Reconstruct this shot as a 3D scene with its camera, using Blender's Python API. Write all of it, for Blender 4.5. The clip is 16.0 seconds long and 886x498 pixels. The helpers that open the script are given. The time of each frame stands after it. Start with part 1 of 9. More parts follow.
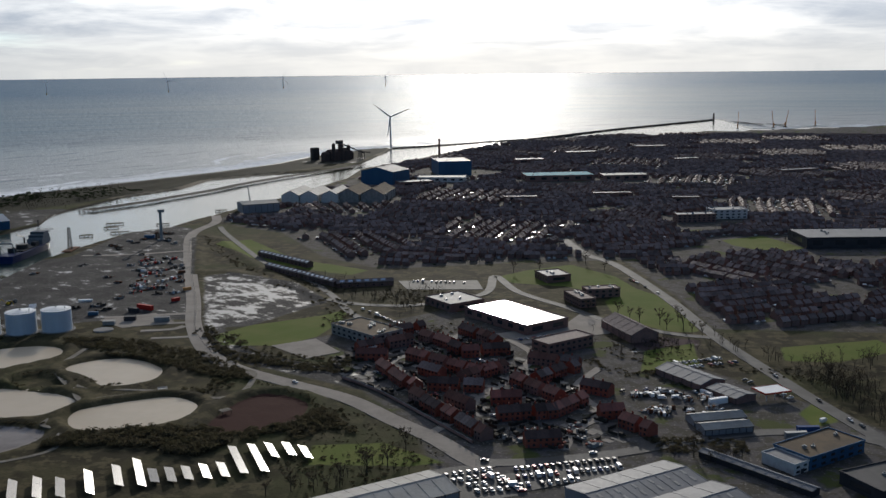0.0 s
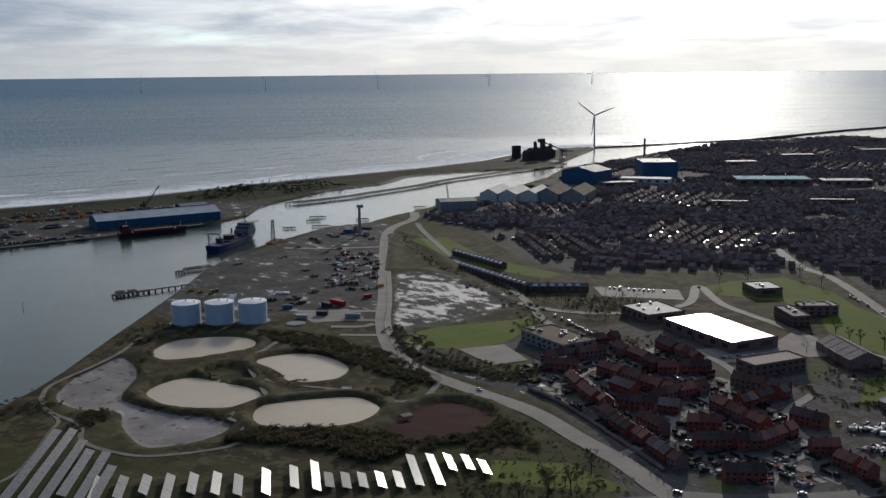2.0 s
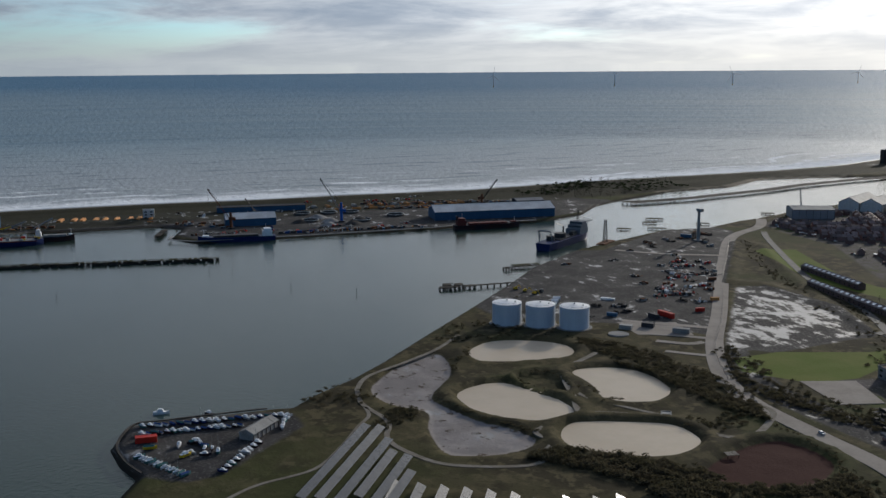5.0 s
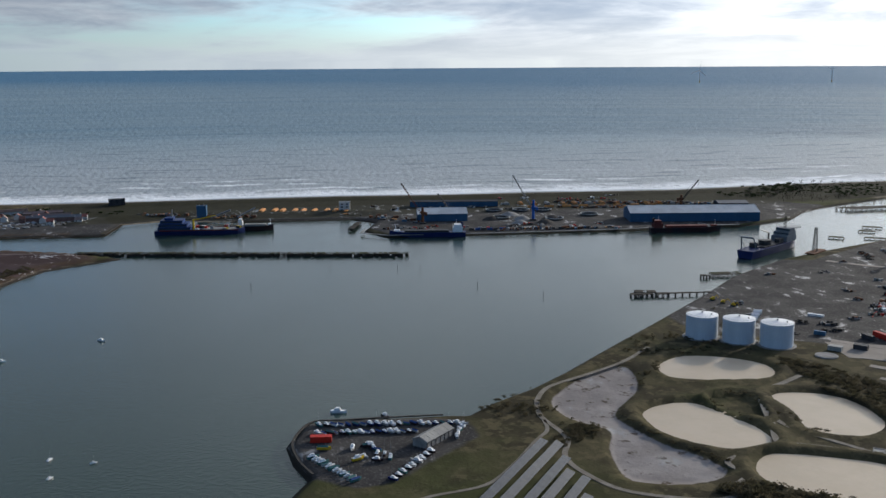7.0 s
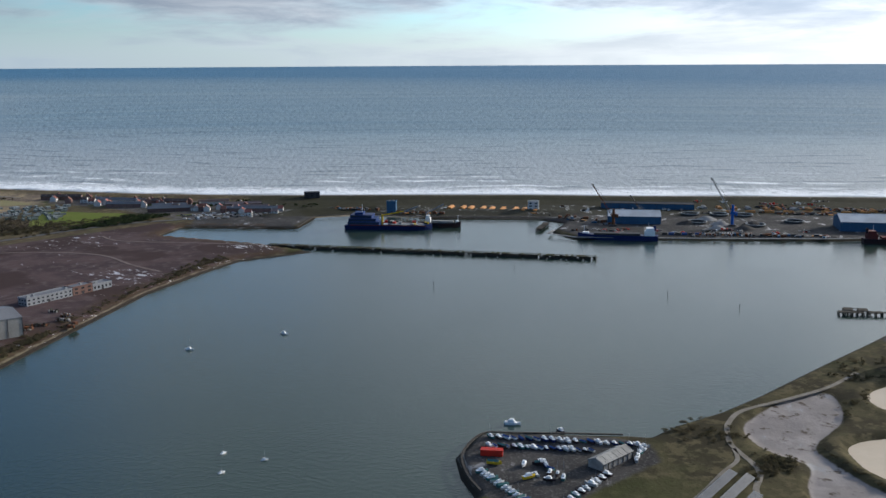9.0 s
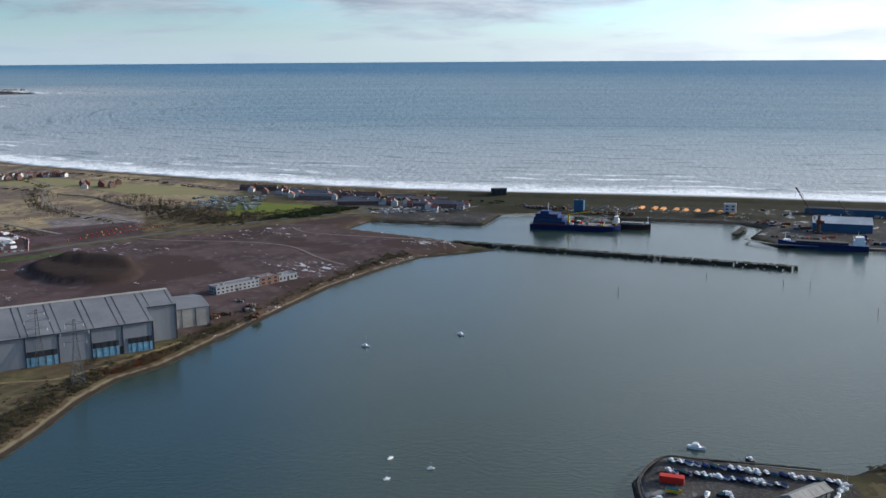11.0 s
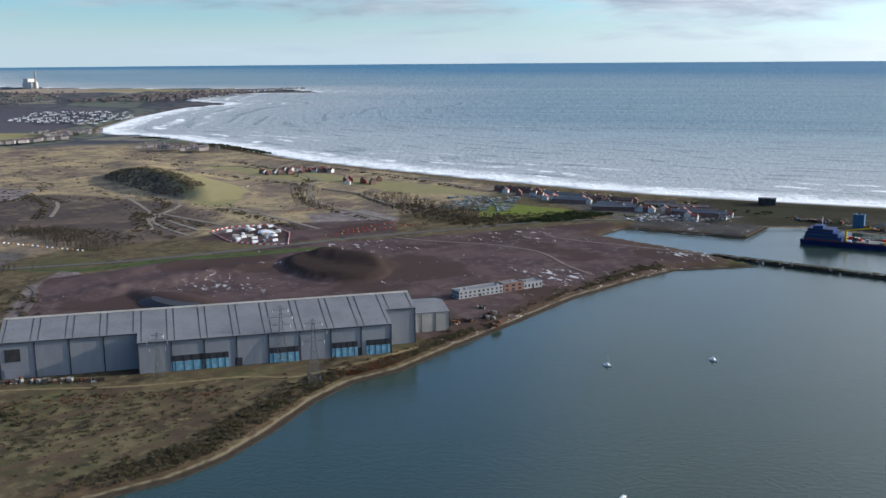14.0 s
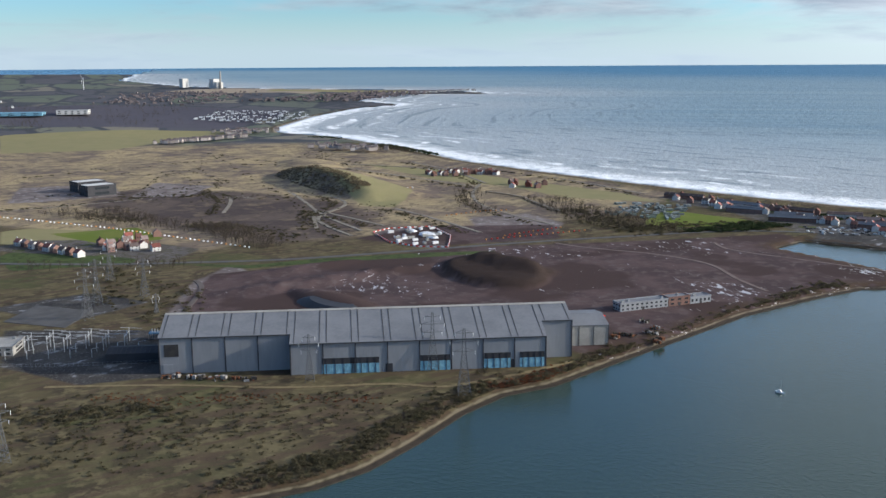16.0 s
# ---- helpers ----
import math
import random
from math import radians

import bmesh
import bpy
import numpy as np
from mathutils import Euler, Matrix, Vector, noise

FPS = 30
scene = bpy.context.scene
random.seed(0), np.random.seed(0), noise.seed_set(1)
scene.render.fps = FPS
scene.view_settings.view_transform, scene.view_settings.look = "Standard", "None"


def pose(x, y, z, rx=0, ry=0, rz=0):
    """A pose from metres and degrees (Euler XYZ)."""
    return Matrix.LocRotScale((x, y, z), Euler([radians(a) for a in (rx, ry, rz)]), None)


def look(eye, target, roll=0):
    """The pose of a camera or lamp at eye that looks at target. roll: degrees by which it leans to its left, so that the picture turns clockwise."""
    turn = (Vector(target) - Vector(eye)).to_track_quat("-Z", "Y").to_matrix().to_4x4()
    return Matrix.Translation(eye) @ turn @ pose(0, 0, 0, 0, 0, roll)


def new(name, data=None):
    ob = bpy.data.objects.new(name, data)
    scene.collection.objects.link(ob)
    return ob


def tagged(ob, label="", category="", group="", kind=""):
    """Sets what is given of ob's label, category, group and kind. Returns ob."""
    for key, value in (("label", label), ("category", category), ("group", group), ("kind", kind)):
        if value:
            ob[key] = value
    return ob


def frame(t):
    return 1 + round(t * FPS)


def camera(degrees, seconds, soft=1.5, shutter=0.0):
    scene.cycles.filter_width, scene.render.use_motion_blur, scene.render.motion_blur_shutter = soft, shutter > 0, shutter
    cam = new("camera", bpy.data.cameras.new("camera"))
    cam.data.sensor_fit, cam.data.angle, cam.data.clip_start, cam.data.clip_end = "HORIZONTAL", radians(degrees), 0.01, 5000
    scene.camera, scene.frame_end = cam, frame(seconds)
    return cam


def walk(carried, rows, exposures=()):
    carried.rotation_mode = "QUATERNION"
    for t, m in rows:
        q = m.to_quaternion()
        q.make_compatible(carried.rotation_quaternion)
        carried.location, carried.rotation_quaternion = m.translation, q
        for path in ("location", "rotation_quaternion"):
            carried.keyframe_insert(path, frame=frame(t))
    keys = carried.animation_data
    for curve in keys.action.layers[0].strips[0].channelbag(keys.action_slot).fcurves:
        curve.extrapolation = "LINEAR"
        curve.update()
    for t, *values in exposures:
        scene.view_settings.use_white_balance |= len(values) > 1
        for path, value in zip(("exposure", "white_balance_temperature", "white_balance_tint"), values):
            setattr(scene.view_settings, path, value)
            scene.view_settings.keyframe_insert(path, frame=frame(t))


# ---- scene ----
cam = camera(47.44, 16.0)
# seconds, eye in metres, then yaw to the left of +y, pitch up, roll
ROWS = [
    (0.0, -0.00, 0.00, 199.99, 19.892, -10.199, -0.648),
    (0.5, -1.77, 7.88, 199.48, 22.481, -10.203, -0.604),
    (1.0, -3.60, 15.70, 199.14, 25.154, -10.206, -0.595),
    (1.5, -5.74, 23.26, 198.84, 28.259, -10.197, -0.594),
    (2.0, -8.23, 30.73, 198.53, 31.453, -10.192, -0.604),
    (2.5, -11.12, 38.20, 198.14, 34.880, -10.204, -0.600),
    (3.0, -14.45, 45.61, 197.67, 38.220, -10.193, -0.593),
    (3.5, -18.19, 52.86, 197.27, 41.589, -10.188, -0.612),
    (4.0, -22.27, 59.77, 196.99, 44.930, -10.193, -0.562),
    (4.5, -26.46, 66.42, 196.80, 48.040, -10.214, -0.509),
    (7.0, -49.37, 92.66, 198.47, 62.236, -10.527, -0.391),
    (7.5, -54.82, 97.04, 198.47, 65.263, -10.547, -0.407),
    (8.0, -60.41, 101.25, 198.40, 68.187, -10.579, -0.295),
    (8.5, -66.21, 105.25, 198.30, 70.809, -10.610, -0.309),
    (9.0, -72.16, 109.03, 198.19, 73.323, -10.658, -0.328),
    (11.5, -103.24, 122.36, 198.05, 86.872, -10.879, -0.384),
    (12.0, -109.52, 124.21, 198.01, 89.321, -10.863, -0.425),
    (12.5, -115.85, 125.95, 198.00, 91.771, -10.851, -0.464),
    (13.0, -122.22, 127.35, 197.96, 94.185, -10.840, -0.401),
    (13.5, -128.67, 128.39, 197.91, 96.683, -10.810, -0.413),
    (14.0, -135.21, 129.22, 197.83, 99.165, -10.766, -0.439),
    (14.5, -141.88, 129.79, 197.72, 101.568, -10.737, -0.500),
    (15.0, -148.59, 130.03, 197.52, 103.945, -10.695, -0.431),
    (15.5, -155.29, 129.96, 197.31, 106.341, -10.652, -0.387),
    (16.0, -161.95, 129.77, 197.03, 108.818, -10.603, -0.376),
]
EXPOSURES = [(0.0, -0.36), (4.0, -0.40), (7.0, 0.20), (9.0, 0.50), (12.5, 0.80), (16.0, 0.90)]
walk(cam, [(t, pose(x, y, z, 0, 0, yaw) @ pose(0, 0, 0, 90 + pitch) @ pose(0, 0, 0, 0, 0, roll)) for t, x, y, z, yaw, pitch, roll in ROWS], EXPOSURES)

# ---- the sky and the sun ----
SUN_AZ, SUN_EL = 17.2, 16.0  # degrees: to the left of +y, above the horizon
sun_dir = Vector((-math.sin(radians(SUN_AZ)) * math.cos(radians(SUN_EL)), math.cos(radians(SUN_AZ)) * math.cos(radians(SUN_EL)), math.sin(radians(SUN_EL))))


def node(tree, kind, **sets):
    n = tree.nodes.new(kind)
    for key, value in sets.items():
        if key in n.inputs:
            n.inputs[key].default_value = value
    return n


def math_node(tree, op, a, b=None, clamp=False):
    n = tree.nodes.new("ShaderNodeMath")
    n.operation, n.use_clamp = op, clamp
    for i, v in enumerate((a, b)):
        if v is None:
            continue
        if isinstance(v, (int, float)):
            n.inputs[i].default_value = v
        else:
            tree.links.new(v, n.inputs[i])
    return n.outputs[0]


def mix_node(tree, fac, a, b, blend="MIX"):
    n = tree.nodes.new("ShaderNodeMix")
    n.data_type, n.blend_type = "RGBA", blend
    for i, v in ((0, fac), (6, a), (7, b)):
        if isinstance(v, (int, float)):
            n.inputs[i].default_value = v
        elif isinstance(v, tuple):
            n.inputs[i].default_value = (*v[:3], 1)
        else:
            tree.links.new(v, n.inputs[i])
    return n.outputs[2]


def ramp_node(tree, fac, lo, hi, smooth=True):
    n = tree.nodes.new("ShaderNodeMapRange")
    n.interpolation_type = "SMOOTHSTEP" if smooth else "LINEAR"
    n.inputs["From Min"].default_value, n.inputs["From Max"].default_value = lo, hi
    tree.links.new(fac, n.inputs["Value"])
    return n.outputs["Result"]


def noise_node(tree, vec, scale, detail=4.0, rough=0.55, distort=0.0):
    n = tree.nodes.new("ShaderNodeTexNoise")
    n.inputs["Scale"].default_value, n.inputs["Detail"].default_value = scale, detail
    n.inputs["Roughness"].default_value, n.inputs["Distortion"].default_value = rough, distort
    if vec is not None:
        tree.links.new(vec, n.inputs["Vector"])
    return n.outputs["Fac"]


world = bpy.data.worlds.new("world")
scene.world = world
world.use_nodes = True
wt = world.node_tree
wt.nodes.clear()
sky = wt.nodes.new("ShaderNodeTexSky")
sky.sky_type, sky.sun_disc = "NISHITA", False
sky.sun_elevation, sky.sun_rotation = radians(SUN_EL), radians(-SUN_AZ)
sky.altitude, sky.air_density, sky.dust_density, sky.ozone_density = 100.0, 1.0, 0.3, 4.0
coord = wt.nodes.new("ShaderNodeTexCoord")
sep = wt.nodes.new("ShaderNodeSeparateXYZ")
wt.links.new(coord.outputs["Generated"], sep.inputs[0])
# a cloud layer: the way divided by its height above the horizon gives a flat ceiling
up = math_node(wt, "MAXIMUM", sep.outputs[2], 0.0)
lift = math_node(wt, "ADD", up, 0.12)
comb = wt.nodes.new("ShaderNodeCombineXYZ")
wt.links.new(math_node(wt, "DIVIDE", sep.outputs[0], lift), comb.inputs[0])
wt.links.new(math_node(wt, "DIVIDE", sep.outputs[1], lift), comb.inputs[1])
big = noise_node(wt, comb.outputs[0], 0.42, 8.0, 0.58, 0.3)
fine = noise_node(wt, comb.outputs[0], 1.3, 7.0, 0.6, 0.4)
dot = wt.nodes.new("ShaderNodeVectorMath")
dot.operation = "DOT_PRODUCT"
wt.links.new(coord.outputs["Generated"], dot.inputs[0])
dot.inputs[1].default_value = sun_dir
toward = math_node(wt, "MAXIMUM", dot.outputs["Value"], 0.0)
glow = math_node(wt, "POWER", toward, 24.0)
wide = math_node(wt, "POWER", toward, 1.2)
broad = math_node(wt, "POWER", math_node(wt, "ADD", 0.5, math_node(wt, "MULTIPLY", dot.outputs["Value"], 0.5)), 4.0)
# thicker cover on the sun's side, more blue away from it
cover = ramp_node(wt, math_node(wt, "ADD", math_node(wt, "ADD", big, math_node(wt, "MULTIPLY", fine, 0.25)), math_node(wt, "MULTIPLY", broad, 0.32)), 0.58, 0.84)
shade = ramp_node(wt, math_node(wt, "ADD", math_node(wt, "MULTIPLY", fine, 0.75), math_node(wt, "MULTIPLY", big, 0.45)), 0.46, 0.78)
lit = mix_node(wt, math_node(wt, "POWER", toward, 8.0), mix_node(wt, shade, (0.84, 0.92, 1.02), (0.40, 0.50, 0.64)), mix_node(wt, shade, (0.95, 0.90, 0.82), (0.50, 0.50, 0.51)))
brightness = math_node(wt, "ADD", 0.98, math_node(wt, "MULTIPLY", glow, 1.1))
vm = wt.nodes.new("ShaderNodeVectorMath")
vm.operation = "SCALE"
wt.links.new(lit, vm.inputs[0])
wt.links.new(brightness, vm.inputs["Scale"])
clear = wt.nodes.new("ShaderNodeVectorMath")
clear.operation = "SCALE"
wt.links.new(mix_node(wt, 1.0, sky.outputs[0], (0.70, 0.93, 1.15), "MULTIPLY"), clear.inputs[0])
clear.inputs["Scale"].default_value = 0.215
# haze low over the horizon
haze = ramp_node(wt, up, 0.055, 0.0)
hazed = mix_node(wt, math_node(wt, "MULTIPLY", haze, 0.75), mix_node(wt, cover, clear.outputs[0], vm.outputs[0]), mix_node(wt, wide, (0.78, 0.99, 1.18), (0.76, 0.73, 0.68)))
sunward = math_node(wt, "POWER", math_node(wt, "ADD", 0.5, math_node(wt, "MULTIPLY", dot.outputs["Value"], 0.5)), 6.0)
fade = math_node(wt, "ADD", 0.40, math_node(wt, "MULTIPLY", sunward, 1.2))
bg = wt.nodes.new("ShaderNodeBackground")
wt.links.new(hazed, bg.inputs["Color"])
wt.links.new(fade, bg.inputs["Strength"])
wo = wt.nodes.new("ShaderNodeOutputWorld")
wt.links.new(bg.outputs[0], wo.inputs["Surface"])

sun = new("sun", bpy.data.lights.new("sun", "SUN"))
sun.data.energy, sun.data.angle, sun.data.color = 3.3, radians(0.6), (1.0, 0.945, 0.86)
sun.matrix_world = look((0, 0, 0), tuple(-sun_dir))
sun.location = (0, 0, 600)

# ---- the far distance: beyond FLAT metres the earth's sheet climbs to the horizon ----
EYE, CX, CY, FLAT, CLIMB = 200.0, -90.0, 90.0, 2800.0, 0.082
LAND = 3.0


def far(x, y, z=0.0):
    """Where a far place stands on the rising sheet, and the scale there."""
    d = math.hypot(x - CX, y - CY)
    if d <= FLAT:
        return (x, y, z), 1.0
    k = (EYE + CLIMB * FLAT) / (CLIMB + EYE / d) / d
    return (CX + (x - CX) * k, CY + (y - CY) * k, EYE + (z - EYE) * k), k


# ---- materials ----
def material(name, c1, c2=None, scale=0.5, rough=0.8, metal=0.0, bump=0.0, vary=0.0, fine=None, specular=0.1, stretch=(1, 1, 1), lo=0.35, hi=0.65, coat=0.0, thin=0.0):
    """Two colours mixed by a coarse and a fine noise in the thing's own metres; vary: brightness from thing to thing."""
    m = bpy.data.materials.new(name)
    m.use_nodes = True
    t = m.node_tree
    b = t.nodes["Principled BSDF"]
    tc = t.nodes.new("ShaderNodeTexCoord")
    mp = t.nodes.new("ShaderNodeMapping")
    mp.inputs["Scale"].default_value = stretch
    t.links.new(tc.outputs["Object"], mp.inputs["Vector"])
    n1 = noise_node(t, mp.outputs[0], scale, 5.0, 0.6)
    n2 = noise_node(t, mp.outputs[0], fine or scale * 9, 3.0, 0.6)
    f = ramp_node(t, math_node(t, "ADD", math_node(t, "MULTIPLY", n1, 0.7), math_node(t, "MULTIPLY", n2, 0.3)), lo, hi)
    col = mix_node(t, f, c1, c2 or tuple(v * 0.8 for v in c1))
    if vary:
        oi = t.nodes.new("ShaderNodeObjectInfo")
        gi = t.nodes.new("ShaderNodeNewGeometry")
        r = math_node(t, "FRACT", math_node(t, "ADD", oi.outputs["Random"], gi.outputs["Random Per Island"]))
        r = math_node(t, "ADD", 1 - vary, math_node(t, "MULTIPLY", r, 2 * vary))
        hv = t.nodes.new("ShaderNodeHueSaturation")
        t.links.new(r, hv.inputs["Value"])
        t.links.new(col, hv.inputs["Color"])
        col = hv.outputs[0]
    t.links.new(col, b.inputs["Base Color"])
    b.inputs["Roughness"].default_value = rough
    t.links.new(math_node(t, "ADD", rough - 0.1, math_node(t, "MULTIPLY", n2, 0.2), True), b.inputs["Roughness"])
    b.inputs["Metallic"].default_value = metal
    b.inputs["Specular IOR Level"].default_value = specular
    b.inputs["Coat Weight"].default_value = coat
    if bump:
        bn = t.nodes.new("ShaderNodeBump")
        bn.inputs["Distance"].default_value = bump
        t.links.new(n2, bn.inputs["Height"])
        t.links.new(bn.outputs[0], b.inputs["Normal"])
    if thin:  # light that passes through leaves and thin twigs
        pass_on, both = t.nodes.new("ShaderNodeBsdfTranslucent"), t.nodes.new("ShaderNodeMixShader")
        t.links.new(col, pass_on.inputs["Color"])
        both.inputs[0].default_value = thin
        t.links.new(b.outputs[0], both.inputs[1])
        t.links.new(pass_on.outputs[0], both.inputs[2])
        t.links.new(both.outputs[0], t.nodes["Material Output"].inputs["Surface"])
    return m


# ---- shapes ----
class Geo:
    """A growing list of corners and faces."""

    def __init__(self):
        self.v, self.f = [], []

    def add(self, vs, fs):
        n = len(self.v)
        self.v += [tuple(p) for p in vs]
        self.f += [tuple(i + n for i in f) for f in fs]
        return self

    def put(self, other, m):
        return self.add([m @ Vector(p) for p in other.v], other.f)

    def box(self, x0, y0, z0, x1, y1, z1):
        return self.add([(x0, y0, z0), (x1, y0, z0), (x1, y1, z0), (x0, y1, z0), (x0, y0, z1), (x1, y0, z1), (x1, y1, z1), (x0, y1, z1)],
                        [(3, 2, 1, 0), (4, 5, 6, 7), (0, 1, 5, 4), (1, 2, 6, 5), (2, 3, 7, 6), (3, 0, 4, 7)])

    def block(self, cx, cy, sx, sy, z0, z1):
        return self.box(cx - sx / 2, cy - sy / 2, z0, cx + sx / 2, cy + sy / 2, z1)

    def prism(self, pts, z0, z1):
        n = len(pts)
        return self.add([(x, y, z0) for x, y in pts] + [(x, y, z1) for x, y in pts],
                        [tuple(range(n - 1, -1, -1)), tuple(range(n, 2 * n))] + [(i, (i + 1) % n, n + (i + 1) % n, n + i) for i in range(n)])

    def across(self, pts, x0, x1):
        """A profile in y and z, drawn out along x."""
        n = len(pts)
        return self.add([(x0, y, z) for y, z in pts] + [(x1, y, z) for y, z in pts],
                        [tuple(range(n - 1, -1, -1)), tuple(range(n, 2 * n))] + [(i, (i + 1) % n, n + (i + 1) % n, n + i) for i in range(n)])

    def cyl(self, x, y, z0, z1, r0, r1=None, n=12):
        r1 = r0 if r1 is None else r1
        ring = [(math.cos(2 * math.pi * i / n), math.sin(2 * math.pi * i / n)) for i in range(n)]
        return self.add([(x + r0 * c, y + r0 * s, z0) for c, s in ring] + [(x + r1 * c, y + r1 * s, z1) for c, s in ring],
                        [tuple(range(n - 1, -1, -1)), tuple(range(n, 2 * n))] + [(i, (i + 1) % n, n + (i + 1) % n, n + i) for i in range(n)])

    def bar(self, a, b, r0, r1=None, n=4):
        a, b = Vector(a), Vector(b)
        g = Geo().cyl(0, 0, 0, (b - a).length, r0, r1, n)
        return self.put(g, Matrix.Translation(a) @ (b - a).to_track_quat("Z", "Y").to_matrix().to_4x4())

    def mesh(self, name, mat, smooth=False):
        me = bpy.data.meshes.new(name)
        me.from_pydata(self.v, [], self.f)
        me.materials.append(mat)
        if smooth:
            me.shade_smooth()
        me.update()
        return me


def part(name, geo, mat, parent, label="", smooth=False):
    """One mesh under a thing or under a part; geo may be a mesh that is shared."""
    ob = new(name, geo if isinstance(geo, bpy.types.Mesh) else geo.mesh(name, mat, smooth))
    ob.parent = parent
    if label:
        ob["label"] = label
    return ob


def thing(name, m, label, category, group="", kind=""):
    ob = new(name)
    ob.empty_display_size = 1.0
    ob.matrix_world = m
    return tagged(ob, label, category, group, kind)


def solid(name, geo, mat, label, category="", group="", kind="", m=None, smooth=False):
    ob = new(name, geo.mesh(name, mat, smooth))
    if m is not None:
        ob.matrix_world = m
    return tagged(ob, label, category, group, kind)


def at(x, y, turn=0.0, z=LAND):
    """A pose on the ground; turn in degrees."""
    p, k = far(x, y, z)
    return Matrix.Translation(p) @ Matrix.Rotation(radians(turn), 4, "Z") @ Matrix.Scale(k, 4)


def curve_points(pts, closed=True, steps=6):
    """A smooth line through the points."""
    n, out = len(pts), []
    for i in range(n if closed else n - 1):
        p = [np.array(pts[j % n] if closed else pts[min(max(j, 0), n - 1)], float) for j in (i - 1, i, i + 1, i + 2)]
        for s in range(steps):
            u = s / steps
            out.append(tuple(0.5 * (2 * p[1] + (p[2] - p[0]) * u + (2 * p[0] - 5 * p[1] + 4 * p[2] - p[3]) * u**2 + (3 * p[1] - p[0] - 3 * p[2] + p[3]) * u**3)))
    if not closed:
        out.append(tuple(pts[-1]))
    return out


def inside_by(poly, px, py):
    """Metres inside (plus) or outside (minus) the polygon, for arrays of points."""
    best, odd = np.full(px.shape, 1e12), np.zeros(px.shape, bool)
    n = len(poly)
    for i in range(n):
        (ax, ay), (bx, by) = poly[i], poly[(i + 1) % n]
        ex, ey = bx - ax, by - ay
        u = np.clip(((px - ax) * ex + (py - ay) * ey) / (ex * ex + ey * ey + 1e-9), 0, 1)
        best = np.minimum(best, (px - ax - u * ex) ** 2 + (py - ay - u * ey) ** 2)
        if ay != by:
            odd ^= ((ay > py) != (by > py)) & (px < (bx - ax) * (py - ay) / (by - ay) + ax)
    return np.where(odd, 1, -1) * np.sqrt(best)

# ---- the plan: shores, ponds, fields ----
shore_yard = [(-440, 205), (-484, 247), (-505, 247), (-530, 252), (-559, 273), (-553, 291), (-542, 321), (-532, 344), (-526, 359)]
shore_river = [(-538, 382), (-549, 416), (-567, 454), (-609, 531), (-638, 586), (-694, 689), (-734, 757), (-752, 805), (-771, 860), (-786, 965), (-793, 1033), (-768, 1085), (-776, 1150), (-773, 1201), (-780, 1290), (-775, 1400)]
shore_docks = [(-795, 1672), (-843, 1853), (-813, 2023), (-805, 2200), (-791, 2386), (-749, 2487), (-744, 2628), (-634, 2758), (-537, 2917), (-427, 2937), (-305, 3138), (-162, 3217), (33, 3364), (233, 3516)]
south_land = shore_yard + shore_river + shore_docks + [(2500, 5200), (14000, 9000), (14000, -3000), (500, -420), (-150, -60), (-330, 90)]
bank_upper = [(6000, -6000), (300, -900), (-400, -230), (-500, -130), (-543, -93), (-563, -73), (-590, -58), (-630, -47), (-680, -38), (-718, -24), (-745, 0), (-808, 30), (-848, 50), (-960, 105), (-1038, 159), (-1083, 196), (-1110, 274)]
dock_edge = [(-1150, 240), (-1165, 232), (-1258, 125), (-1310, 152), (-1258, 284), (-1334, 318), (-1340, 375), (-1285, 450), (-1230, 583), (-1195, 600), (-1138, 560), (-1088, 566), (-986, 834), (-979, 885), (-944, 969), (-952, 1061), (-994, 1132), (-1010, 1190)]
spit_inner = [(-1029, 1341), (-1005, 1467), (-1033, 1593), (-991, 1684), (-885, 1825), (-894, 1965), (-960, 2280), (-985, 2348)]
sea_coast = [(-1000, 2362), (-1050, 2290), (-1080, 2109), (-1070, 1926), (-1098, 1757), (-1145, 1592), (-1190, 1450), (-1230, 1290), (-1262, 1130), (-1336, 955), (-1400, 780), (-1455, 660), (-1515, 484), (-1590, 258), (-1672, 90), (-1785, -90), (-1925, -290), (-2072, -480)]
north_coast = [(-2335, -720), (-2600, -1000), (-2690, -1180), (-2709, -1230), (-2900, -1330), (-3510, -1494), (-4216, -1593), (-4458, -1502), (-4700, -1750), (-4844, -1890), (-5735, -2057), (-6007, -1515), (-6632, -2004), (-6763, -3335), (-7200, -4300), (-9500, -6600), (-14000, -9500), (-14000, -14000), (6000, -14000)]
north_land = bank_upper + dock_edge + spit_inner + sea_coast + north_coast

pond_plans = {
    "a": [(-547, 514), (-555, 541), (-541, 563), (-518, 575), (-500, 570), (-492, 553), (-500, 533), (-514, 508), (-530, 504)],
    "b": [(-467, 533), (-461, 554), (-445, 565), (-425, 564), (-401, 551), (-394, 531), (-400, 516), (-417, 509), (-441, 523)],
    "c": [(-479, 446), (-485, 466), (-477, 484), (-450, 488), (-417, 482), (-410, 469), (-414, 451), (-435, 439), (-457, 437)],
    "d": [(-393, 447), (-400, 463), (-393, 476), (-379, 491), (-360, 504), (-337, 495), (-333, 474), (-340, 458), (-360, 443), (-378, 438)],
}
red_plan = [(-310, 461), (-317, 493), (-316, 515), (-309, 527), (-291, 527), (-275, 518), (-269, 496), (-275, 478), (-289, 463)]
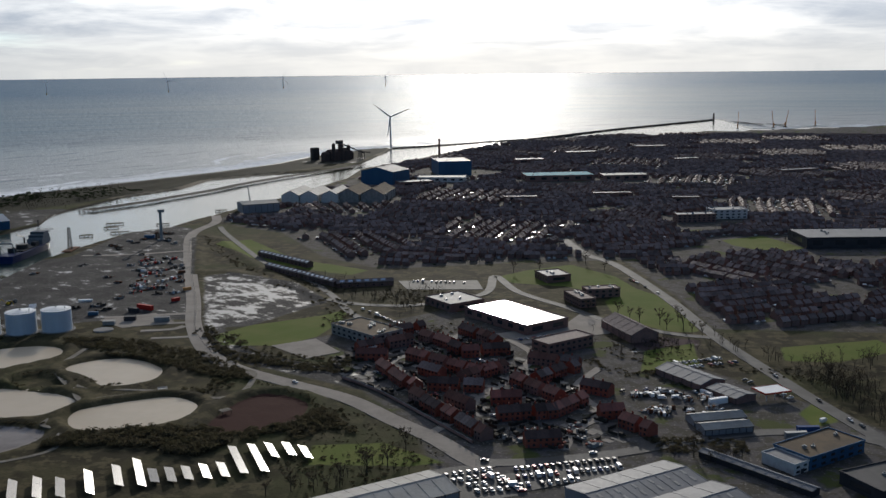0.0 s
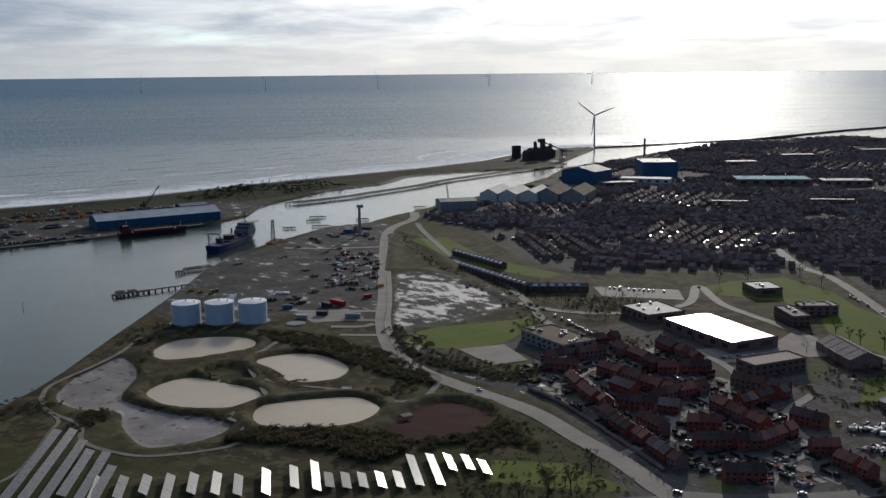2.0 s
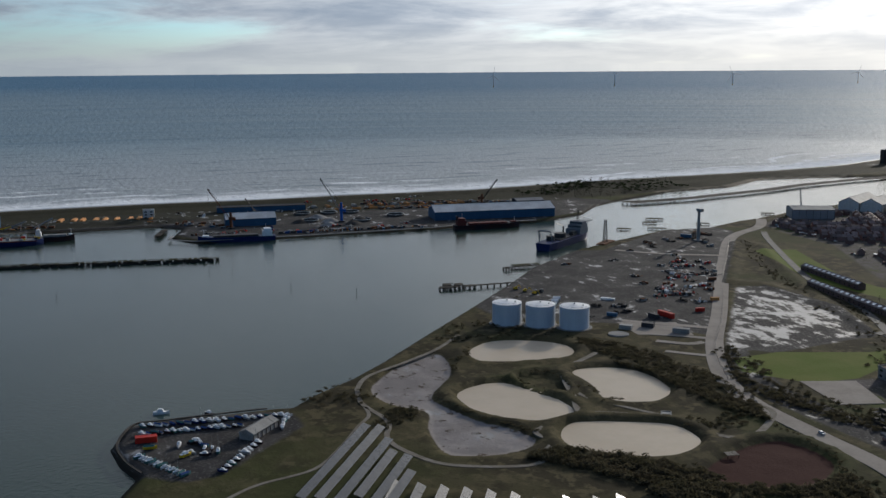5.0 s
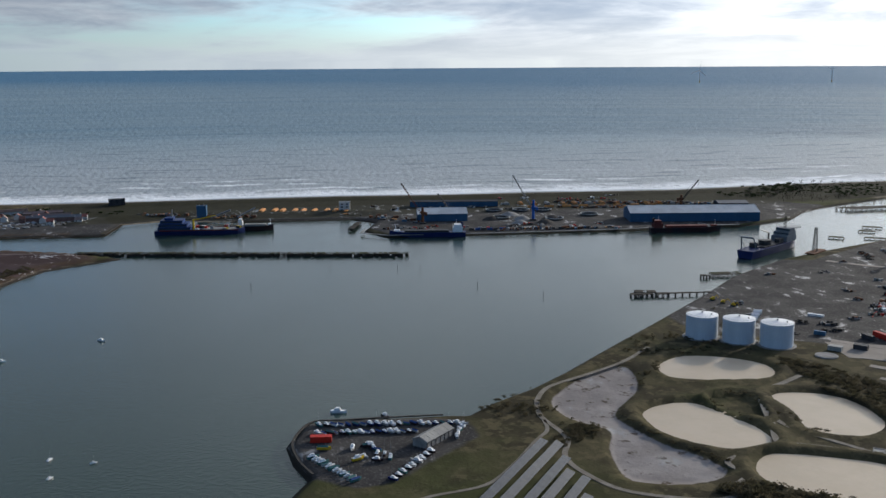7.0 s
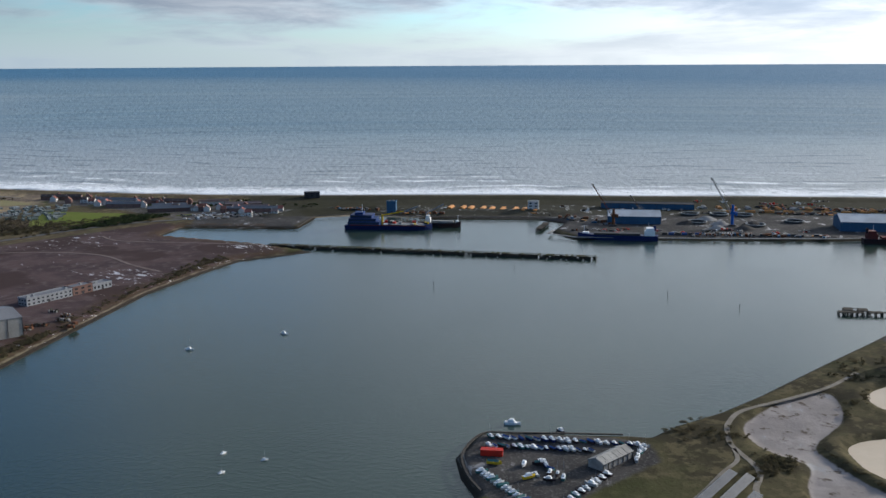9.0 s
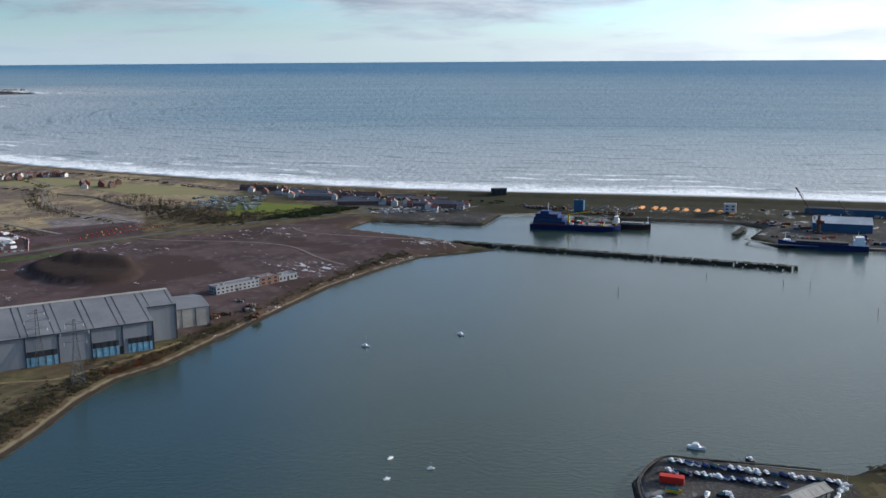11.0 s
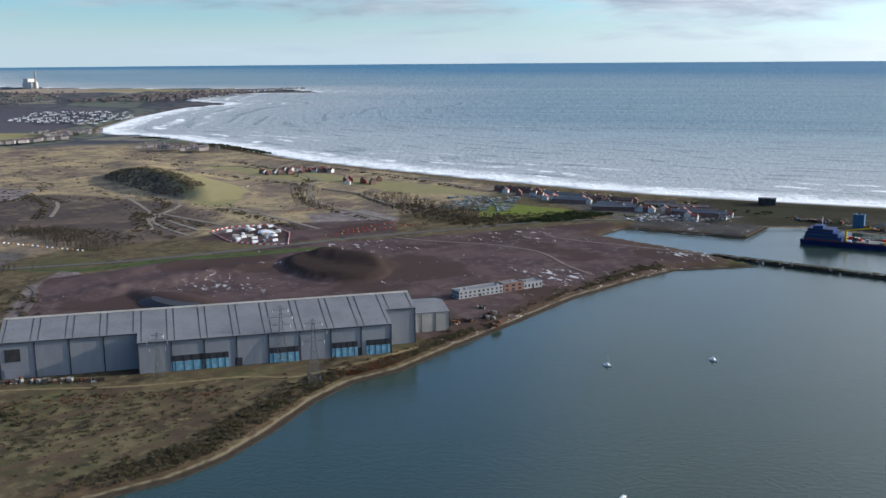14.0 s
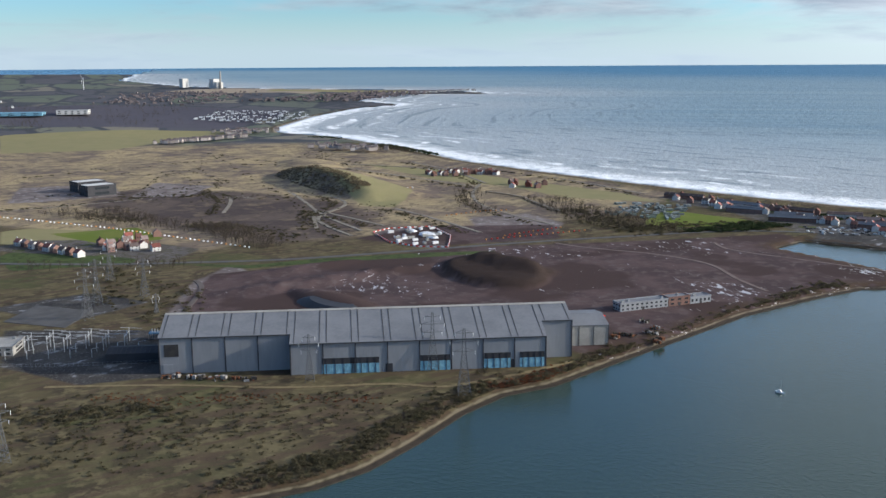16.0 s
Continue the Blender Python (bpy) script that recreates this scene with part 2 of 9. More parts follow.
mud_plan = [(-519, 411), (-537, 433), (-559, 475), (-550, 491), (-515, 471), (-489, 435), (-473, 427), (-435, 426), (-415, 431), (-395, 430), (-389, 415), (-396, 394), (-411, 382), (-443, 396), (-466, 413), (-490, 405)]
pit_plan = [(-480, 494), (-482, 512), (-468, 518), (-445, 506), (-437, 497), (-452, 490)]
POND_Z = 1.8

cover_plans = {
    # dark gravel and asphalt
    "gravel": [
        [(-783, 810), (-745, 872), (-790, 1040), (-765, 1090), (-728, 1080), (-690, 1030), (-580, 860), (-458, 672), (-521, 650), (-600, 590), (-640, 600), (-700, 695)],
        [(-553, 270), (-532, 254), (-500, 244), (-480, 248), (-460, 262), (-457, 281), (-471, 306), (-479, 323), (-490, 346), (-512, 352), (-528, 335), (-548, 292)],
        [(-1300, 160), (-1255, 275), (-1330, 312), (-1400, 300), (-1420, 180)],
        [(-1340, 385), (-1285, 455), (-1230, 590), (-1140, 570), (-1088, 575), (-990, 840), (-983, 890), (-950, 970), (-960, 1070), (-1010, 1190), (-1110, 1130), (-1180, 930), (-1330, 640), (-1400, 420)],
        [(-650, -272), (-690, -220), (-780, -285), (-740, -410), (-665, -346)],
        [(-545, 825), (-531, 845), (-442, 818), (-380, 760), (-388, 735), (-403, 668), (-433, 650)],
        [(-1040, 1950), (-1010, 2060), (-930, 2080), (-900, 1960), (-960, 1900)],
        [(-790, -470), (-860, -430), (-850, -360), (-770, -380)],
        [(-480, 735), (-400, 600), (-345, 575), (-240, 545), (-210, 530), (-250, 575), (-350, 600), (-410, 645)],
    ],
    # churned brown land
    "brown": [
        [(-1112, 250), (-1086, 210), (-1032, 164), (-957, 114), (-850, 64), (-800, 42), (-830, -60), (-760, -260), (-850, -330), (-960, -370), (-1065, -263), (-1149, -205), (-1233, -45), (-1340, 130), (-1310, 155), (-1255, 122), (-1165, 232)],
        [(-114, 703), (-103, 731), (-66, 730), (-66, 698), (-89, 668), (-106, 677)],
        [(-1175, -320), (-1280, -270), (-1330, -130), (-1240, -100), (-1150, -230)],
    ],
    # mown grass
    "grass": [
        [(-415, 634), (-403, 670), (-363, 716), (-352, 745), (-340, 699), (-338, 655), (-350, 625), (-393, 612)],
        [(-155, 830), (-143, 893), (-106, 858), (-68, 752), (-93, 748), (-137, 780)],
        [(-11, 727), (70, 778), (65, 740), (26, 700), (-7, 694)],
        [(-88, 1173), (-43, 1214), (5, 1142), (-16, 1100), (-70, 1138)],
        [(-271, 905), (-254, 940), (-218, 982), (-165, 936), (-128, 873), (-150, 850), (-200, 880), (-250, 880)],
        [(3, 587), (11, 609), (28, 577), (11, 565)],
        [(-640, 990), (-613, 1026), (-502, 930), (-403, 897), (-410, 870), (-515, 895)],
        [(-1420, -27), (-1489, -14), (-1432, 94), (-1383, 77), (-1356, 14), (-1361, -26)],

        [(-95, 640), (-60, 665), (-70, 720), (-100, 690)],
        [(-205, 470), (-240, 455), (-230, 430), (-180, 445), (-165, 455)],
        [(-1100, -670), (-1060, -560), (-1110, -520), (-1170, -600)],
    ],
    # streets, yards and gardens of the town
    "town": [
        [(-668, 1105), (-600, 1080), (-480, 950), (-392, 905), (-277, 975), (-174, 1022), (-100, 870), (-60, 765), (100, 800), (1200, 1500), (2600, 4600), (233, 3480), (-160, 3190), (-430, 2920), (-540, 2900), (-630, 2740), (-740, 2600), (-770, 2380), (-790, 2100), (-820, 1860), (-770, 1660), (-750, 1400), (-750, 1290), (-740, 1150)],
        [(-345, 640), (-300, 720), (-260, 790), (-170, 745), (-60, 660), (30, 590), (60, 560), (20, 450), (-60, 420), (-120, 390), (-200, 385), (-165, 440), (-200, 500), (-250, 545), (-290, 600)],
        [(-1360, 290), (-1360, 150), (-1500, 60), (-1590, -40), (-1600, 20), (-1480, 280)],
        [(-1000, -670), (-985, -545), (-1000, -440), (-1070, -450), (-1095, -560), (-1060, -660)],
    ],
    # dry yellow grass
    "dry": [
        [(-1180, -330), (-1120, -420), (-1060, -440), (-1100, -560), (-1150, -900), (-1700, -1700), (-2500, -1900), (-2560, -1180), (-2300, -760), (-1900, -320), (-1640, 10), (-1560, -30), (-1450, -60), (-1350, -140)],
    ],
    # cleared building ground
    "bare": [
        [(-1357, -243), (-1409, -183), (-1347, -118), (-1283, -118), (-1246, -175), (-1296, -217)],
        [(-1217, -315), (-1248, -306), (-1275, -264), (-1215, -215), (-1147, -202), (-1145, -233), (-1161, -271)],
        [(-1290, -900), (-1400, -790), (-1530, -900), (-1440, -1010)],
        [(-1397, -773), (-1560, -840), (-1550, -725), (-1431, -700)],
        [(-812, -321), (-925, -368), (-1005, -375), (-985, -345), (-905, -335), (-841, -305)],
    ],
    # scraped purple-brown heath, darkened in colour for a cloud's shadow
    "heath": [
        [(-1120, -400), (-1160, -500), (-1215, -640), (-1300, -780), (-1430, -860), (-1500, -760), (-1490, -600), (-1440, -450), (-1330, -360), (-1260, -330), (-1170, -335)],
    ],
    # rough green verges
    "verge": [
        [(-988, -470), (-1008, -357), (-1056, -309), (-1122, -208), (-1150, -150), (-1140, -146), (-1106, -192), (-1048, -285), (-994, -350)],
        [(-965, -623), (-995, -630), (-1005, -517), (-1003, -480), (-980, -471), (-917, -561)],
    ],
    # far dark woods and ploughland, with distance haze tinted into their colour
    "woodland": [
        [(-3843, -3220), (-3991, -2435), (-3678, -1675), (-3485, -1600), (-2796, -1420), (-2665, -1945), (-2691, -2178)],
    ],
    # far sandy ground behind the point
    "sandy": [
        [(-5752, -3608), (-6618, -3713), (-6711, -2779), (-5585, -2496)],
    ],
    # bright pasture
    "pasture": [
        [(-1099, -738), (-1127, -714), (-1137, -609), (-1084, -572), (-1030, -605), (-1032, -678)],
        [(-1750, -704), (-1733, -619), (-1546, -387), (-1412, -366), (-1414, -411), (-1560, -520)],
        [(-2390, -1906), (-2636, -1645), (-2700, -1281), (-2458, -1215), (-2250, -1310), (-2049, -1287), (-1904, -1466)],
        [(-1940, -640), (-1884, -460), (-1756, -271), (-1640, -90), (-1560, -30), (-1572, -166), (-1676, -278), (-1719, -404)],
        [(-6300, -1900), (-6500, -3200), (-6000, -3000), (-5900, -1900)],
    ],
}

# ---- the ground: one sheet from under the camera to the horizon ----
fine_az = np.radians(np.arange(-12.0, 141.0, 0.225))
rest_az = np.radians(np.arange(145.0, 347.0, 6.0))
AZ = np.concatenate([fine_az, rest_az])
RING = np.concatenate([np.geomspace(40, 230, 14, endpoint=False), np.geomspace(230, 2800, 270, endpoint=False), np.geomspace(2800, 30000, 110)])


def sheet(name, height_fn, mat, az, ring):
    """A polar sheet about the plan's centre; height_fn gives heights and named values for arrays of plan places."""
    a, r = np.meshgrid(az, ring)
    px, py = CX - np.sin(a) * r, CY + np.cos(a) * r
    z, values = height_fn(px, py)
    k = np.where(r > FLAT, (EYE + CLIMB * FLAT) / (CLIMB + EYE / r) / r, 1.0)
    xyz = np.stack([CX + (px - CX) * k, CY + (py - CY) * k, EYE + (z - EYE) * k], -1).reshape(-1, 3)
    nr, na = a.shape
    i, j = np.meshgrid(np.arange(nr - 1), np.arange(na), indexing="ij")
    jj = (j + 1) % na
    quads = np.stack([i * na + j, i * na + jj, (i + 1) * na + jj, (i + 1) * na + j], -1).reshape(-1, 4)[:, ::-1]
    me = bpy.data.meshes.new(name)
    me.vertices.add(len(xyz) + 1)
    centre_z = float(np.mean(z[0]))
    me.vertices.foreach_set("co", np.concatenate([xyz, [[CX, CY, centre_z]]]).astype(np.float32).ravel())
    fan = np.stack([np.full(na, len(xyz)), np.arange(na), (np.arange(na) + 1) % na], -1)
    loops = np.concatenate([quads.ravel(), fan.ravel()])
    me.loops.add(len(loops))
    me.loops.foreach_set("vertex_index", loops.astype(np.int32))
    starts = np.concatenate([np.arange(len(quads)) * 4, len(quads) * 4 + np.arange(na) * 3])
    me.polygons.add(len(starts))
    me.polygons.foreach_set("loop_start", starts.astype(np.int32))
    me.update(calc_edges=True)
    for key, v in values.items():
        at_v = me.attributes.new(key, "FLOAT", "POINT")
        at_v.data.foreach_set("value", np.append(v.ravel(), 0.0).astype(np.float32))
    me.materials.append(mat)
    me.shade_smooth()
    ob = new(name, me)
    return ob


def wobble(px, py, size, seed):
    """Smooth pseudo-random values from a few crossing waves."""
    rng, out = np.random.RandomState(seed), 0
    for _ in range(7):
        a, f, p = rng.uniform(0, 6.28), rng.uniform(0.6, 1.8) / size, rng.uniform(0, 6.28)
        out = out + np.sin((px * np.cos(a) + py * np.sin(a)) * f * 6.28 + p)
    return out / 7


def ellipse_mound(px, py, cx, cy, lx, ly, turn, h, sharp=1.0):
    c, s = math.cos(radians(turn)), math.sin(radians(turn))
    u, v = ((px - cx) * c + (py - cy) * s) / lx, (-(px - cx) * s + (py - cy) * c) / ly
    return h * np.clip(1 - (u * u + v * v), 0, 1) ** sharp


def ridge(px, py):
    """A long bank: steep to the south-east, easy on the other side."""
    u, v = ((px + py) * 0.7071 + 1530) / 205, (py - px) * 0.7071
    steep = np.clip((v - 706) / 40, 0, 1)
    steep = steep * steep * (3 - 2 * steep)
    return 25.0 * np.clip(1 - u * u, 0, 1) ** 0.6 * steep * np.clip((868 - v) / 118, 0, 1) * (1 + 0.12 * wobble(px, py, 60, 14))


def land_by(px, py):
    return np.maximum(inside_by(south_land, px, py), inside_by(north_land, px, py))


wet_field = [(-552, 820), (-531, 842), (-481, 820), (-423, 788), (-391, 757), (-410, 686), (-431, 651), (-470, 708)]


def ground_shape(px, py):
    land = land_by(px, py)
    coast = inside_by(sea_coast[4:] + north_coast[:6] + [(-2300, -1400), (-1300, -300), (-900, 900)], px, py)
    z = np.clip(land * 0.55, -4, LAND)
    # a shallow beach and dunes along the open sea
    strand = (px < -1000) & (np.abs(inside_by(north_land, px, py)) < 70) & (inside_by(sea_coast + north_coast + [(-1000, 0), (-900, 900), (-950, 2300)], px, py) > -500)
    d_sea = land
    beach = np.clip(d_sea * 0.07, -2, LAND) + np.clip((d_sea - 35) * 0.12, 0, 3.5) * (d_sea < 90) * (1 + 0.4 * wobble(px, py, 40, 5))
    sea_side = inside_by([(-985, 2348)] + sea_coast + north_coast[:6] + [(-2100, -900), (-1500, -60), (-1380, 380), (-1120, 1150), (-1010, 1800)], px, py) > -60
    z = np.where(sea_side & (d_sea < 60) & (px < -1040), beach, z)
    # ponds with raised banks
    for plan in list(pond_plans.values()):
        s = inside_by(curve_points(plan), px, py)
        bank = np.clip(6 - np.abs(-s - 6), 0, 6) / 6 * 1.4
        z = np.where(s > 0, POND_Z - 0.35 * np.minimum(s, 4), np.where(s > -3.4, POND_Z - s * 0.55, z + bank * (s > -12)))
    s = inside_by(curve_points(red_plan), px, py)
    z = np.where(s > 0, 1.2 + 0.01 * s, np.where(s > -4, 1.2 - s * 0.6, z + np.clip(6 - np.abs(-s - 7), 0, 6) / 6 * (s > -13)))
    s = inside_by(curve_points(mud_plan), px, py)
    z = np.where(s > 0, 1.35 + 0.35 * wobble(px, py, 14, 3), np.where(s > -4, np.minimum(z, 1.5 - s * 0.5), z))
    s = inside_by(curve_points(pit_plan), px, py)
    z = np.where(s > 0, 1.2, z + np.clip(4 - np.abs(-s - 3), 0, 4) / 4 * 1.6 * (s > -7))
    # the mound with its wood, spoil heaps, a grassed bank
    z = z + ridge(px, py) + ellipse_mound(px, py, -1880, -720, 150, 60, 35, 7)
    pile = np.minimum(ellipse_mound(px, py, -1045, -122, 74, 44, 38, 13, 0.6), 6.5 + 1.8 * wobble(px, py, 34, 9)) * (0.85 + 0.3 * wobble(px, py, 16, 19)) + ellipse_mound(px, py, -1062, -100, 40, 26, 60, 5.5, 0.8) + ellipse_mound(px, py, -1088, -138, 26, 20, 20, 4.5, 0.8)
    z = z + pile + ellipse_mound(px, py, -895, -215, 62, 20, 60, 5, 0.7) + ellipse_mound(px, py, -975, -252, 118, 19, 142, 5, 0.5) * (0.75 + 0.4 * wobble(px, py, 22, 29)) + ellipse_mound(px, py, -1010, -300, 70, 12, 146, 3, 0.6)
    z = z + np.clip(8 - np.abs(inside_by([(-683, 1015), (-655, 1028), (-521, 888), (-388, 772), (-392, 765), (-442, 808), (-538, 848), (-560, 830)], px, py) - 4), 0, 8) / 8 * 2.2
    # gently rolling far country
    d = np.hypot(px - CX, py - CY)
    inland = np.clip((land - 150) / 500, 0, 1) * np.clip((d - 1400) / 2500, 0, 1)
    z = z + inland * (6 + 9 * wobble(px, py, 900, 21)) * (px < -900)
    z = z + np.clip(land / 10, 0, 1) * 0.25 * wobble(px, py, 23, 8) * (d < 2500)
    values = {"shore": land, "pile": np.clip(pile / 2, 0, 1)}
    for key, plans in cover_plans.items():
        best = np.full(px.shape, -1e6)
        for plan in plans:
            best = np.maximum(best, inside_by(plan, px, py))
        values[key] = np.clip(best, -40, 40)
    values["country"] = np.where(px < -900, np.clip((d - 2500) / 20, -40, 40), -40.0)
    values["north"] = ((inside_by(north_land, px, py) > 0) & (py < 250)).astype(float)
    values["seaside"] = np.where(sea_side, 1.0, 0.0)
    values["mudflat"] = np.clip(inside_by(curve_points(mud_plan), px, py), -40, 40)
    values["wet"] = np.clip(inside_by(wet_field, px, py), -40, 40)
    values["redclay"] = np.clip(inside_by(curve_points(red_plan), px, py), -40, 40)
    return z, values


def attribute(tree, name):
    n = tree.nodes.new("ShaderNodeAttribute")
    n.attribute_name = name
    return n.outputs["Fac"]


def stretched(tree, vec, scale, turn):
    """The place, turned by some degrees and scaled along each way."""
    spin = tree.nodes.new("ShaderNodeMapping")
    spin.inputs["Rotation"].default_value = (0, 0, radians(turn))
    tree.links.new(vec, spin.inputs["Vector"])
    grow = tree.nodes.new("ShaderNodeMapping")
    grow.inputs["Scale"].default_value = scale
    tree.links.new(spin.outputs[0], grow.inputs["Vector"])
    return grow.outputs[0]


def ground_material():
    m = bpy.data.materials.new("ground_cover")
    m.use_nodes = True
    t = m.node_tree
    b = t.nodes["Principled BSDF"]
    vec = t.nodes.new("ShaderNodeTexCoord").outputs["Object"]
    n200, n40, n9, n2 = (noise_node(t, vec, s, d, 0.6) for s, d in ((0.006, 5.0), (0.028, 6.0), (0.11, 6.0), (0.6, 4.0)))
    edge = math_node(t, "MULTIPLY", math_node(t, "SUBTRACT", n9, 0.5), 14.0)

    def mask(name, soft=2.0, rough_edge=1.0):
        return ramp_node(t, math_node(t, "ADD", attribute(t, name), math_node(t, "MULTIPLY", edge, rough_edge)), -soft, soft)

    # rough grass and winter scrub
    col = mix_node(t, ramp_node(t, n40, 0.42, 0.58), (0.074, 0.064, 0.034), (0.042, 0.036, 0.022))
    col = mix_node(t, ramp_node(t, n9, 0.5, 0.62), col, (0.104, 0.086, 0.048))
    col = mix_node(t, math_node(t, "MULTIPLY", ramp_node(t, n200, 0.5, 0.62), 0.8), col, (0.052, 0.058, 0.022))
    col = mix_node(t, math_node(t, "MULTIPLY", ramp_node(t, n2, 0.55, 0.7), 0.6), col, (0.030, 0.027, 0.016))
    tan = mix_node(t, ramp_node(t, n40, 0.42, 0.6), (0.096, 0.080, 0.045), (0.057, 0.046, 0.031))
    tan = mix_node(t, ramp_node(t, n9, 0.48, 0.62), tan, (0.132, 0.110, 0.062))
    tan = mix_node(t, math_node(t, "MULTIPLY", ramp_node(t, n200, 0.52, 0.62), 0.7), tan, (0.072, 0.076, 0.035))
    streak = noise_node(t, stretched(t, vec, (0.020, 0.11, 1.0), 35.0), 1.0, 5.0, 0.6)
    tan = mix_node(t, math_node(t, "MULTIPLY", ramp_node(t, streak, 0.49, 0.58), 0.7), tan, (0.080, 0.056, 0.040))
    tan = mix_node(t, math_node(t, "MULTIPLY", ramp_node(t, streak, 0.42, 0.33), 0.5), tan, (0.146, 0.116, 0.066))
    col = mix_node(t, ramp_node(t, attribute(t, "north"), 0.3, 0.7), col, tan)
    n90 = noise_node(t, vec, 0.0125, 8.0, 0.62, 0.8)
    dry = mix_node(t, ramp_node(t, n90, 0.40, 0.60), (0.330, 0.258, 0.150), (0.165, 0.128, 0.100))
    dry = mix_node(t, math_node(t, "MULTIPLY", ramp_node(t, n200, 0.47, 0.60), 0.62), dry, (0.112, 0.088, 0.080))
    dry = mix_node(t, math_node(t, "MULTIPLY", ramp_node(t, n40, 0.50, 0.62), 0.55), dry, (0.370, 0.292, 0.172))
    dry = mix_node(t, math_node(t, "MULTIPLY", ramp_node(t, n9, 0.52, 0.66), 0.7), dry, (0.066, 0.056, 0.047))
    dry = mix_node(t, math_node(t, "MULTIPLY", ramp_node(t, n2, 0.52, 0.66), 0.4), dry, (0.060, 0.052, 0.040))
    col = mix_node(t, mask("dry", 14.0, 2.0), col, dry)
    # bare soil tones, darkened to paint in the cloud shadow lying here
    heath = mix_node(t, ramp_node(t, n90, 0.42, 0.58), (0.070, 0.055, 0.051), (0.104, 0.081, 0.068))
    heath = mix_node(t, math_node(t, "MULTIPLY", ramp_node(t, n40, 0.54, 0.64), 0.5), heath, (0.200, 0.155, 0.100))
    heath = mix_node(t, math_node(t, "MULTIPLY", ramp_node(t, n9, 0.54, 0.66), 0.6), heath, (0.050, 0.042, 0.038))
    col = mix_node(t, mask("heath", 18.0, 3.5), col, heath)
    bare = mix_node(t, ramp_node(t, n40, 0.40, 0.60), (0.190, 0.162, 0.152), (0.128, 0.106, 0.100))
    bare = mix_node(t, ramp_node(t, n9, 0.55, 0.65), bare, (0.270, 0.255, 0.250))
    col = mix_node(t, mask("bare", 3.0, 0.6), col, bare)
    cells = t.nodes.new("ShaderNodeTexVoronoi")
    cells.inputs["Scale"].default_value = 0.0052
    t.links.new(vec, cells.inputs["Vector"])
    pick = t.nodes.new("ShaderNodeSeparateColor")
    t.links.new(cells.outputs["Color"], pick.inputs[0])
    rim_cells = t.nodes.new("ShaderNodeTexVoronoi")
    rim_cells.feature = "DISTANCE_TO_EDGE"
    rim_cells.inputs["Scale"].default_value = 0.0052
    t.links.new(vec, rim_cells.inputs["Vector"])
    # far fields blued and lifted: distance haze is put into their colour
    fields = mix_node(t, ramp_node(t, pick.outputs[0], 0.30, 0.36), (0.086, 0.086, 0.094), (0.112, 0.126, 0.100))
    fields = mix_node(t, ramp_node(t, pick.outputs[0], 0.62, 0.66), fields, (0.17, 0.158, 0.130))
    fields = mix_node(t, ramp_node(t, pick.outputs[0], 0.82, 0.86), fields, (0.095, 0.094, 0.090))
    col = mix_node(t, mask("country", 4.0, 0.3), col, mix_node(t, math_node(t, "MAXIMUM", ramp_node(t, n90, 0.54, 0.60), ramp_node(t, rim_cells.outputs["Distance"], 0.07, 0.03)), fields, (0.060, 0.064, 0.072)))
    # far woods blued the same way, towards the haze
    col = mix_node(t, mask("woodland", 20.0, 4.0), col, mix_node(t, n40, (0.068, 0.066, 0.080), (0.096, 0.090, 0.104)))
    col = mix_node(t, mask("sandy", 20.0, 2.0), col, mix_node(t, n40, (0.30, 0.245, 0.185), (0.24, 0.20, 0.155)))
    col = mix_node(t, mask("pasture", 3.0, 0.3), col, mix_node(t, n40, (0.180, 0.178, 0.086), (0.262, 0.218, 0.122)))
    brown = mix_node(t, ramp_node(t, n40, 0.38, 0.62), (0.092, 0.064, 0.062), (0.064, 0.046, 0.046))
    brown = mix_node(t, ramp_node(t, n9, 0.5, 0.7), brown, (0.108, 0.084, 0.080))
    brown = mix_node(t, ramp_node(t, noise_node(t, vec, 0.011, 3.0, 0.5), 0.52, 0.58), brown, (0.058, 0.040, 0.037))
    col = mix_node(t, mask("brown", 3.0, 0.6), col, brown)
    col = mix_node(t, attribute(t, "pile"), col, mix_node(t, n9, (0.030, 0.021, 0.018), (0.048, 0.035, 0.030)))
    gravel = mix_node(t, ramp_node(t, n40, 0.4, 0.6), (0.038, 0.036, 0.035), (0.064, 0.060, 0.056))
    gravel = mix_node(t, ramp_node(t, n2, 0.5, 0.75), gravel, (0.125, 0.118, 0.11))
    col = mix_node(t, mask("gravel", 2.0, 0.35), col, gravel)
    town = mix_node(t, ramp_node(t, n9, 0.47, 0.54), (0.104, 0.094, 0.088), (0.078, 0.070, 0.056))
    town = mix_node(t, ramp_node(t, n2, 0.58, 0.68), town, (0.22, 0.20, 0.175))
    town = mix_node(t, ramp_node(t, n40, 0.58, 0.64), town, (0.075, 0.085, 0.030))
    col = mix_node(t, mask("town", 3.0, 0.4), col, town)
    mown = mix_node(t, ramp_node(t, n40, 0.35, 0.65), (0.108, 0.140, 0.030), (0.138, 0.152, 0.042))
    col = mix_node(t, mask("grass", 1.2, 0.12), col, mown)
    col = mix_node(t, mask("verge", 1.5, 0.5), col, mix_node(t, ramp_node(t, n9, 0.45, 0.6), (0.066, 0.086, 0.034), (0.044, 0.056, 0.026)))
    # wet mud, its tones lightened to paint in reflected sky
    mud = mix_node(t, ramp_node(t, n40, 0.4, 0.6), (0.23, 0.205, 0.19), (0.30, 0.27, 0.25))
    mud = mix_node(t, ramp_node(t, n9, 0.56, 0.66), mud, (0.085, 0.068, 0.052))
    col = mix_node(t, mask("mudflat", 0.8, 0.15), col, mud)
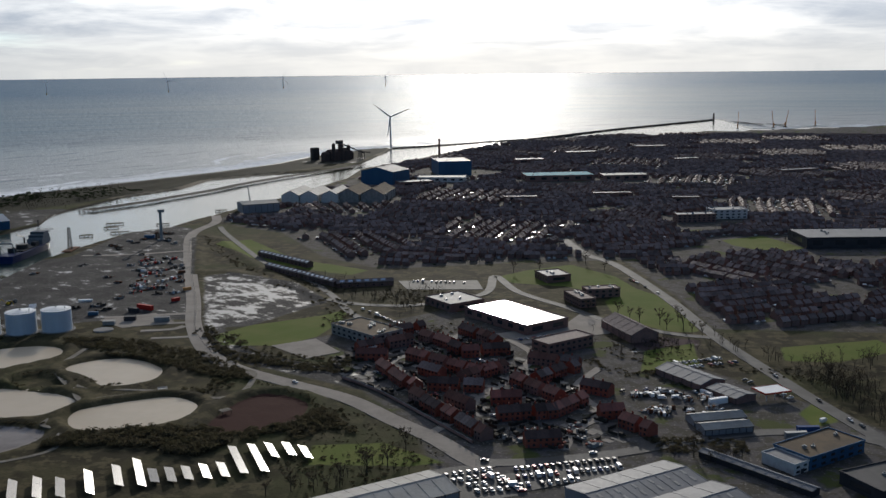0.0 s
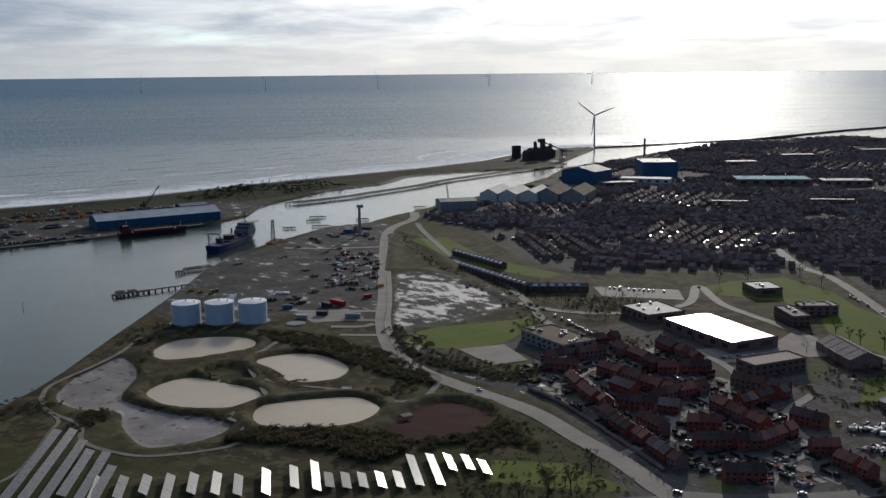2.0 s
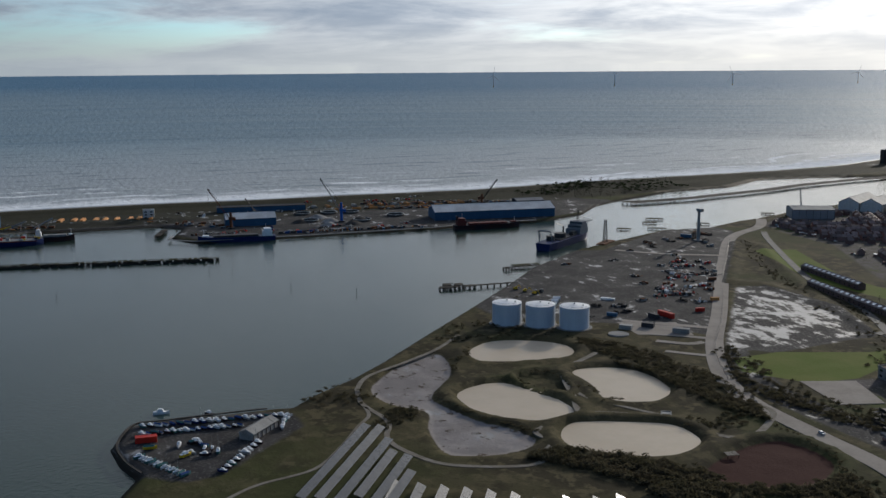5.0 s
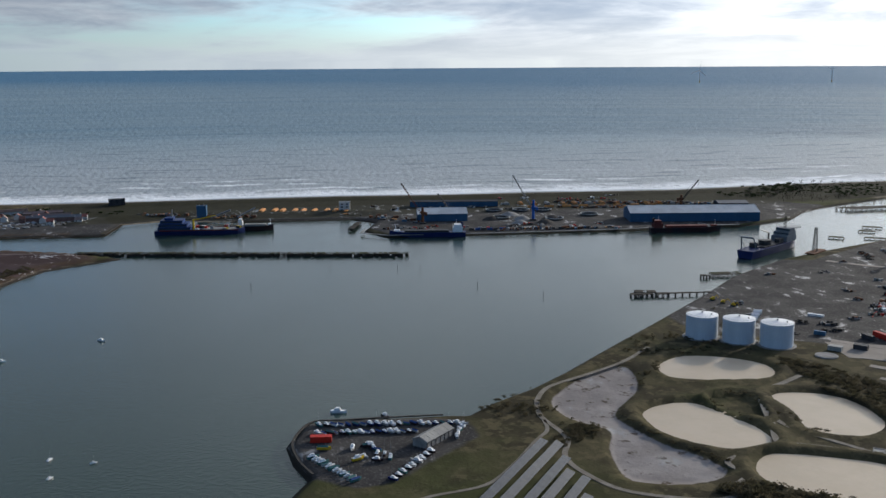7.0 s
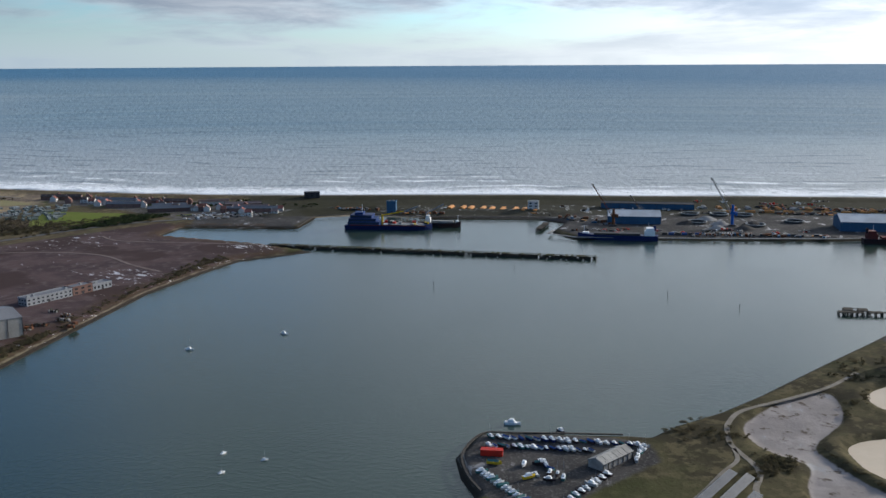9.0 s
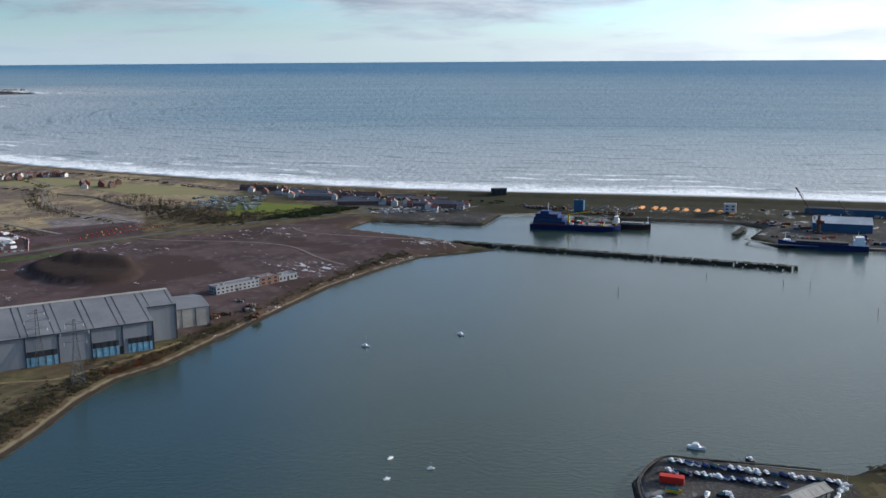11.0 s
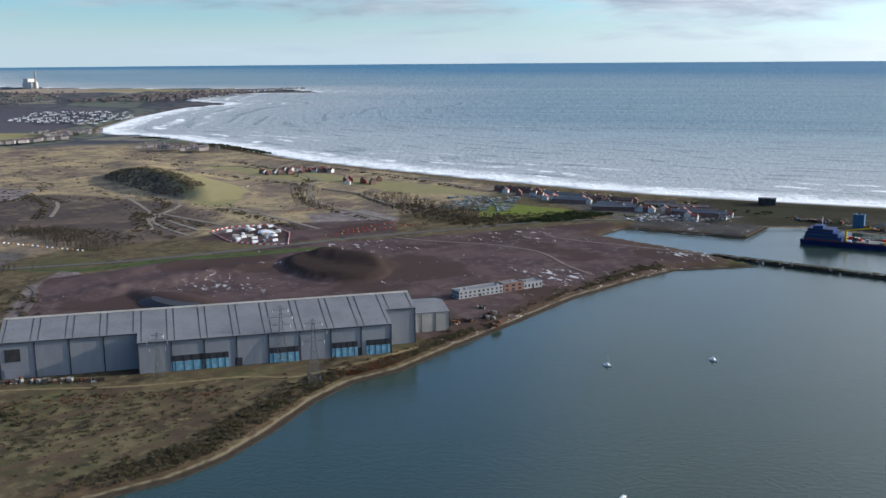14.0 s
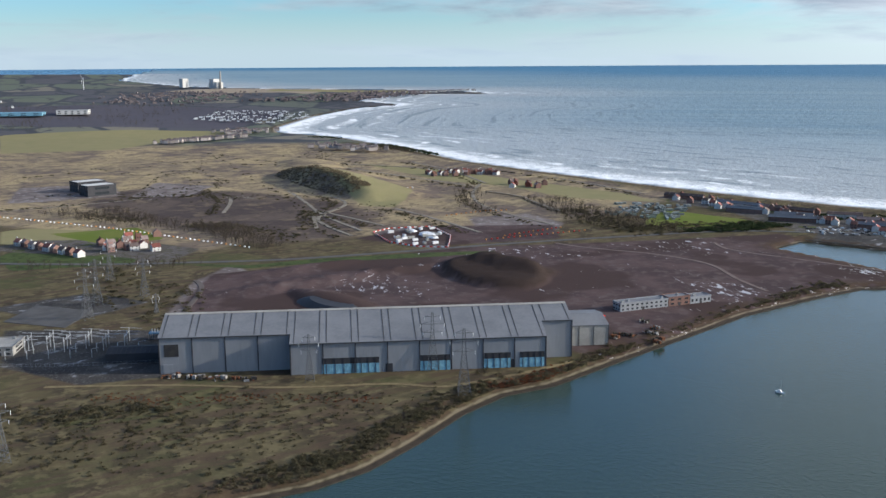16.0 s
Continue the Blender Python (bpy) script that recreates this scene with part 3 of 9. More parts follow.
    col = mix_node(t, mask("redclay", 0.8, 0.1), col, mix_node(t, n9, (0.052, 0.024, 0.020), (0.066, 0.032, 0.026)))
    # pale wave-washed stones at the water's edge, sand by the sea
    shore = attribute(t, "shore")
    rim = math_node(t, "MULTIPLY", ramp_node(t, shore, 0.5, 1.5), ramp_node(t, math_node(t, "ADD", shore, math_node(t, "MULTIPLY", edge, 0.2)), 3.4, 2.0))
    rim = math_node(t, "MULTIPLY", rim, attribute(t, "north"))
    col = mix_node(t, math_node(t, "MULTIPLY", rim, 0.8), col, mix_node(t, n2, (0.12, 0.10, 0.07), (0.21, 0.18, 0.13)))
    thicket = math_node(t, "MULTIPLY", ramp_node(t, math_node(t, "ADD", shore, math_node(t, "MULTIPLY", edge, 2.0)), 30.0, 12.0), ramp_node(t, n9, 0.40, 0.52))
    thicket = math_node(t, "MULTIPLY", math_node(t, "MULTIPLY", thicket, attribute(t, "north")), math_node(t, "SUBTRACT", 0.85, rim))
    col = mix_node(t, math_node(t, "MAXIMUM", thicket, 0.0), col, mix_node(t, n2, (0.050, 0.036, 0.024), (0.085, 0.056, 0.036)))
    # olive dune ground on the spit, darkened to paint in its backlit shade
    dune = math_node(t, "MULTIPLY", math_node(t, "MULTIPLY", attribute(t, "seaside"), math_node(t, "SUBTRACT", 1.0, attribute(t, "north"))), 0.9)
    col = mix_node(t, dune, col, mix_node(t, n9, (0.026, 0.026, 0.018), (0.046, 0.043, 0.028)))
    sand = math_node(t, "MULTIPLY", attribute(t, "seaside"), ramp_node(t, math_node(t, "ADD", shore, edge), 11.0, 5.0))
    col = mix_node(t, sand, col, mix_node(t, n40, (0.20, 0.165, 0.12), (0.28, 0.235, 0.17)))
    weed = math_node(t, "MULTIPLY", ramp_node(t, shore, 4.8, 1.2), math_node(t, "SUBTRACT", 1.0, attribute(t, "seaside")))
    col = mix_node(t, math_node(t, "MULTIPLY", weed, math_node(t, "SUBTRACT", 1.0, math_node(t, "MULTIPLY", rim, 0.8))), col, mix_node(t, n2, (0.020, 0.017, 0.013), (0.042, 0.036, 0.028)))
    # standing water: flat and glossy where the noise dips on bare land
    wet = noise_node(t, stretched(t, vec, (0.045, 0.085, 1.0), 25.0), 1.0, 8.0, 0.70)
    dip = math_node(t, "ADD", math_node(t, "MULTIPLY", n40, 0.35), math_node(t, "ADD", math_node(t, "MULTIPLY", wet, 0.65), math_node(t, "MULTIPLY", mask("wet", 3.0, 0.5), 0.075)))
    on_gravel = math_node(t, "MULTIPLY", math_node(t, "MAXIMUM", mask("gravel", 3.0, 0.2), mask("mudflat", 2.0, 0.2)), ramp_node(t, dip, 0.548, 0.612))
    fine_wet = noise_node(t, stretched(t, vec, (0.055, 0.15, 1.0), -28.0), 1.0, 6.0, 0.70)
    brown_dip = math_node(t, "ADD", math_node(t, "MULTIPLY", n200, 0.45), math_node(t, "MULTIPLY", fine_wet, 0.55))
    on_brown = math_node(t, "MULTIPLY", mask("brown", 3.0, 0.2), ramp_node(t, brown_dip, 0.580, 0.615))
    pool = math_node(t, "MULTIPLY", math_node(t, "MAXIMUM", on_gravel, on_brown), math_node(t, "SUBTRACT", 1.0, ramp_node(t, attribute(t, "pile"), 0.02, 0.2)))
    # pools whitened: silt, and the bright sky's reflection painted into the colour
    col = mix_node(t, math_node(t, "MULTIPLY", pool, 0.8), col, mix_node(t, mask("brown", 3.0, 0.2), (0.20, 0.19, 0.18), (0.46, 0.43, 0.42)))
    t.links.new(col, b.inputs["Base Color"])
    rough = math_node(t, "SUBTRACT", 0.90, math_node(t, "MULTIPLY", pool, 0.62))
    t.links.new(rough, b.inputs["Roughness"])
    t.links.new(math_node(t, "ADD", math_node(t, "ADD", 0.024, math_node(t, "MULTIPLY", mask("gravel", 2.0, 0.35), 0.025)), math_node(t, "MULTIPLY", pool, 0.28)), b.inputs["Specular IOR Level"])
    bn = t.nodes.new("ShaderNodeBump")
    bn.inputs["Distance"].default_value = 0.5
    t.links.new(math_node(t, "ADD", math_node(t, "MULTIPLY", n2, 0.6), n9), bn.inputs["Height"])
    t.links.new(math_node(t, "SUBTRACT", 0.7, math_node(t, "MULTIPLY", pool, 0.68)), bn.inputs["Strength"])
    t.links.new(bn.outputs[0], b.inputs["Normal"])
    return m


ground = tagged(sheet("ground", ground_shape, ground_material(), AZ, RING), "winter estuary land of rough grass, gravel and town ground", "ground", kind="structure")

# ---- the sea and the river ----


def sea_shape(px, py):
    land = land_by(px, py)
    open_sea = inside_by(sea_coast + north_coast[:17] + [(-60000, -38000), (-60000, 40000), (20000, 60000), (20000, 14000), (14000, 9000), (2500, 5200), (233, 3516), (-160, 3300), (-300, 3880), (-560, 3260), (-716, 2790), (-893, 2500), (-960, 2420)], px, py)
    return np.zeros_like(px), {"off": np.clip(-land, -10, 12000), "open": np.clip(open_sea, -20, 20)}


def water_material():
    m = bpy.data.materials.new("sea_water")
    m.use_nodes = True
    t = m.node_tree
    b = t.nodes["Principled BSDF"]
    vec = t.nodes.new("ShaderNodeTexCoord").outputs["Object"]
    n300, n60 = noise_node(t, stretched(t, vec, (0.0004, 0.0012, 1.0), -71.0), 1.0, 4.0, 0.55, 0.4), noise_node(t, vec, 0.012, 4.0, 0.6)
    off, opened = attribute(t, "off"), ramp_node(t, attribute(t, "open"), -5, 15)
    river = mix_node(t, n60, (0.025, 0.044, 0.035), (0.035, 0.057, 0.044))
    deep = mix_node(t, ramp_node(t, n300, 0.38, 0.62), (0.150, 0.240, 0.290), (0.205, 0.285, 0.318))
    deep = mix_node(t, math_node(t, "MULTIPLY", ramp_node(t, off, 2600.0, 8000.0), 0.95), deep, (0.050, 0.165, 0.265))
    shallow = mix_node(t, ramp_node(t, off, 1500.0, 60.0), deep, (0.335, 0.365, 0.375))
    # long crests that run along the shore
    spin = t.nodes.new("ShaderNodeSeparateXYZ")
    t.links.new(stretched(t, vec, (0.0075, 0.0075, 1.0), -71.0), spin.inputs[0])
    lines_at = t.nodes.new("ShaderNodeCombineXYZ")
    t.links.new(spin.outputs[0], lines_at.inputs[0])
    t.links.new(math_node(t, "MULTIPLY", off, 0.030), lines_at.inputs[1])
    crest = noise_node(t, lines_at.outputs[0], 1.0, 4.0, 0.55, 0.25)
    # crest faces darkened in colour too, for the shading of their tilt
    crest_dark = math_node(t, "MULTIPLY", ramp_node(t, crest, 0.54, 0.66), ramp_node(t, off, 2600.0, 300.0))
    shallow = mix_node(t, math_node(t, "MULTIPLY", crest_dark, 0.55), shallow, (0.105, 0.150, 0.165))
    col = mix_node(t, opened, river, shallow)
    # breakers: bands that follow the shore, torn by noise
    bend = math_node(t, "MULTIPLY", math_node(t, "SUBTRACT", noise_node(t, vec, 0.0035, 4.0, 0.5), 0.5), 260.0)
    wav = math_node(t, "ADD", off, bend)
    band = math_node(t, "SINE", math_node(t, "MULTIPLY", wav, 0.085))
    torn = noise_node(t, vec, 0.013, 8.0, 0.68)
    sets = noise_node(t, stretched(t, vec, (0.0022, 0.006, 1.0), -71.0), 1.0, 3.0, 0.5)
    swash = ramp_node(t, math_node(t, "ADD", off, math_node(t, "MULTIPLY", torn, 170.0)), 196.0, 118.0)
    lace = ramp_node(t, noise_node(t, vec, 0.055, 5.0, 0.7), 0.30, 0.50)
    swash = math_node(t, "MULTIPLY", swash, math_node(t, "MAXIMUM", lace, ramp_node(t, off, 42.0, 22.0)))
    surf = math_node(t, "MULTIPLY", ramp_node(t, band, 0.45, 0.95), ramp_node(t, torn, 0.44, 0.56))
    surf = math_node(t, "MULTIPLY", math_node(t, "MULTIPLY", surf, ramp_node(t, sets, 0.43, 0.54)), ramp_node(t, off, 380.0, 150.0))
    foam = math_node(t, "MULTIPLY", math_node(t, "MAXIMUM", swash, surf), opened, True)
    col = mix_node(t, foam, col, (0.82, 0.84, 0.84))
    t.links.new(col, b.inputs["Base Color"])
    b.inputs["IOR"].default_value = 1.36
    t.links.new(math_node(t, "ADD", math_node(t, "ADD", mix_value(t, opened, 0.10, 0.60), math_node(t, "MULTIPLY", ramp_node(t, noise_node(t, stretched(t, vec, (0.004, 0.010, 1.0), 40.0), 1.0, 4.0, 0.6), 0.42, 0.62), 0.05)), math_node(t, "MULTIPLY", foam, 0.5), True), b.inputs["Roughness"])
    # swell running in along the shore, ripples on top
    swell = math_node(t, "MULTIPLY", crest, 5.0)
    swell = math_node(t, "MULTIPLY", swell, ramp_node(t, off, 2200.0, 200.0))
    swell = math_node(t, "MULTIPLY", swell, opened)
    rip = noise_node(t, vec, 0.35, 3.0, 0.6)
    chop = math_node(t, "MULTIPLY", noise_node(t, vec, 0.028, 5.0, 0.65), math_node(t, "MULTIPLY", opened, 2.2))
    fleck = math_node(t, "MULTIPLY", noise_node(t, vec, 0.085, 3.0, 0.6), math_node(t, "MULTIPLY", opened, 4.0))
    chop = math_node(t, "ADD", chop, fleck)
    bn = t.nodes.new("ShaderNodeBump")
    bn.inputs["Distance"].default_value = 1.0
    t.links.new(math_node(t, "ADD", math_node(t, "ADD", chop, math_node(t, "MULTIPLY", swell, 0.7)), math_node(t, "MULTIPLY", rip, mix_value(t, opened, 0.34, 0.7))), bn.inputs["Height"])
    bn.inputs["Strength"].default_value = 0.6
    t.links.new(bn.outputs[0], b.inputs["Normal"])
    return m


def mix_value(tree, fac, a, b):
    return math_node(tree, "ADD", a, math_node(tree, "MULTIPLY", fac, b - a))


tagged(sheet("water", sea_shape, water_material(), np.concatenate([np.radians(np.arange(-12.0, 141.0, 0.5)), rest_az]),
             np.concatenate([np.geomspace(40, 2800, 150, endpoint=False), np.geomspace(2800, 30000, 60)])),
       "grey-green tidal river and open sea with breaking surf", "water", kind="structure")

pond_water = material("pond_water", (0.44, 0.350, 0.240), (0.50, 0.400, 0.285), 0.03, 0.34, specular=0.2)
for plan in pond_plans.values():
    pts = curve_points(plan)
    c = np.mean(pts, 0)
    pts = [tuple(c + (np.array(p) - c) * 1.02) for p in pts]
    solid("pond_water", Geo().add([(x, y, POND_Z) for x, y in pts], [tuple(range(len(pts)))[::-1]]), pond_water, "still silty beige lagoon with earth banks", "pond", "settling ponds", "structure")

# ---- materials of things ----
asphalt = material("asphalt", (0.062, 0.059, 0.056), (0.095, 0.09, 0.085), 0.08, 0.8, bump=0.02, specular=0.2)
concrete_road = material("pale_road", (0.23, 0.20, 0.17), (0.30, 0.265, 0.225), 0.06, 0.9, bump=0.02)
track = material("track_earth", (0.24, 0.215, 0.18), (0.15, 0.13, 0.10), 0.15, 0.95, bump=0.05)
concrete = material("concrete", (0.30, 0.29, 0.27), (0.20, 0.19, 0.18), 0.25, 0.9, bump=0.03)
brick_red = material("red_brick", (0.27, 0.080, 0.052), (0.19, 0.060, 0.042), 0.5, 0.9, vary=0.22, bump=0.02)
brick_dark = material("dark_brick", (0.230, 0.135, 0.110), (0.165, 0.105, 0.090), 0.4, 0.9, vary=0.25)
tile_red = material("red_roof_tile", (0.26, 0.078, 0.055), (0.16, 0.058, 0.044), 0.5, 0.62, vary=0.4, bump=0.03, specular=0.35)
slate = material("slate", (0.140, 0.105, 0.096), (0.215, 0.162, 0.144), 0.5, 0.78, vary=0.5, bump=0.03, specular=0.1)
render_white = material("white_render", (0.58, 0.57, 0.545), (0.46, 0.45, 0.425), 0.4, 0.8)
glass = material("window_glass", (0.02, 0.025, 0.03), (0.03, 0.035, 0.04), 1.0, 0.12, specular=0.6)
door_paint = material("door_paint", (0.12, 0.06, 0.05), (0.05, 0.05, 0.08), 0.3, 0.5, vary=0.3)
tank_paint = material("tank_paint", (0.55, 0.59, 0.63), (0.48, 0.52, 0.56), 0.25, 0.45, stretch=(1, 1, 0.15))
steel_grey = material("grey_cladding", (0.235, 0.245, 0.26), (0.195, 0.205, 0.22), 0.07, 0.5, stretch=(1, 1, 0.2), specular=0.35)
roof_grey = material("grey_roof_sheet", (0.168, 0.174, 0.184), (0.130, 0.136, 0.146), 0.06, 0.68, specular=0.25)
roof_pale = material("pale_roof_sheet", (0.34, 0.33, 0.30), (0.25, 0.24, 0.22), 0.08, 0.72, specular=0.2)
roof_shiny = material("bright_membrane_roof", (0.62, 0.63, 0.64), (0.58, 0.58, 0.59), 0.05, 0.16, metal=0.55, specular=0.6)
roof_moss = material("mossy_brown_roof", (0.16, 0.115, 0.072), (0.11, 0.085, 0.06), 0.1, 0.9)
blue_clad = material("blue_cladding", (0.040, 0.108, 0.190), (0.032, 0.088, 0.160), 0.06, 0.5, stretch=(1, 1, 0.2))
blue_pale = material("pale_blue_door", (0.20, 0.40, 0.50), (0.10, 0.22, 0.30), 0.35, 0.6)
dark_clad = material("dark_cladding", (0.035, 0.036, 0.040), (0.05, 0.05, 0.055), 0.1, 0.6)
steel_dark = material("dark_steel", (0.045, 0.045, 0.048), (0.07, 0.065, 0.06), 0.3, 0.55, metal=0.3)
steel_galv = material("galvanised_steel", (0.32, 0.33, 0.33), (0.24, 0.25, 0.25), 0.5, 0.5, metal=0.5)
rust = material("rusty_steel", (0.16, 0.065, 0.032), (0.10, 0.05, 0.032), 0.3, 0.85)
timber = material("weathered_timber", (0.034, 0.030, 0.025), (0.056, 0.049, 0.040), 0.2, 0.9)
timber_green = material("weedy_timber", (0.030, 0.040, 0.016), (0.040, 0.034, 0.025), 0.08, 0.95)
stone_dark = material("dark_stone", (0.075, 0.068, 0.06), (0.045, 0.04, 0.036), 0.2, 0.95, bump=0.2)
hull_blue = material("navy_hull", (0.012, 0.022, 0.085), (0.018, 0.03, 0.10), 0.08, 0.4)
hull_dark = material("dark_hull", (0.022, 0.022, 0.03), (0.05, 0.025, 0.022), 0.1, 0.45)
hull_red = material("rust_red_deck", (0.14, 0.03, 0.025), (0.10, 0.035, 0.03), 0.2, 0.6)
white_paint = material("white_paint", (0.78, 0.78, 0.77), (0.68, 0.68, 0.67), 0.4, 0.35, vary=0.12, specular=0.5)
yellow_paint = material("yellow_paint", (0.62, 0.42, 0.03), (0.50, 0.33, 0.03), 0.3, 0.5)
orange_paint = material("orange_paint", (0.58, 0.26, 0.08), (0.42, 0.20, 0.07), 0.3, 0.6, vary=0.2)
red_paint = material("red_paint", (0.50, 0.03, 0.02), (0.38, 0.03, 0.02), 0.3, 0.45)
crane_blue = material("crane_blue", (0.02, 0.10, 0.35), (0.02, 0.08, 0.28), 0.2, 0.45)
tarp_blue = material("blue_tarpaulin", (0.03, 0.08, 0.22), (0.03, 0.06, 0.16), 0.5, 0.7)
tarp_green = material("green_canvas", (0.06, 0.16, 0.15), (0.04, 0.11, 0.11), 0.5, 0.7)
solar_glass = material("solar_glass", (0.030, 0.034, 0.045), (0.045, 0.05, 0.06), 0.3, 0.2, specular=0.42)
wind_white = material("turbine_white", (0.60, 0.61, 0.62), (0.55, 0.56, 0.57), 0.1, 0.4)
bark = material("bark", (0.075, 0.060, 0.045), (0.05, 0.042, 0.034), 1.5, 0.95)
twigs = material("winter_twigs", (0.085, 0.066, 0.046), (0.055, 0.045, 0.032), 0.3, 0.95, vary=0.25, thin=0.35)
bramble = material("bramble_leaves", (0.070, 0.064, 0.036), (0.096, 0.082, 0.052), 0.06, 0.9, vary=0.2, thin=0.45)
evergreen = material("evergreen_leaves", (0.022, 0.034, 0.016), (0.035, 0.048, 0.02), 0.1, 0.9, vary=0.3, thin=0.3)
russet = material("russet_bracken", (0.17, 0.065, 0.032), (0.12, 0.055, 0.032), 0.15, 0.95, vary=0.25, thin=0.35)
car_paints = [material("car_" + n, c, None, 0.5, 0.42, 0.2, specular=0.45, coat=0.2) for n, c in
              (("silver", (0.45, 0.46, 0.47)), ("white", (0.75, 0.75, 0.75)), ("black", (0.02, 0.02, 0.022)), ("grey", (0.14, 0.145, 0.15)), ("blue", (0.03, 0.06, 0.18)), ("red", (0.30, 0.02, 0.02)))]
tyre = material("tyre_rubber", (0.02, 0.02, 0.02), (0.03, 0.03, 0.03), 1.0, 0.9)


# ---- roads and paths ----
def ribbon(name, pts, width, z, mat, label, category, closed=False, steps=6):
    line = np.array(curve_points(pts, closed, steps))
    d = np.roll(line, -1, 0) - np.roll(line, 1, 0)
    if not closed:
        d[0], d[-1] = line[1] - line[0], line[-1] - line[-2]
    n = np.stack([-d[:, 1], d[:, 0]], 1) / np.linalg.norm(d, axis=1)[:, None]
    g, m = Geo(), len(line)
    left, right = line + n * width / 2, line - n * width / 2
    vs = [(x, y, z) for x, y in left] + [(x, y, z) for x, y in right] + [(x, y, z - 0.6) for x, y in left] + [(x, y, z - 0.6) for x, y in right]
    fs = []
    for i in range(m if closed else m - 1):
        j = (i + 1) % m
        fs += [(i, m + i, m + j, j), (i, j, 2 * m + j, 2 * m + i), (m + j, m + i, 3 * m + i, 3 * m + j)]
    return solid(name, g.add(vs, fs), mat, label, category, kind="structure")


estate_road = [(-760, 1185), (-725, 1127), (-700, 1036), (-606, 890), (-500, 737), (-446, 656), (-397, 597), (-354, 566), (-300, 546), (-254, 530), (-212, 503), (-181, 484), (-155, 463), (-140, 455)]
ribbon("road", estate_road, 12.5, LAND + 0.30, concrete_road, "pale worn concrete road curving past the lagoons", "road")
ribbon("road", [(-150, 459), (-119, 471), (-83, 495), (-57, 518), (-21, 545), (12, 556), (50, 548), (90, 500)], 9.0, LAND + 0.32, asphalt, "grey asphalt road beside the housing estate", "road")
ribbon("road", [(-260, 1130), (-215, 1040), (-174, 991), (-106, 857), (-55, 739), (-16, 664), (8, 619), (29, 583), (50, 545), (75, 480)], 10.0, LAND + 0.30, asphalt, "grey asphalt main road through the town", "road")
ribbon("road", [(-390, 770), (-345, 760), (-300, 775), (-262, 830), (-275, 905), (-235, 845), (-180, 800), (-140, 765), (-90, 742), (-55, 739)], 8.0, LAND + 0.28, asphalt, "curving grey estate road", "road", steps=8)
ribbon("road", [(-700, 1100), (-655, 1045), (-520, 900), (-440, 838), (-385, 780), (-330, 715), (-270, 690), (-225, 680)], 7.0, LAND + 0.33, asphalt, "grey asphalt street with parked cars", "road")
ribbon("road", [(-470, 690), (-500, 672), (-530, 655)], 7.0, LAND + 0.26, concrete_road, "pale concrete branch into the yard", "road")
ribbon("road", [(-452, 664), (-475, 652), (-492, 640)], 6.0, LAND + 0.27, concrete_road, "pale concrete branch into the yard", "road")
ribbon("road", [(-640, 940), (-690, 900), (-735, 880)], 7.0, LAND + 0.27, concrete_road, "pale concrete branch to the wharf", "road")
ribbon("road", [(-936, -620), (-968, -500), (-1001, -423), (-1042, -339), (-1111, -247), (-1191, -150), (-1268, -42), (-1345, 80), (-1365, 200), (-1400, 300)], 8.0, LAND + 0.30, asphalt, "grey asphalt road past the brown stockyard", "road")
ribbon("path", [(-524, 404), (-500, 391), (-466, 385), (-444, 369), (-420, 366), (-395, 372), (-370, 400), (-372, 420)], 3.0, LAND + 0.2, track, "pale gravel path round the lagoons", "path")
ribbon("path", [(-580, 532), (-562, 498), (-551, 463), (-541, 424), (-524, 404)], 3.0, LAND + 0.2, track, "pale gravel path along the river side of the lagoons", "path")
ribbon("path", [(-483, 574), (-476, 548), (-472, 530), (-451, 511), (-427, 493), (-407, 477), (-399, 485), (-382, 499), (-360, 510), (-335, 506), (-322, 520), (-335, 558), (-352, 564)], 4.0, LAND + 0.35, track, "pale gravel path between the lagoons", "path")
ribbon("path", [(-451, 511), (-428, 500), (-408, 501), (-388, 505), (-370, 509)], 3.0, LAND + 0.33, track, "trodden branch of the lagoon path", "path")
ribbon("path", [(-377, 416), (-384, 432), (-401, 436), (-405, 460), (-407, 477)], 3.0, LAND + 0.33, track, "narrow path on the bank between two lagoons", "path")
ribbon("path", [(-430, 268), (-435, 287), (-434, 317), (-449, 342), (-469, 367), (-480, 382), (-494, 389)], 2.2, LAND + 0.2, track, "trodden earth path beside the solar park", "path")
haul = material("haul_earth", (0.175, 0.135, 0.12), (0.12, 0.09, 0.08), 0.1, 0.95)
ribbon("path", [(-1210, -100), (-1193, -61), (-1176, 12), (-1142, 65), (-1080, 95), (-1038, 121)], 4.0, LAND + 0.3, haul, "earth haul track over the brown land", "path")
ribbon("path", [(-1262, 62), (-1223, 83), (-1189, 151), (-1155, 223)], 4.0, LAND + 0.3, haul, "earth haul track over the brown land", "path")
ribbon("path", [(-1430, -140), (-1500, -190), (-1560, -230), (-1600, -290)], 4.0, LAND + 1.5, track, "sandy haul track", "path")

# the embankment kerb and rail along the pale road
g = Geo()
fence_line = curve_points([(-690, 1014), (-596, 872), (-489, 720), (-437, 640), (-389, 587)], False, 14)
wall_fence = thing("fence", Matrix.Identity(4), "dark metal fence along the pale road", "fence")
for a, b in zip(fence_line, fence_line[1:]):
    if len(wall_fence.children) < 120:
        part("post", Geo().block(a[0] + 2, a[1] + 2, 0.14, 0.14, LAND, LAND + 2.2), steel_dark, wall_fence)
        part("rail", Geo().bar((a[0] + 2, a[1] + 2, LAND + 1.9), (b[0] + 2, b[1] + 2, LAND + 1.9), 0.07).bar((a[0] + 2, a[1] + 2, LAND + 1.0), (b[0] + 2, b[1] + 2, LAND + 1.0), 0.07), steel_dark, wall_fence)


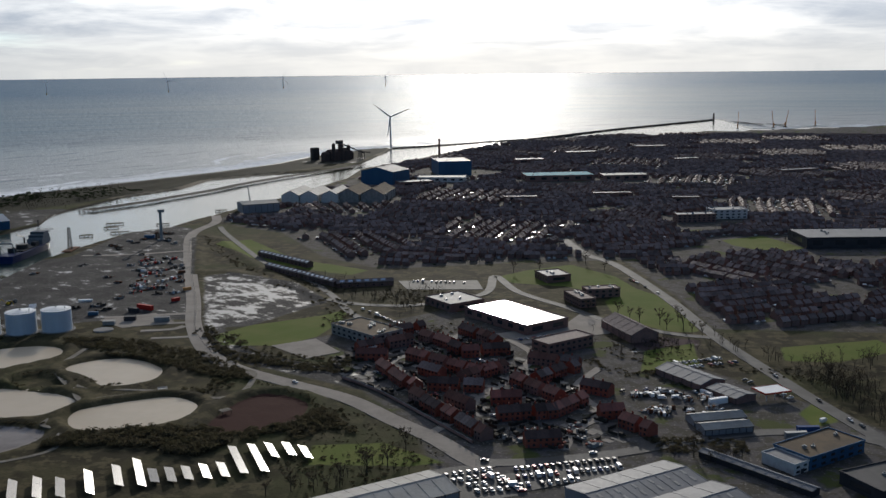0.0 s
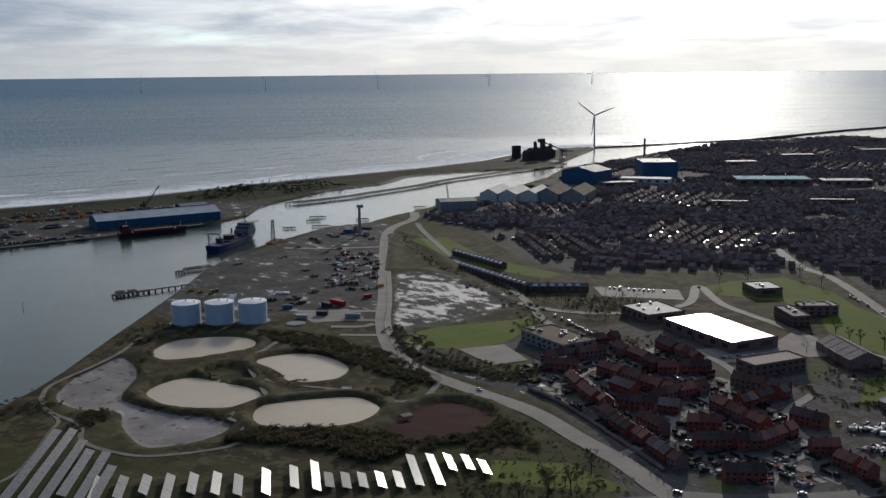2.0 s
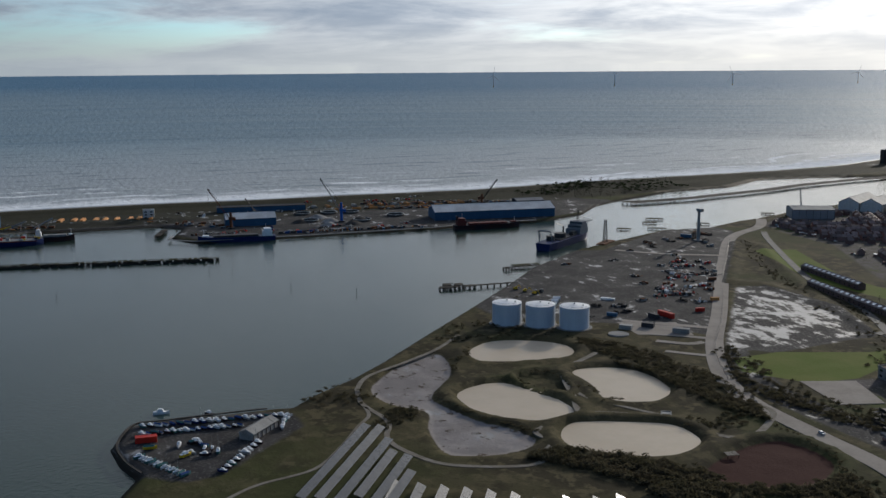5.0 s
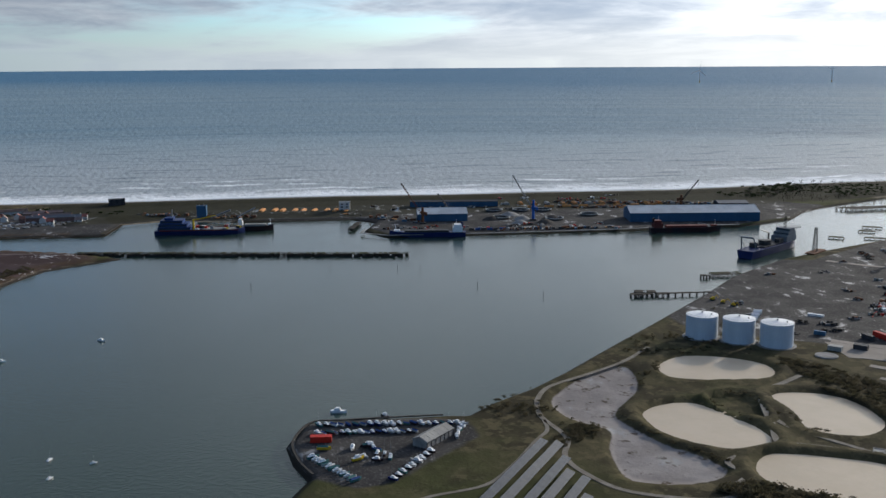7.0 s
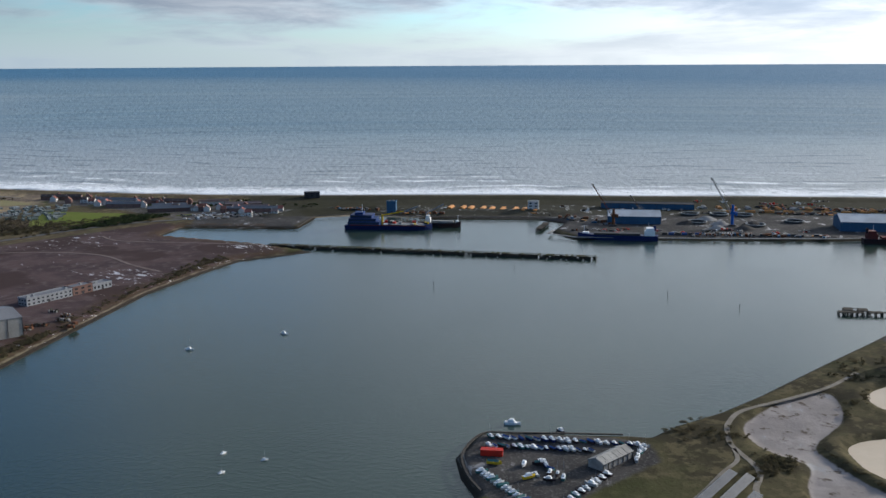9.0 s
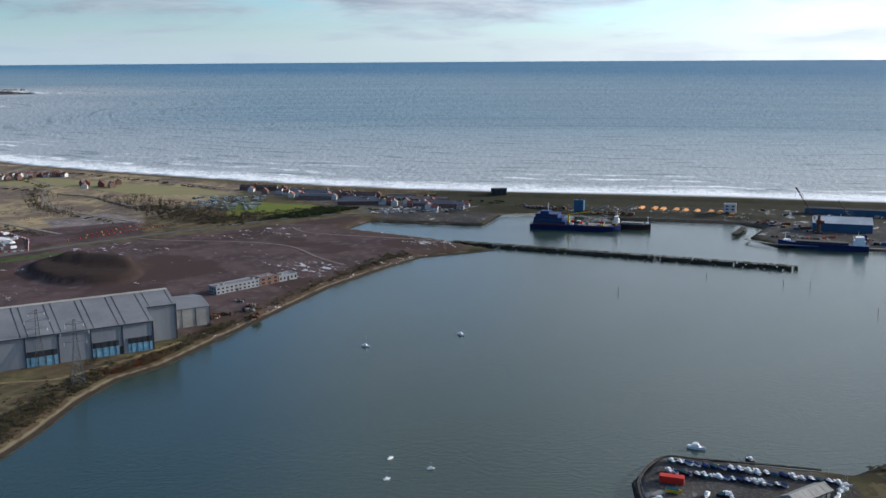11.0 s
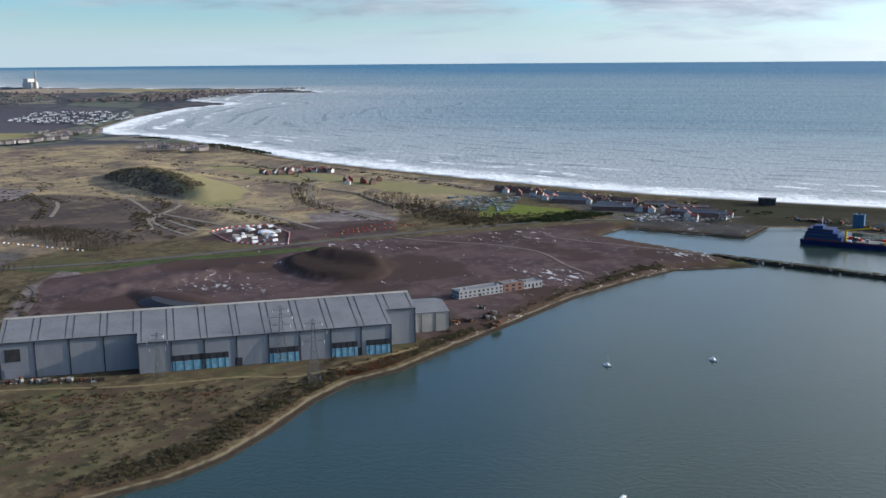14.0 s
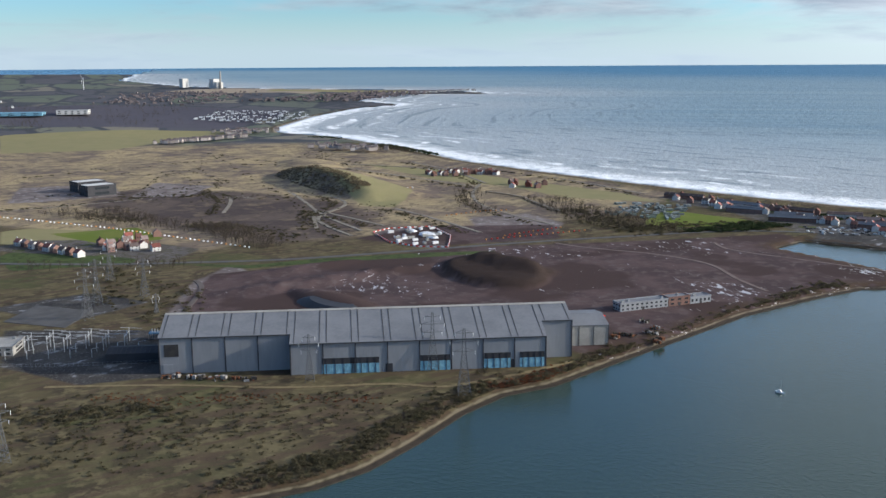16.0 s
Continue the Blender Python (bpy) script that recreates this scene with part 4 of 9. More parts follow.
# ---- sheds and large buildings ----
def shed(name, m, length, width, eave, ridge, wall_mat, roof_mat, label, bays=8, rooflights=0, doors=(), base_mat=None, category="shed", trim=None, group=""):
    """A pitched shed along x, its front wall on y = 0; doors: (x, width, height, material)."""
    t = thing(name, m, label, category, group)
    mid = width / 2
    part("wall", Geo().across([(0, 0), (0, eave), (mid, ridge), (width, eave), (width, 0)], 0, length), wall_mat, t)
    for a, b in (((-0.5, eave - 0.1), (mid, ridge + 0.05)), ((width + 0.5, eave - 0.1), (mid, ridge + 0.05))):
        part("roof", Geo().across([a, b, (b[0], b[1] + 0.35), (a[0], a[1] + 0.35)], -0.5, length + 0.5), roof_mat, t)
    part("ridge_cap", Geo().across([(mid - 0.7, ridge + 0.3), (mid, ridge + 0.62), (mid + 0.7, ridge + 0.3)], -0.5, length + 0.5), roof_mat, t)
    for i in range(bays + 1):
        x = length * i / bays
        part("downpipe", Geo().box(x - 0.15, -0.25, 0, x + 0.15, -0.003, eave), trim or steel_dark, t)
        g = Geo().across([(-0.45, eave + 0.27), (mid, ridge + 0.42), (mid, ridge + 0.52), (-0.45, eave + 0.37)], max(x - 0.2, -0.4), min(x + 0.2, length + 0.4))
        part("roof_seam", g.across([(width + 0.45, eave + 0.27), (mid, ridge + 0.42), (mid, ridge + 0.52), (width + 0.45, eave + 0.37)], max(x - 0.2, -0.4), min(x + 0.2, length + 0.4)), roof_mat, t)
    part("gutter", Geo().box(-0.5, -0.75, eave - 0.1, length + 0.5, -0.4, eave + 0.2), trim or steel_dark, t)
    for i in range(rooflights):
        x = length * (i + 0.5) / rooflights
        for s in (0.2, 0.62):
            y0, y1 = mid * s, mid * (s + 0.25)
            z0, z1 = eave + (ridge - eave) * s + 0.42, eave + (ridge - eave) * (s + 0.25) + 0.42
            part("rooflight", Geo().across([(y0, z0), (y1, z1), (y1, z1 + 0.06), (y0, z0 + 0.06)], x - 0.8, x + 0.8), roof_pale, t)
    for x, w, h, mat in doors:
        d = part("door", Geo().box(x, -0.22, 0.05, x + w, -0.01, h), mat, t)
        for k in range(1, int(w // 4) + 1):
            if k * 4 < w - 1:
                part("door_rib", Geo().box(x + k * 4 - 0.08, -0.34, 0.05, x + k * 4 + 0.08, -0.225, h), steel_dark, d)
    if base_mat:
        part("plinth", Geo().box(-0.15, -0.15, 0, length + 0.15, width + 0.15, 2.2), base_mat, t)
    return t


def flat_block(name, m, length, width, height, wall_mat, roof_mat, label, storeys=1, windows=0, units=0, category="building", parapet=0.6, door=True):
    """A flat-roofed building along x from the corner; storeys and windows a side; units: plant on its roof."""
    t = thing(name, m, label, category)
    part("wall", Geo().box(0, 0, 0, length, width, height - 0.3), wall_mat, t)
    part("roof", Geo().box(-0.2, -0.2, height - 0.298, length + 0.2, width + 0.2, height), roof_mat, t)
    if parapet:
        for x0, y0, x1, y1 in ((-0.3, -0.3, length + 0.3, 0.1), (-0.3, width - 0.1, length + 0.3, width + 0.3), (-0.3, 0.102, 0.1, width - 0.102), (length - 0.1, 0.102, length + 0.3, width - 0.102)):
            part("parapet", Geo().box(x0, y0, height - 0.25, x1, y1, height + parapet), wall_mat, t)
    step, windows = (height - 0.5) / storeys, math.ceil(windows * 0.6)
    for s in range(storeys):
        for i in range(windows):
            x = length * (i + 0.5) / windows
            w = length / windows * 0.45
            for y0, y1 in ((-0.09, -0.004), (width + 0.004, width + 0.09)):
                part("window", Geo().box(x - w / 2, y0, s * step + step * 0.35, x + w / 2, y1, s * step + step * 0.8), glass, t)
        for i in range(max(windows // 3, 0)):
            y = width * (i + 0.5) / max(windows // 3, 1)
            w = width / max(windows // 3, 1) * 0.5
            for x0, x1 in ((-0.09, -0.004), (length + 0.004, length + 0.09)):
                part("window", Geo().box(x0, y - w / 2, s * step + step * 0.35, x1, y + w / 2, s * step + step * 0.8), glass, t)
    rng = random.Random(name + str(length))
    for i in range(units):
        x, y = rng.uniform(3, length - 3), rng.uniform(3, width - 3)
        part("roof_unit", Geo().block(x, y, rng.uniform(1.2, 2.6), rng.uniform(1.2, 2.4), height, height + rng.uniform(0.8, 1.6)).cyl(x, y, height + 0.8, height + 2.0, 0.35, n=8), steel_galv, t)
    if door:
        part("door", Geo().box(length * 0.45, -0.14, 0, length * 0.45 + 2.2, -0.004, 2.4), dark_clad, t)
    return t


# the great grey shed by the river
GS = at(-707, -158, 114.3)
grey = thing("warehouse", GS, "huge grey steel warehouse with pale blue doors by the river", "warehouse")
RIDGE_Y, RIDGE_Z, EAVE_Z = 41.0, 31.0, 20.0


def grey_block(x0, x1, y0, y1, far_side=True):
    """One length of the warehouse between x0 and x1, front at y0."""
    pitch = (RIDGE_Z - EAVE_Z) / RIDGE_Y
    e0, e1 = EAVE_Z + y0 * pitch, EAVE_Z + (82 - y1) * pitch
    part("wall", Geo().across([(y0, 0), (y0, e0), (RIDGE_Y, RIDGE_Z), (y1, e1), (y1, 0)], x0, x1), steel_grey, grey)
    part("roof", Geo().across([(y0 - 0.8, e0 + 0.02), (RIDGE_Y, RIDGE_Z + 0.25), (RIDGE_Y, RIDGE_Z + 0.65), (y0 - 0.8, e0 + 0.42)], x0 - 0.4, x1 + 0.4), roof_grey, grey)
    part("roof", Geo().across([(y1 + 0.8, e1 + 0.02), (RIDGE_Y + 0.003, RIDGE_Z + 0.25), (RIDGE_Y + 0.003, RIDGE_Z + 0.65), (y1 + 0.8, e1 + 0.42)], x0 - 0.4, x1 + 0.4), roof_grey, grey)
    part("gutter", Geo().box(x0, y0 - 1.2, e0 - 0.2, x1, y0 - 0.82, e0 + 0.25), dark_clad, grey)
    n = max(1, round((x1 - x0) / 20.0))
    for i in range(n + 1):
        x = x0 + (x1 - x0) * i / n
        part("downpipe", Geo().box(x - 0.3, y0 - 0.5, 0, x + 0.3, y0 - 0.004, e0), dark_clad, grey)
        for dx in (-2.2, 2.2):
            if x0 < x + dx < x1:
                part("roof_walkway", Geo().across([(y0 - 0.4, e0 + 0.44), (RIDGE_Y - 0.5, RIDGE_Z + 0.56), (RIDGE_Y - 0.5, RIDGE_Z + 0.72), (y0 - 0.4, e0 + 0.60)], x + dx - 0.22, x + dx + 0.22), steel_dark, grey)
    k = int((x1 - x0) / 2.5)
    for i in range(k):  # upright joints of the wall sheets
        x = x0 + (i + 0.5) * (x1 - x0) / k
        part("sheet_joint", Geo().box(x - 0.03, y0 - 0.02, 0.3, x + 0.03, y0 - 0.003, e0 - 0.3), steel_grey, grey)


grey_block(-82, 0, 12, 82)
grey_block(0.5, 163, 0, 82)
grey_block(163.5, 184, 19, 82)
part("ridge_vent", Geo().across([(RIDGE_Y - 1.6, RIDGE_Z + 0.5), (RIDGE_Y, RIDGE_Z + 1.4), (RIDGE_Y + 1.6, RIDGE_Z + 0.5)], -82, 184), roof_pale, grey)
for x, w in ((20, 22), (38, 18), (82, 19), (123, 17), (146, 16)):
    d = part("roller_door", Geo().box(x, -0.4, 0.1, x + w, -0.05, 6.3), blue_pale, grey, "pale blue roller door")
    part("opening", Geo().box(x, -0.35, 6.35, x + w, -0.05, 10.2), dark_clad, d)
    for i in range(4):
        part("panel_rib", Geo().box(x + w * (i + 0.5) / 4 - 0.2, -0.55, 0.1, x + w * (i + 0.5) / 4 + 0.2, -0.41, 10.2), dark_clad, d)
for x in (60, 138):
    part("door", Geo().box(x, -0.3, 0.1, x + 4.5, -0.02, 5.5), dark_clad, grey)
part("door", Geo().box(-80, 11.7, 0.1, -74, 11.98, 6.0), steel_grey, grey)
part("patch", Geo().box(-79, 11.75, 11, -70, 11.98, 19), steel_dark, grey)
ann = thing("shed", GS @ Matrix.Translation((184.6, 44, 0)), "pale grey lean-to store beside the warehouse", "shed")
part("wall", Geo().across([(0, 0), (0, 14), (20, 17.5), (42, 14), (42, 0)], 0, 31), roof_pale, ann)
part("roof", Geo().across([(-0.5, 14), (20, 17.6), (20, 18), (-0.5, 14.4)], -0.3, 31.3), roof_grey, ann)
part("roof", Geo().across([(42.5, 14), (20, 17.6), (20, 18), (42.5, 14.4)], -0.3, 31.3), roof_grey, ann)
for i in range(4):
    part("wall_rib", Geo().box(i * 10.3 - 0.15, -0.3, 0, i * 10.3 + 0.15, -0.004, 14), steel_dark, ann)
low = thing("outbuilding", GS @ Matrix.Translation((-122, 40, 0)), "low dark ribbed store beside the warehouse", "shed")
part("wall", Geo().across([(0, 0), (0, 6), (10, 8), (20, 6), (20, 0)], 0, 38), dark_clad, low)
for i in range(13):
    part("roof_rib", Geo().across([(-0.2, 6.02), (10, 8.02), (10, 8.3), (-0.2, 6.3)], i * 3.1, i * 3.1 + 0.5), steel_dark, low)

# sheds and works in the near town
shed("warehouse", at(-200, 342, 50), 90, 28, 6.0, 8.5, steel_grey, roof_pale, "long grey warehouse with a pale ribbed roof", 12)
shed("warehouse", at(-74, 409, 50), 60, 29.7, 7.0, 9.0, steel_grey, roof_grey, "wide grey warehouse with a sheet-metal roof", 6, 6)
shed("warehouse", at(-51, 389.5, 50), 62, 29.7, 7.0, 9.0, steel_grey, roof_grey, "grey warehouse with a sheet-metal roof", 5, 4)
shed("long_shed", at(-44, 502, -32), 64, 6, 3.0, 3.9, dark_clad, roof_grey, "long narrow dark shed with a grey roof", 10)
flat_block("works", at(8.8, 500.7, 52), 43, 22, 6.5, blue_clad, roof_moss, "blue-clad works with a mossy brown roof", 2, 9, 3)
flat_block("works_annex", at(2, 492, 52), 10.5, 20, 5.4, render_white, roof_grey, "white rendered annex of the blue works", 2, 3, 0)
flat_block("depot", at(40, 470, 43), 40, 26, 6.0, dark_clad, asphalt, "dark flat-roofed depot beside the road", 1, 5, 2)
shed("shed", at(-44, 533, 31), 28, 11, 3.4, 4.8, steel_grey, roof_pale, "long pale-roofed storage shed", 7, group="paired storage sheds")
shed("shed", at(-51, 546, 31), 31, 12, 3.2, 4.8, steel_grey, roof_pale, "long pale-roofed storage shed", 7, group="paired storage sheds")
shed("car_workshop", at(-85, 637, -41), 41, 20, 4, 6.5, brick_dark, roof_grey, "brick car workshop with grey sheet roof", 5)
shed("car_workshop", at(-50, 607, -41), 24, 16, 3.5, 5, brick_dark, roof_grey, "low brick workshop with grey sheet roof", 4)
fs = thing("filling_station", at(-24, 610, -52), "filling-station canopy with a red rim on white posts", "canopy")
part("canopy", Geo().box(0, 0, 5.0, 13, 18, 5.6), white_paint, fs)
for x0, y0, x1, y1 in ((-0.2, -0.2, 13.2, -0.01), (-0.2, 18.01, 13.2, 18.2), (-0.2, -0.005, -0.01, 18.005), (13.01, -0.005, 13.2, 18.005)):
    part("fascia", Geo().box(x0, y0, 4.8, x1, y1, 5.8), red_paint, fs)
for x in (3, 10):
    for y in (3, 9, 15):
        part("post", Geo().block(x, y, 0.3, 0.3, 0, 5.0), white_paint, fs)
flat_block("supermarket", at(-253, 749, -35), 78, 41, 7.5, brick_dark, roof_shiny, "large brick supermarket with a glaring pale roof", 1, 9, 0)
flat_block("sports_hall", at(-298, 778, -36), 38, 34, 6.5, brick_dark, roof_pale, "brick sports hall with a flat pale roof", 1, 8, 4)
flat_block("community_hall", at(-237, 910, -51), 28, 24, 6.5, brick_dark, roof_pale, "brick hall with a flat pale roof", 1, 7, 3)
flat_block("care_home", at(-190, 828, -53), 34, 14, 7.5, brick_dark, slate, "dark brick care home", 2, 14, 6)
flat_block("care_home", at(-172, 838, 30), 30, 14, 7.5, brick_dark, slate, "dark brick care home wing", 2, 8, 4)
shed("church_hall", at(-141, 744, -53), 48, 22, 6, 11, brick_dark, slate, "dark brick hall with a tall slate roof", 5)
flat_block("office", at(-161, 657, 55), 42, 18, 8, brick_dark, slate, "brown brick offices with rows of windows", 2, 12, 0)
school = flat_block("school", at(-331, 666, -28), 50, 28, 7.6, concrete, roof_moss, "long grey school with a brownish sheet roof and vents", 2, 12, 14)
flat_block("school_annex", at(-292, 628, -28), 11, 8, 4.0, render_white, roof_pale, "small white annex beside the school", 1, 3, 0)
flat_block("factory", at(5, 1140, 20), 120, 60, 12, dark_clad, roof_grey, "large dark factory with a grey roof", 1, 8, 8)
flat_block("factory", at(120, 1200, 20), 60, 40, 9, blue_clad, roof_pale, "blue factory with a pale roof", 1, 8, 4)
flat_block("block", at(-150, 1290, 25), 50, 20, 10, brick_dark, roof_grey, "brick college block with flat roof", 3, 12, 4)
flat_block("block", at(-110, 1330, 25), 46, 26, 12, render_white, roof_grey, "pale college block with flat roof", 3, 10, 4)
market_hall = flat_block("shopping_centre", at(-455, 1690, 25), 120, 60, 10, brick_dark, material("turquoise_roof", (0.10, 0.36, 0.42), (0.08, 0.28, 0.33), 0.05, 0.85), "shopping centre with a turquoise roof", 1, 10, 8)
flat_block("shopping_centre", at(-330, 1740, 25), 80, 40, 9, brick_dark, roof_pale, "shopping hall with a bright pale roof", 1, 8, 6)
for x, y, l, w, h in ((-560, 2000, 60, 30, 9), (-420, 1430, 50, 14, 7), (-300, 1500, 60, 16, 8), (-640, 1560, 60, 26, 8), (-500, 2200, 70, 30, 9), (-250, 2100, 60, 24, 8), (-40, 1900, 80, 20, 9), (120, 1700, 60, 24, 9), (-380, 2400, 80, 30, 9), (-180, 1480, 40, 14, 8)):
    flat_block("town_hall", at(x, y, 20 + (x * 7 % 30)), l, w, h, brick_dark, roof_pale if (x % 4) else roof_grey, "flat-roofed town building with a pale roof", 1, 3, 2)

# the shipyard sheds by the river
shed("boat_shed", at(-734, 1213, 44), 52, 36, 12, 14.5, steel_grey, roof_pale, "pale-roofed boat shed on the quay", 6)
for i, (x, y) in enumerate(((-712, 1336), (-684, 1342), (-654, 1352))):
    shed("slip_hall", at(x, y, 100), 74, 27, 11, 18, render_white, roof_pale, "pale slipway hall with a steep roof", 6, group="slipway halls")
for x, y in ((-626, 1362), (-590, 1372)):
    shed("old_hall", at(x, y, 100), 84, 34, 12, 21, concrete, roof_moss, "old concrete hall with a mossy roof", 6, doors=((20, 10, 8, dark_clad),), group="old dock halls")
shed("dock_hall", at(-661, 1580, 82), 57, 64, 23, 30, blue_clad, roof_grey, "huge blue dock hall with a grey roof", 10)
flat_block("dock_hall", at(-638, 1745, 30), 62, 80, 26, blue_clad, roof_grey, "huge blue flat-roofed dock hall", 1, 0, 4)
flat_block("dock_store", at(-640, 1640, 14), 84, 36, 8, render_white, roof_pale, "long low store with a bright roof", 1, 10, 0)
solid("chimney", Geo().cyl(0, 0, 0, 36, 2.6, 2.2, 16).cyl(0, 0, 35, 36.4, 2.9, 2.9, 16), brick_dark, "brick chimney by the docks", "chimney", m=at(-795, 2180), smooth=False)
# terraces with bright solar roofs by the grass bank
for x0, y0, x1, y1 in ((-505, 872, -402, 816), (-548, 932, -468, 890), (-397, 812, -352, 838)):
    l = math.hypot(x1 - x0, y1 - y0)
    tr = shed("terrace", at(x0, y0, math.degrees(math.atan2(y1 - y0, x1 - x0))), l, 8, 4.2, 6.4, brick_dark, slate, "long brick terrace with solar panels on its slate roof", int(l / 12), category="terrace", group="solar terraces")
    for i in range(int(l / 7.5)):
        x = 3 + i * 7.5
        part("solar_panel", Geo().across([(0.9, 5.15), (3.6, 6.63), (3.6, 6.75), (0.9, 5.27)], x, x + 4.2), roof_shiny, tr)
        part("window", Geo().box(x, -0.1, 1.0, x + 1.6, -0.004, 2.2).box(x, -0.1, 3.6, x + 1.6, -0.004, 4.8), glass, tr)


# ---- tanks and the wharf ----
def tank(x, y):
    t = thing("storage_tank", at(x, y), "white cylindrical oil storage tank on a pale bund", "tank", "oil tanks")
    part("shell", Geo().cyl(0, 0, 0, 16.5, 11.2, n=48), tank_paint, t, smooth=False)
    for z in (4, 8, 12, 16.2):
        part("shell_ring", Geo().cyl(0, 0, z, z + 0.22, 11.28, n=48), tank_paint, t)
    part("roof", Geo().cyl(0, 0, 16.5, 18.0, 11.3, 0.4, 48), white_paint, t)
    part("vent", Geo().cyl(0, 0, 17.9, 18.8, 0.6, n=10).cyl(6, 3, 17, 18.2, 0.4, n=8), steel_galv, t)
    st = Geo()
    for i in range(22):
        a = 0.9 + i * 0.045
        st.block(math.cos(a) * 11.8, math.sin(a) * 11.8, 1.0, 0.7, i * 0.75, i * 0.75 + 0.12)
    part("stair", st, steel_galv, t)
    rail = Geo()
    for i in range(24):
        a, b = i * math.pi / 12, (i + 1) * math.pi / 12
        rail.bar((math.cos(a) * 11, math.sin(a) * 11, 16.6), (math.cos(a) * 11, math.sin(a) * 11, 17.7), 0.05)
        rail.bar((math.cos(a) * 11, math.sin(a) * 11, 17.7), (math.cos(b) * 11, math.sin(b) * 11, 17.7), 0.05)
    part("railing", rail, steel_galv, t)
    part("bund", Geo().cyl(0, 0, -0.5, 0.35, 13.5, n=32), concrete, t)


for x, y in ((-583, 583), (-562, 598), (-541, 613)):
    tank(x, y)
solid("tank_base", Geo().cyl(0, 0, 0, 0.7, 7.5, n=32).cyl(0, 0, 0.7, 0.9, 6.5, n=32), concrete, "round concrete base of a missing tank", "concrete base", m=at(-505, 622))
for i in range(10):
    m = at(-586 - (i // 2) * 6.5, 632 + (i // 2) * 8.5 + (i % 2) * 1, 52) @ Matrix.Translation((0, (i % 2) * 3.2, 0))
    c = thing("container_tank", m, "white tank container standing on the gravel", "container", "white tank containers")
    part("tank", Geo().put(Geo().cyl(0, 0, -2.8, 2.8, 1.2, n=12), Matrix.Translation((0, 0, 1.5)) @ Matrix.Rotation(math.pi / 2, 4, "Y")), white_paint, c, smooth=False)
    part("frame", Geo().box(-3, -1.3, 0.0, -2.82, 1.3, 2.7).box(2.82, -1.3, 0.0, 3, 1.3, 2.7).box(-2.8, -1.3, 0, 2.8, -1.1, 0.25).box(-2.8, 1.1, 0, 2.8, 1.3, 0.25), white_paint, c)

rng = random.Random(4)
yard_mats = [concrete, steel_galv, rust, steel_dark, white_paint, timber, roof_pale, stone_dark, red_paint]


def yard_pile(x, y, size, seed, label="heap of pipes, plates and scrap on the wharf", mats=None):
    """A loose heap of beams, boxes and drums of a few materials, too small to tell apart."""
    r = random.Random(seed)
    chosen, g, which = r.sample(mats or yard_mats, 3), Geo(), []
    for n in range(3):
        for _ in range(r.randint(3, 6)):
            px, py = r.uniform(-size, size), r.uniform(-size, size)
            k = r.random()
            if k < 0.4:
                g.bar((px, py, 0.3), (px + r.uniform(-4, 4), py + r.uniform(-4, 4), r.uniform(0.3, 1.6)), r.uniform(0.15, 0.4), n=6)
            elif k < 0.8:
                g.block(px, py, r.uniform(0.8, 4), r.uniform(0.8, 2.5), 0, r.uniform(0.5, 2.6))
            else:
                g.cyl(px, py, 0, r.uniform(0.8, 2.4), r.uniform(0.4, 1.2), n=8)
            which += [n] * (len(g.f) - len(which))
    ob = solid("scrap", g, chosen[0], label, "scrap", kind="stuff", m=at(x, y, r.uniform(0, 180)))
    for mat in chosen[1:]:
        ob.data.materials.append(mat)
    ob.data.polygons.foreach_set("material_index", which)
    return ob


for i in range(46):  # the cluttered strip beside the pale road
    u = rng.random()
    yard_pile(-515 - 105 * u + rng.uniform(-46, -8), 735 + 150 * u + rng.uniform(-8, 26), 4.5, i)
for i in range(46):
    x, y = rng.uniform(-745, -540), rng.uniform(640, 1040)
    if inside_by(cover_plans["gravel"][0], np.array([x]), np.array([y]))[0] > 12:
        yard_pile(x, y, 3.5, 100 + i, mats=[concrete, steel_dark, rust, timber, stone_dark, steel_galv])
for i in range(16):
    yard_pile(-730 + rng.uniform(-22, 22), 985 + rng.uniform(-60, 60), 4.0, 300 + i, "dark heap of stone and timber on the wharf", [stone_dark, timber, rust, steel_dark])


def box_unit(x, y, turn, l, w, h, mat, label, name="container"):
    t = thing(name, at(x, y, turn), label, name.replace("_", " "))
    part("body", Geo().box(-l / 2, -w / 2, 0.15, l / 2, w / 2, h), mat, t)
    part("lid", Geo().box(-l / 2 - 0.05, -w / 2 - 0.05, h + 0.002, l / 2 + 0.05, w / 2 + 0.05, h + 0.12), mat, t)
    part("skid", Geo().box(-l / 2, -w / 2 + 0.1, 0, -l / 2 + 0.4, w / 2 - 0.1, 0.15).box(l / 2 - 0.4, -w / 2 + 0.1, 0, l / 2, w / 2 - 0.1, 0.15), steel_dark, t)
    part("door", Geo().box(l / 2 + 0.003, -w / 2 + 0.15, 0.3, l / 2 + 0.08, w / 2 - 0.15, h - 0.15), mat, t)
    return t


box_unit(-516, 690, -8, 16, 3, 4, red_paint, "dark red lorry trailer parked in the yard", "trailer")
box_unit(-520, 680, -8, 10, 3, 3.4, dark_clad, "dark trailer parked in the yard", "trailer")
box_unit(-545, 660, 25, 8, 2.6, 2.8, blue_clad, "blue site container in the yard")
box_unit(-505, 655, 25, 9, 5, 3.4, dark_clad, "dark site cabin on a pale hardstanding", "cabin")
box_unit(-478, 660, 25, 12, 5, 3.6, concrete, "grey site cabin on a pale hardstanding", "cabin")
box_unit(-512, 638, 25, 9, 5, 3.2, roof_pale, "pale site cabin in the yard", "cabin")
box_unit(-585, 700, 25, 12, 2.6, 1.6, white_paint, "white flatbed load on the wharf", "load")
